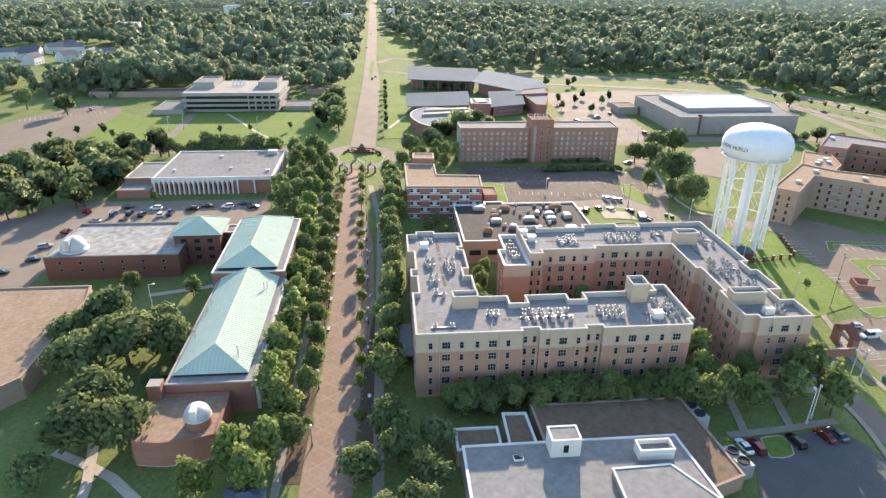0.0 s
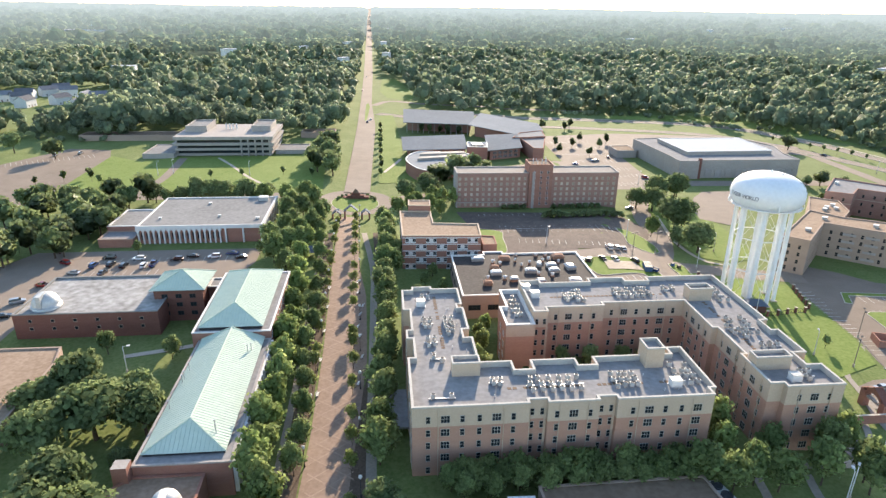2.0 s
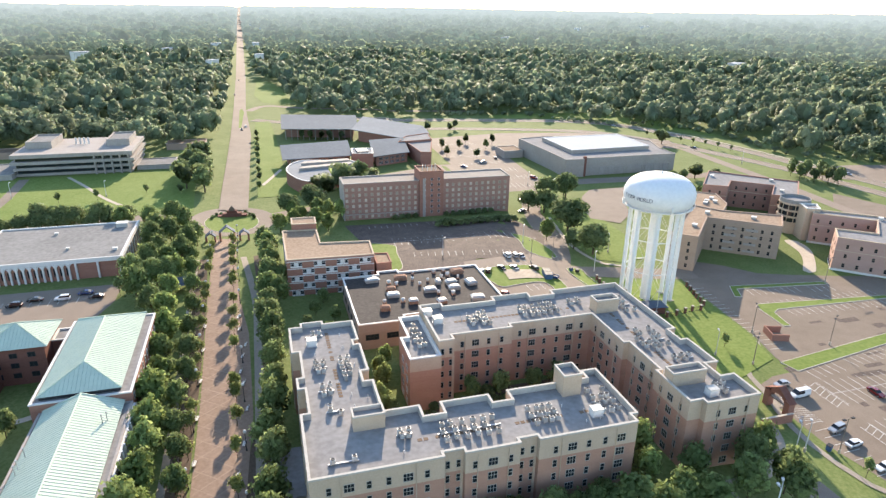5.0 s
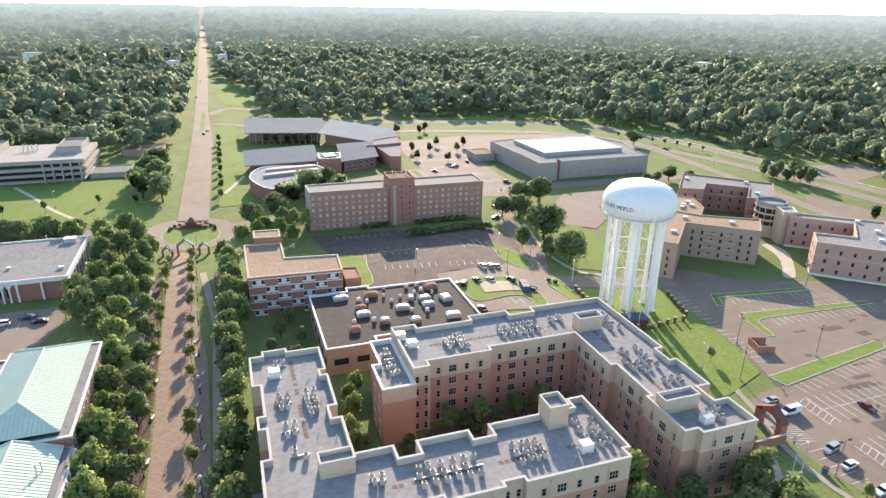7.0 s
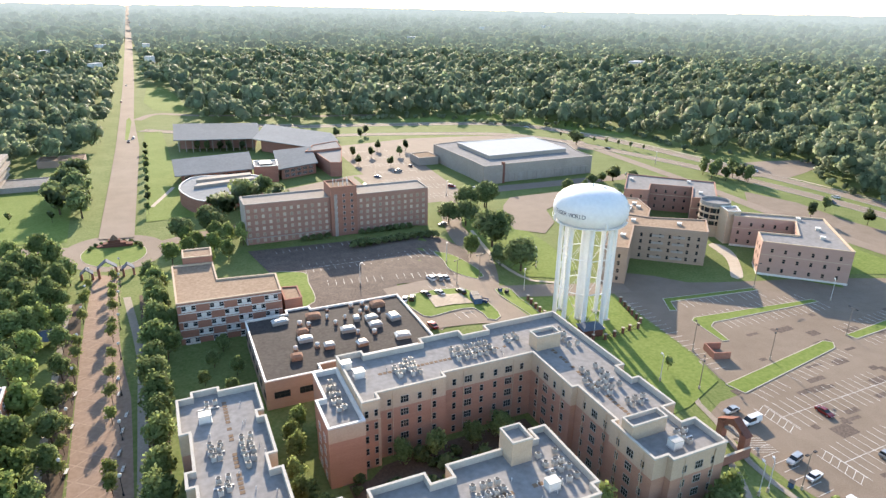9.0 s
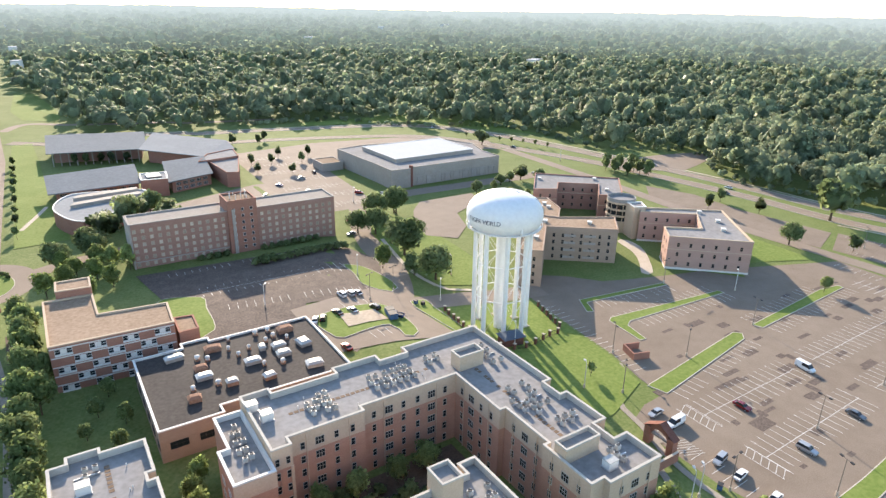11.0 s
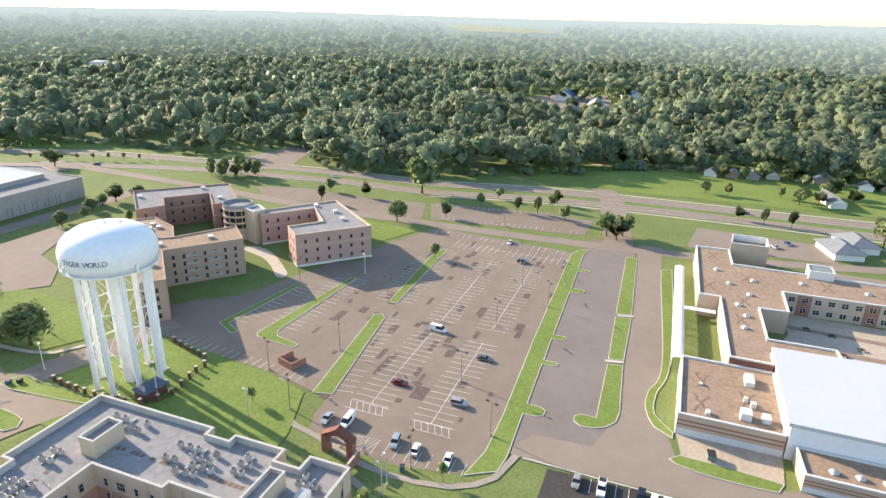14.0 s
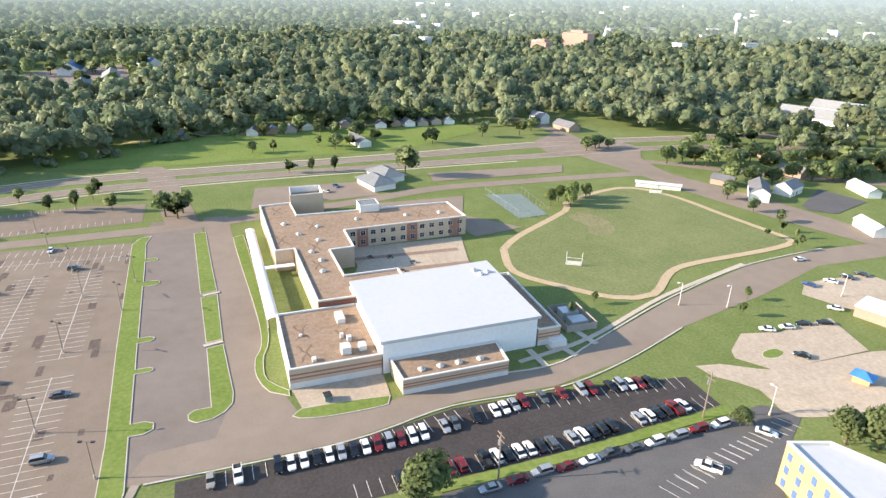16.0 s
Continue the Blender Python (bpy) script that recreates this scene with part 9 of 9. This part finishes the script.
for x, y in [(315, -114), (327, -122)]:
    cl2 = thing("clinic", x, y, G(x, y), 15, "low clinic under a blue-grey hip roof", "clinic")
    Geo().box(-9, -6, -0.3, 9, 6, 3.0, M["siding"]).part("wall", cl2)
    Geo().raw([(-10.2, -7.2, 3.0), (10.2, -7.2, 3.0), (10.2, 7.2, 3.0), (-10.2, 7.2, 3.0), (-3.6, 0, 6.2), (3.6, 0, 6.2)], [(0, 1, 5, 4), (1, 2, 5), (2, 3, 4, 5), (3, 0, 4), (3, 2, 1, 0)], M["zinc"]).part("roof", cl2)
q8 = np.random.default_rng(5)
for k in range(95):
    if k < 22:
        x, y = [(-153, 1213), (-884, 2010), (-334, 774), (-263, 1062), (10, 2317), (-494, 1790), (-144, 2180), (-401, 2376), (-1020, 2211), (715, 1497), (1007, 1986), (558, 1601), (1382, 2051), (640, 1540), (1090, 2010), (-60, 900), (-66, 1010), (6, 1000), (-70, 1300), (4, 1400), (-80, 1700), (-90, 2100)][k]
    else:
        a, r = math.radians(q8.uniform(108, 158)), q8.uniform(900, 3600)
        x, y = 60 + r * math.sin(a), r * math.cos(a)
    s = max(1.0, math.hypot(x, y) / 1300)
    t = thing("far_building", x, y, float(hill(x, y)), q8.uniform(0, 90), "distant white flat-roofed building above the trees", "building", "far town")
    w4, d4, h4 = q8.uniform(12, 28) * s ** 0.6, q8.uniform(8, 14) * s ** 0.6, q8.uniform(15, 21) * (s ** 0.3)
    Geo().box(-w4 / 2, -d4 / 2, 0, w4 / 2, d4 / 2, h4, M["white"]).part("wall", t)
    Geo().box(-w4 / 2 - 0.3, -d4 / 2 - 0.3, h4, w4 / 2 + 0.3, d4 / 2 + 0.3, h4 + 0.8, M["roof_white"]).part("roof", t)
for x, y, w4, d4, h4, m, lb in [(930, -595, 44, 22, 28, "brick_rose", "distant rose brick tower block"), (880, -505, 26, 20, 19, "brick_rose", "distant rose brick building")]:
    t = thing("far_block", x, y, 0, 30, lb, "building", "far town")
    Geo().box(-w4 / 2, -d4 / 2, 0, w4 / 2, d4 / 2, h4, M[m]).part("wall", t)
    Geo().box(-w4 / 4, -d4 / 4, h4, w4 / 4, d4 / 4, h4 + 4, M[m]).part("penthouse", t)
for x, y, w4, d4, h4, rz, m, lb in [(-475, 1708, 72, 26, 9, 3, "white", "distant long white warehouse roof"), (-157, 1190, 56, 22, 8, -18, "white", "distant white-roofed hall among trees"), (-290, 984, 100, 18, 6, 0, "white", "distant long white shed"), (-332, 762, 44, 14, 7, 0, "concrete_wall", "pale low school among the trees"), (-298, 760, 16, 12, 6, 0, "brick_tan", "low tan building among the trees"), (-850, 1900, 110, 26, 9, 5, "white", "distant row of white sheds"), (-340, 2180, 130, 30, 12, 0, "white", "distant white factory roofs"), (40, 2150, 110, 26, 12, 4, "white", "distant white factory roofs"), (-186, 2000, 46, 22, 12, 0, "white", "distant white-roofed hall among trees"), (750, 800, 36, 16, 14, 30, "white", "distant pale roofs among the trees"), (748, 772, 30, 14, 12, 30, "white", "distant pale roofs among the trees")]:
    t = thing("far_building", x, y, float(hill(x, y)) + 1, rz, lb, "building", "far town")
    Geo().box(-w4 / 2, -d4 / 2, -2, w4 / 2, d4 / 2, h4, M[m]).part("wall", t)
    Geo().box(-w4 / 2 - 0.4, -d4 / 2 - 0.4, h4, w4 / 2 + 0.4, d4 / 2 + 0.4, h4 + 0.9, M["roof_white"]).part("roof", t)
sp = thing("far_spire", 965, -668, 0, 0, "distant pale church spire above the trees", "church", "far town")
Geo().box(-3, -3, 0, 3, 3, 22, M["siding"]).part("tower", sp)
Geo().lathe([(3.6, 22), (0.05, 38)], M["siding"], 8).part("spire", sp)
ft = thing("far_water_tower", 1124, -1092, 0, 0, "distant white water tower with a wide tank", "water tower", "far town")
Geo().lathe([(3.4, 0), (3.4, 33), (9, 39), (9, 46), (6.4, 50), (0.05, 51)], M["white"], 20).part("column", ft)
gs = thing("garage", 133.5, -232, 0, 20, "low tan garage with white shutters", "garage")
Geo().box(-8, -5, -0.3, 8, 5, 3.4, M["brick_tan"], M["roof_white"]).part("wall", gs)
Geo().box(-8.3, -5.3, 3.4, 8.3, 5.3, 3.9, M["white"]).part("parapet", gs)
ki = thing("kiosk", 111, -193, 0, 20, "small tan kiosk with a blue roof", "kiosk")
Geo().box(-2, -1.6, -0.2, 2, 1.6, 2.6, M["sandstone"]).part("wall", ki)
Geo().raw([(-2.8, -2.4, 2.6), (2.8, -2.4, 2.6), (2.8, 2.4, 2.6), (-2.8, 2.4, 2.6), (0, 0, 4.0)], [(0, 1, 4), (1, 2, 4), (2, 3, 4), (3, 0, 4), (3, 2, 1, 0)], M["blue_roof2"]).part("roof", ki)

# yellow block with blue panels at the edge of the old car park
YB = [(87.3, -138.4), (40, -131.2), (40, -166), (66, -156), (84.6, -146.4)]
yb = block("yellow_block", YB, 0, 14.5, "sandstone", "roof_white", "yellow rendered block with blue window panels", 0.6, "white", "building", under=2)
for fl in range(4):
    for a, b in edges(YB):
        d = Vector((b[0] - a[0], b[1] - a[1]))
        n = int(d.length / 3.0)
        for k in range(n):
            p = Vector(a) + d * ((k + 0.5) / n)
            Geo().box(-0.55, -0.08, 0, 0.55, 0.0, 1.7, M["blue_glass"]).part("window_panel", yb, m=pose(p.x, p.y, 1.8 + 3.1 * fl, 0, 0, math.degrees(math.atan2(d.y, d.x))))
up = thing("utility_pole", 112.4, -143, 0, 10, "tall wooden utility pole with crossarms", "utility pole")
Geo().tube((0, 0, -0.5), (0, 0, 13), 0.2, 0.14, M["pole"], 8).part("post", up)
for z in (11.2, 12.4):
    Geo().box(-1.3, -0.08, z, 1.3, 0.08, z + 0.16, M["pole"]).part("crossarm", up)
Geo().tube((0.5, 0, 9.6), (0.5, 0, 10.8), 0.28, 0.28, M["steel"], 10).part("transformer", up)
up2 = copy_thing(up, pose(108.5, -88, 0, 0, 0, 5))
wr = Geo()
for s in (-1.1, 0, 1.1):
    pts = [(108.5 + s + 3.9 * t, -88 - 55 * t, 12.5 - 5 * t * (1 - t)) for t in np.linspace(0, 1, 10)]
    for a, b in zip(pts[:-1], pts[1:]):
        wr.tube(a, b, 0.02, 0.02, M["dark_metal"], 4, False)
put("overhead_wires", wr.mesh("overhead_wires"), label="thin dark overhead wires between utility poles", category="wires")

# ---- car park beside the student centre ----
for x, y, hd, sh2, co in [(65.2, -21.2, 96, "sedan", "white"), (67.6, -21.6, 96, "suv", "red"), (76.6, -20.6, 100, "suv", "black"), (83.8, -19.3, 104, "sedan", "red"), (87.0, -18.8, 104, "sedan", "grey")]:
    car(x, y, hd, sh2, co, "cars beside the student centre", "in a bay beside the student centre")
for k in range(4):
    stroke(78.4 + 1.0 * k, -21.4 + 0.25 * k, 80.0 + 1.0 * k, -17.6 + 0.25 * k, 0.2)
for x in (78.0, 82.0, 85.4, 88.8):
    stroke(x, -21.8 + (x - 78) * 0.24, x + 1.0, -17.2 + (x - 78) * 0.24, 0.14)
stroke(89.4, -21.0, 91.4, -22.4, 1.0, M["paint_blue"])
car_park_lamp(82.6, -15.0, 8.5, True)

# ---- refuse skip and small things by the lawn island ----
sk = thing("refuse_skip", 92.0, 103.4, G(92, 103) + 0.42, 78, "blue steel refuse skip with dark lids beside the concrete pad", "skip")
Geo().prism([(-3.2, -1.3), (3.2, -1.3), (3.2, 1.3), (-3.2, 1.3)], 0.2, 1.9, M["blue_roof"]).part("body", sk)
for k in (-1.6, 1.6):
    Geo().box(k - 1.45, -1.35, 1.9, k + 1.45, 1.35, 2.0, M["dark_metal"]).part("lid", sk)
for k in (-2.6, -0.9, 0.9, 2.6):
    Geo().box(k - 0.08, -1.42, 0.2, k + 0.08, -1.3, 1.9, M["blue_roof"]).part("rib", sk)
for x, y, c8 in ((105.6, 111.2, "blue_roof"), (107.4, 109.6, "dark_metal"), (116.2, 3.4, "blue_roof"), (104.8, -13.6, "dark_metal")):
    bn8 = thing("wheeled_bin", x, y, G(x, y) + 0.18, 20, "lidded refuse bin standing on the verge", "bin")
    Geo().prism([(-0.6, -0.5), (0.6, -0.5), (0.6, 0.5), (-0.6, 0.5)], 0.0, 1.25, M[c8]).part("body", bn8)
    Geo().box(-0.66, -0.56, 1.25, 0.66, 0.56, 1.36, M["dark_metal"]).part("lid", bn8)

# ---- small buildings along the promenade ----
for x, y, w8, d8, rz in ((-32.2, 122.6, 8.4, 8.0, 10), (-31.6, -29.4, 7.4, 6.4, 8)):
    pv = thing("pavilion", x, y, G(x, y), rz, "open pavilion with a dark blue metal roof beside the promenade", "pavilion")
    for sx in (-1, 1):
        for sy in (-1, 1):
            Geo().tube((sx * w8 * 0.42, sy * d8 * 0.42, -0.3), (sx * w8 * 0.42, sy * d8 * 0.42, 2.9), 0.14, 0.14, M["white"], 8).part("post", pv)
    Geo().raw([(-w8 / 2, -d8 / 2, 2.8), (w8 / 2, -d8 / 2, 2.8), (w8 / 2, d8 / 2, 2.8), (-w8 / 2, d8 / 2, 2.8), (-w8 * 0.12, 0, 4.3), (w8 * 0.12, 0, 4.3)], [(0, 1, 5, 4), (1, 2, 5), (2, 3, 4, 5), (3, 0, 4), (3, 2, 1, 0)], M["slate_blue"]).part("roof", pv)
cn8 = thing("entrance_canopy", -3.4, 18.6, 4.5, 0, "grey flat entrance canopy on posts before the residence hall", "canopy")
Geo().box(-3.0, -7.0, 2.9, 3.3, 7.6, 3.3, M["membrane"]).part("roof", cn8)
for y in (-6.4, 0.2, 7.0):
    Geo().tube((-2.6, y, -0.2), (-2.6, y, 2.9), 0.16, 0.16, M["stucco"], 8).part("post", cn8)
sl8 = thing("roof_skylight", 17.6, -26.4, 10.06, 4, "small white skylight on the pale roof", "skylight")
Geo().box(-0.9, -0.7, 0, 0.9, 0.7, 0.45, M["white"]).part("curb", sl8)
Geo().raw([(-0.8, -0.6, 0.45), (0.8, -0.6, 0.45), (0.8, 0.6, 0.45), (-0.8, 0.6, 0.45), (0, 0, 0.75)], [(0, 1, 4), (1, 2, 4), (2, 3, 4), (3, 0, 4)], M["glass"]).part("dome", sl8)

# courtyard tables
for x, y in ((228, -90), (226, -97), (214, -92), (219, -104), (209, -112), (213, -98)):
    ct = thing("court_table", x, y, 0.07, 20, "round dark outdoor table with a ring of seats", "table", "tables in the school courtyard")
    Geo().lathe([(0.01, 0.72), (0.75, 0.72), (0.75, 0.78), (0.01, 0.78)], M["dark_metal"], 14).part("tabletop", ct)
    Geo().tube((0, 0, 0), (0, 0, 0.72), 0.08, 0.08, M["dark_metal"], 6).part("pedestal", ct)
    for k in range(4):
        a8 = 1.571 * k + 0.4
        Geo().tube((1.15 * math.cos(a8), 1.15 * math.sin(a8), 0), (1.15 * math.cos(a8), 1.15 * math.sin(a8), 0.45), 0.2, 0.2, M["dark_metal"], 8).part("seat", ct)
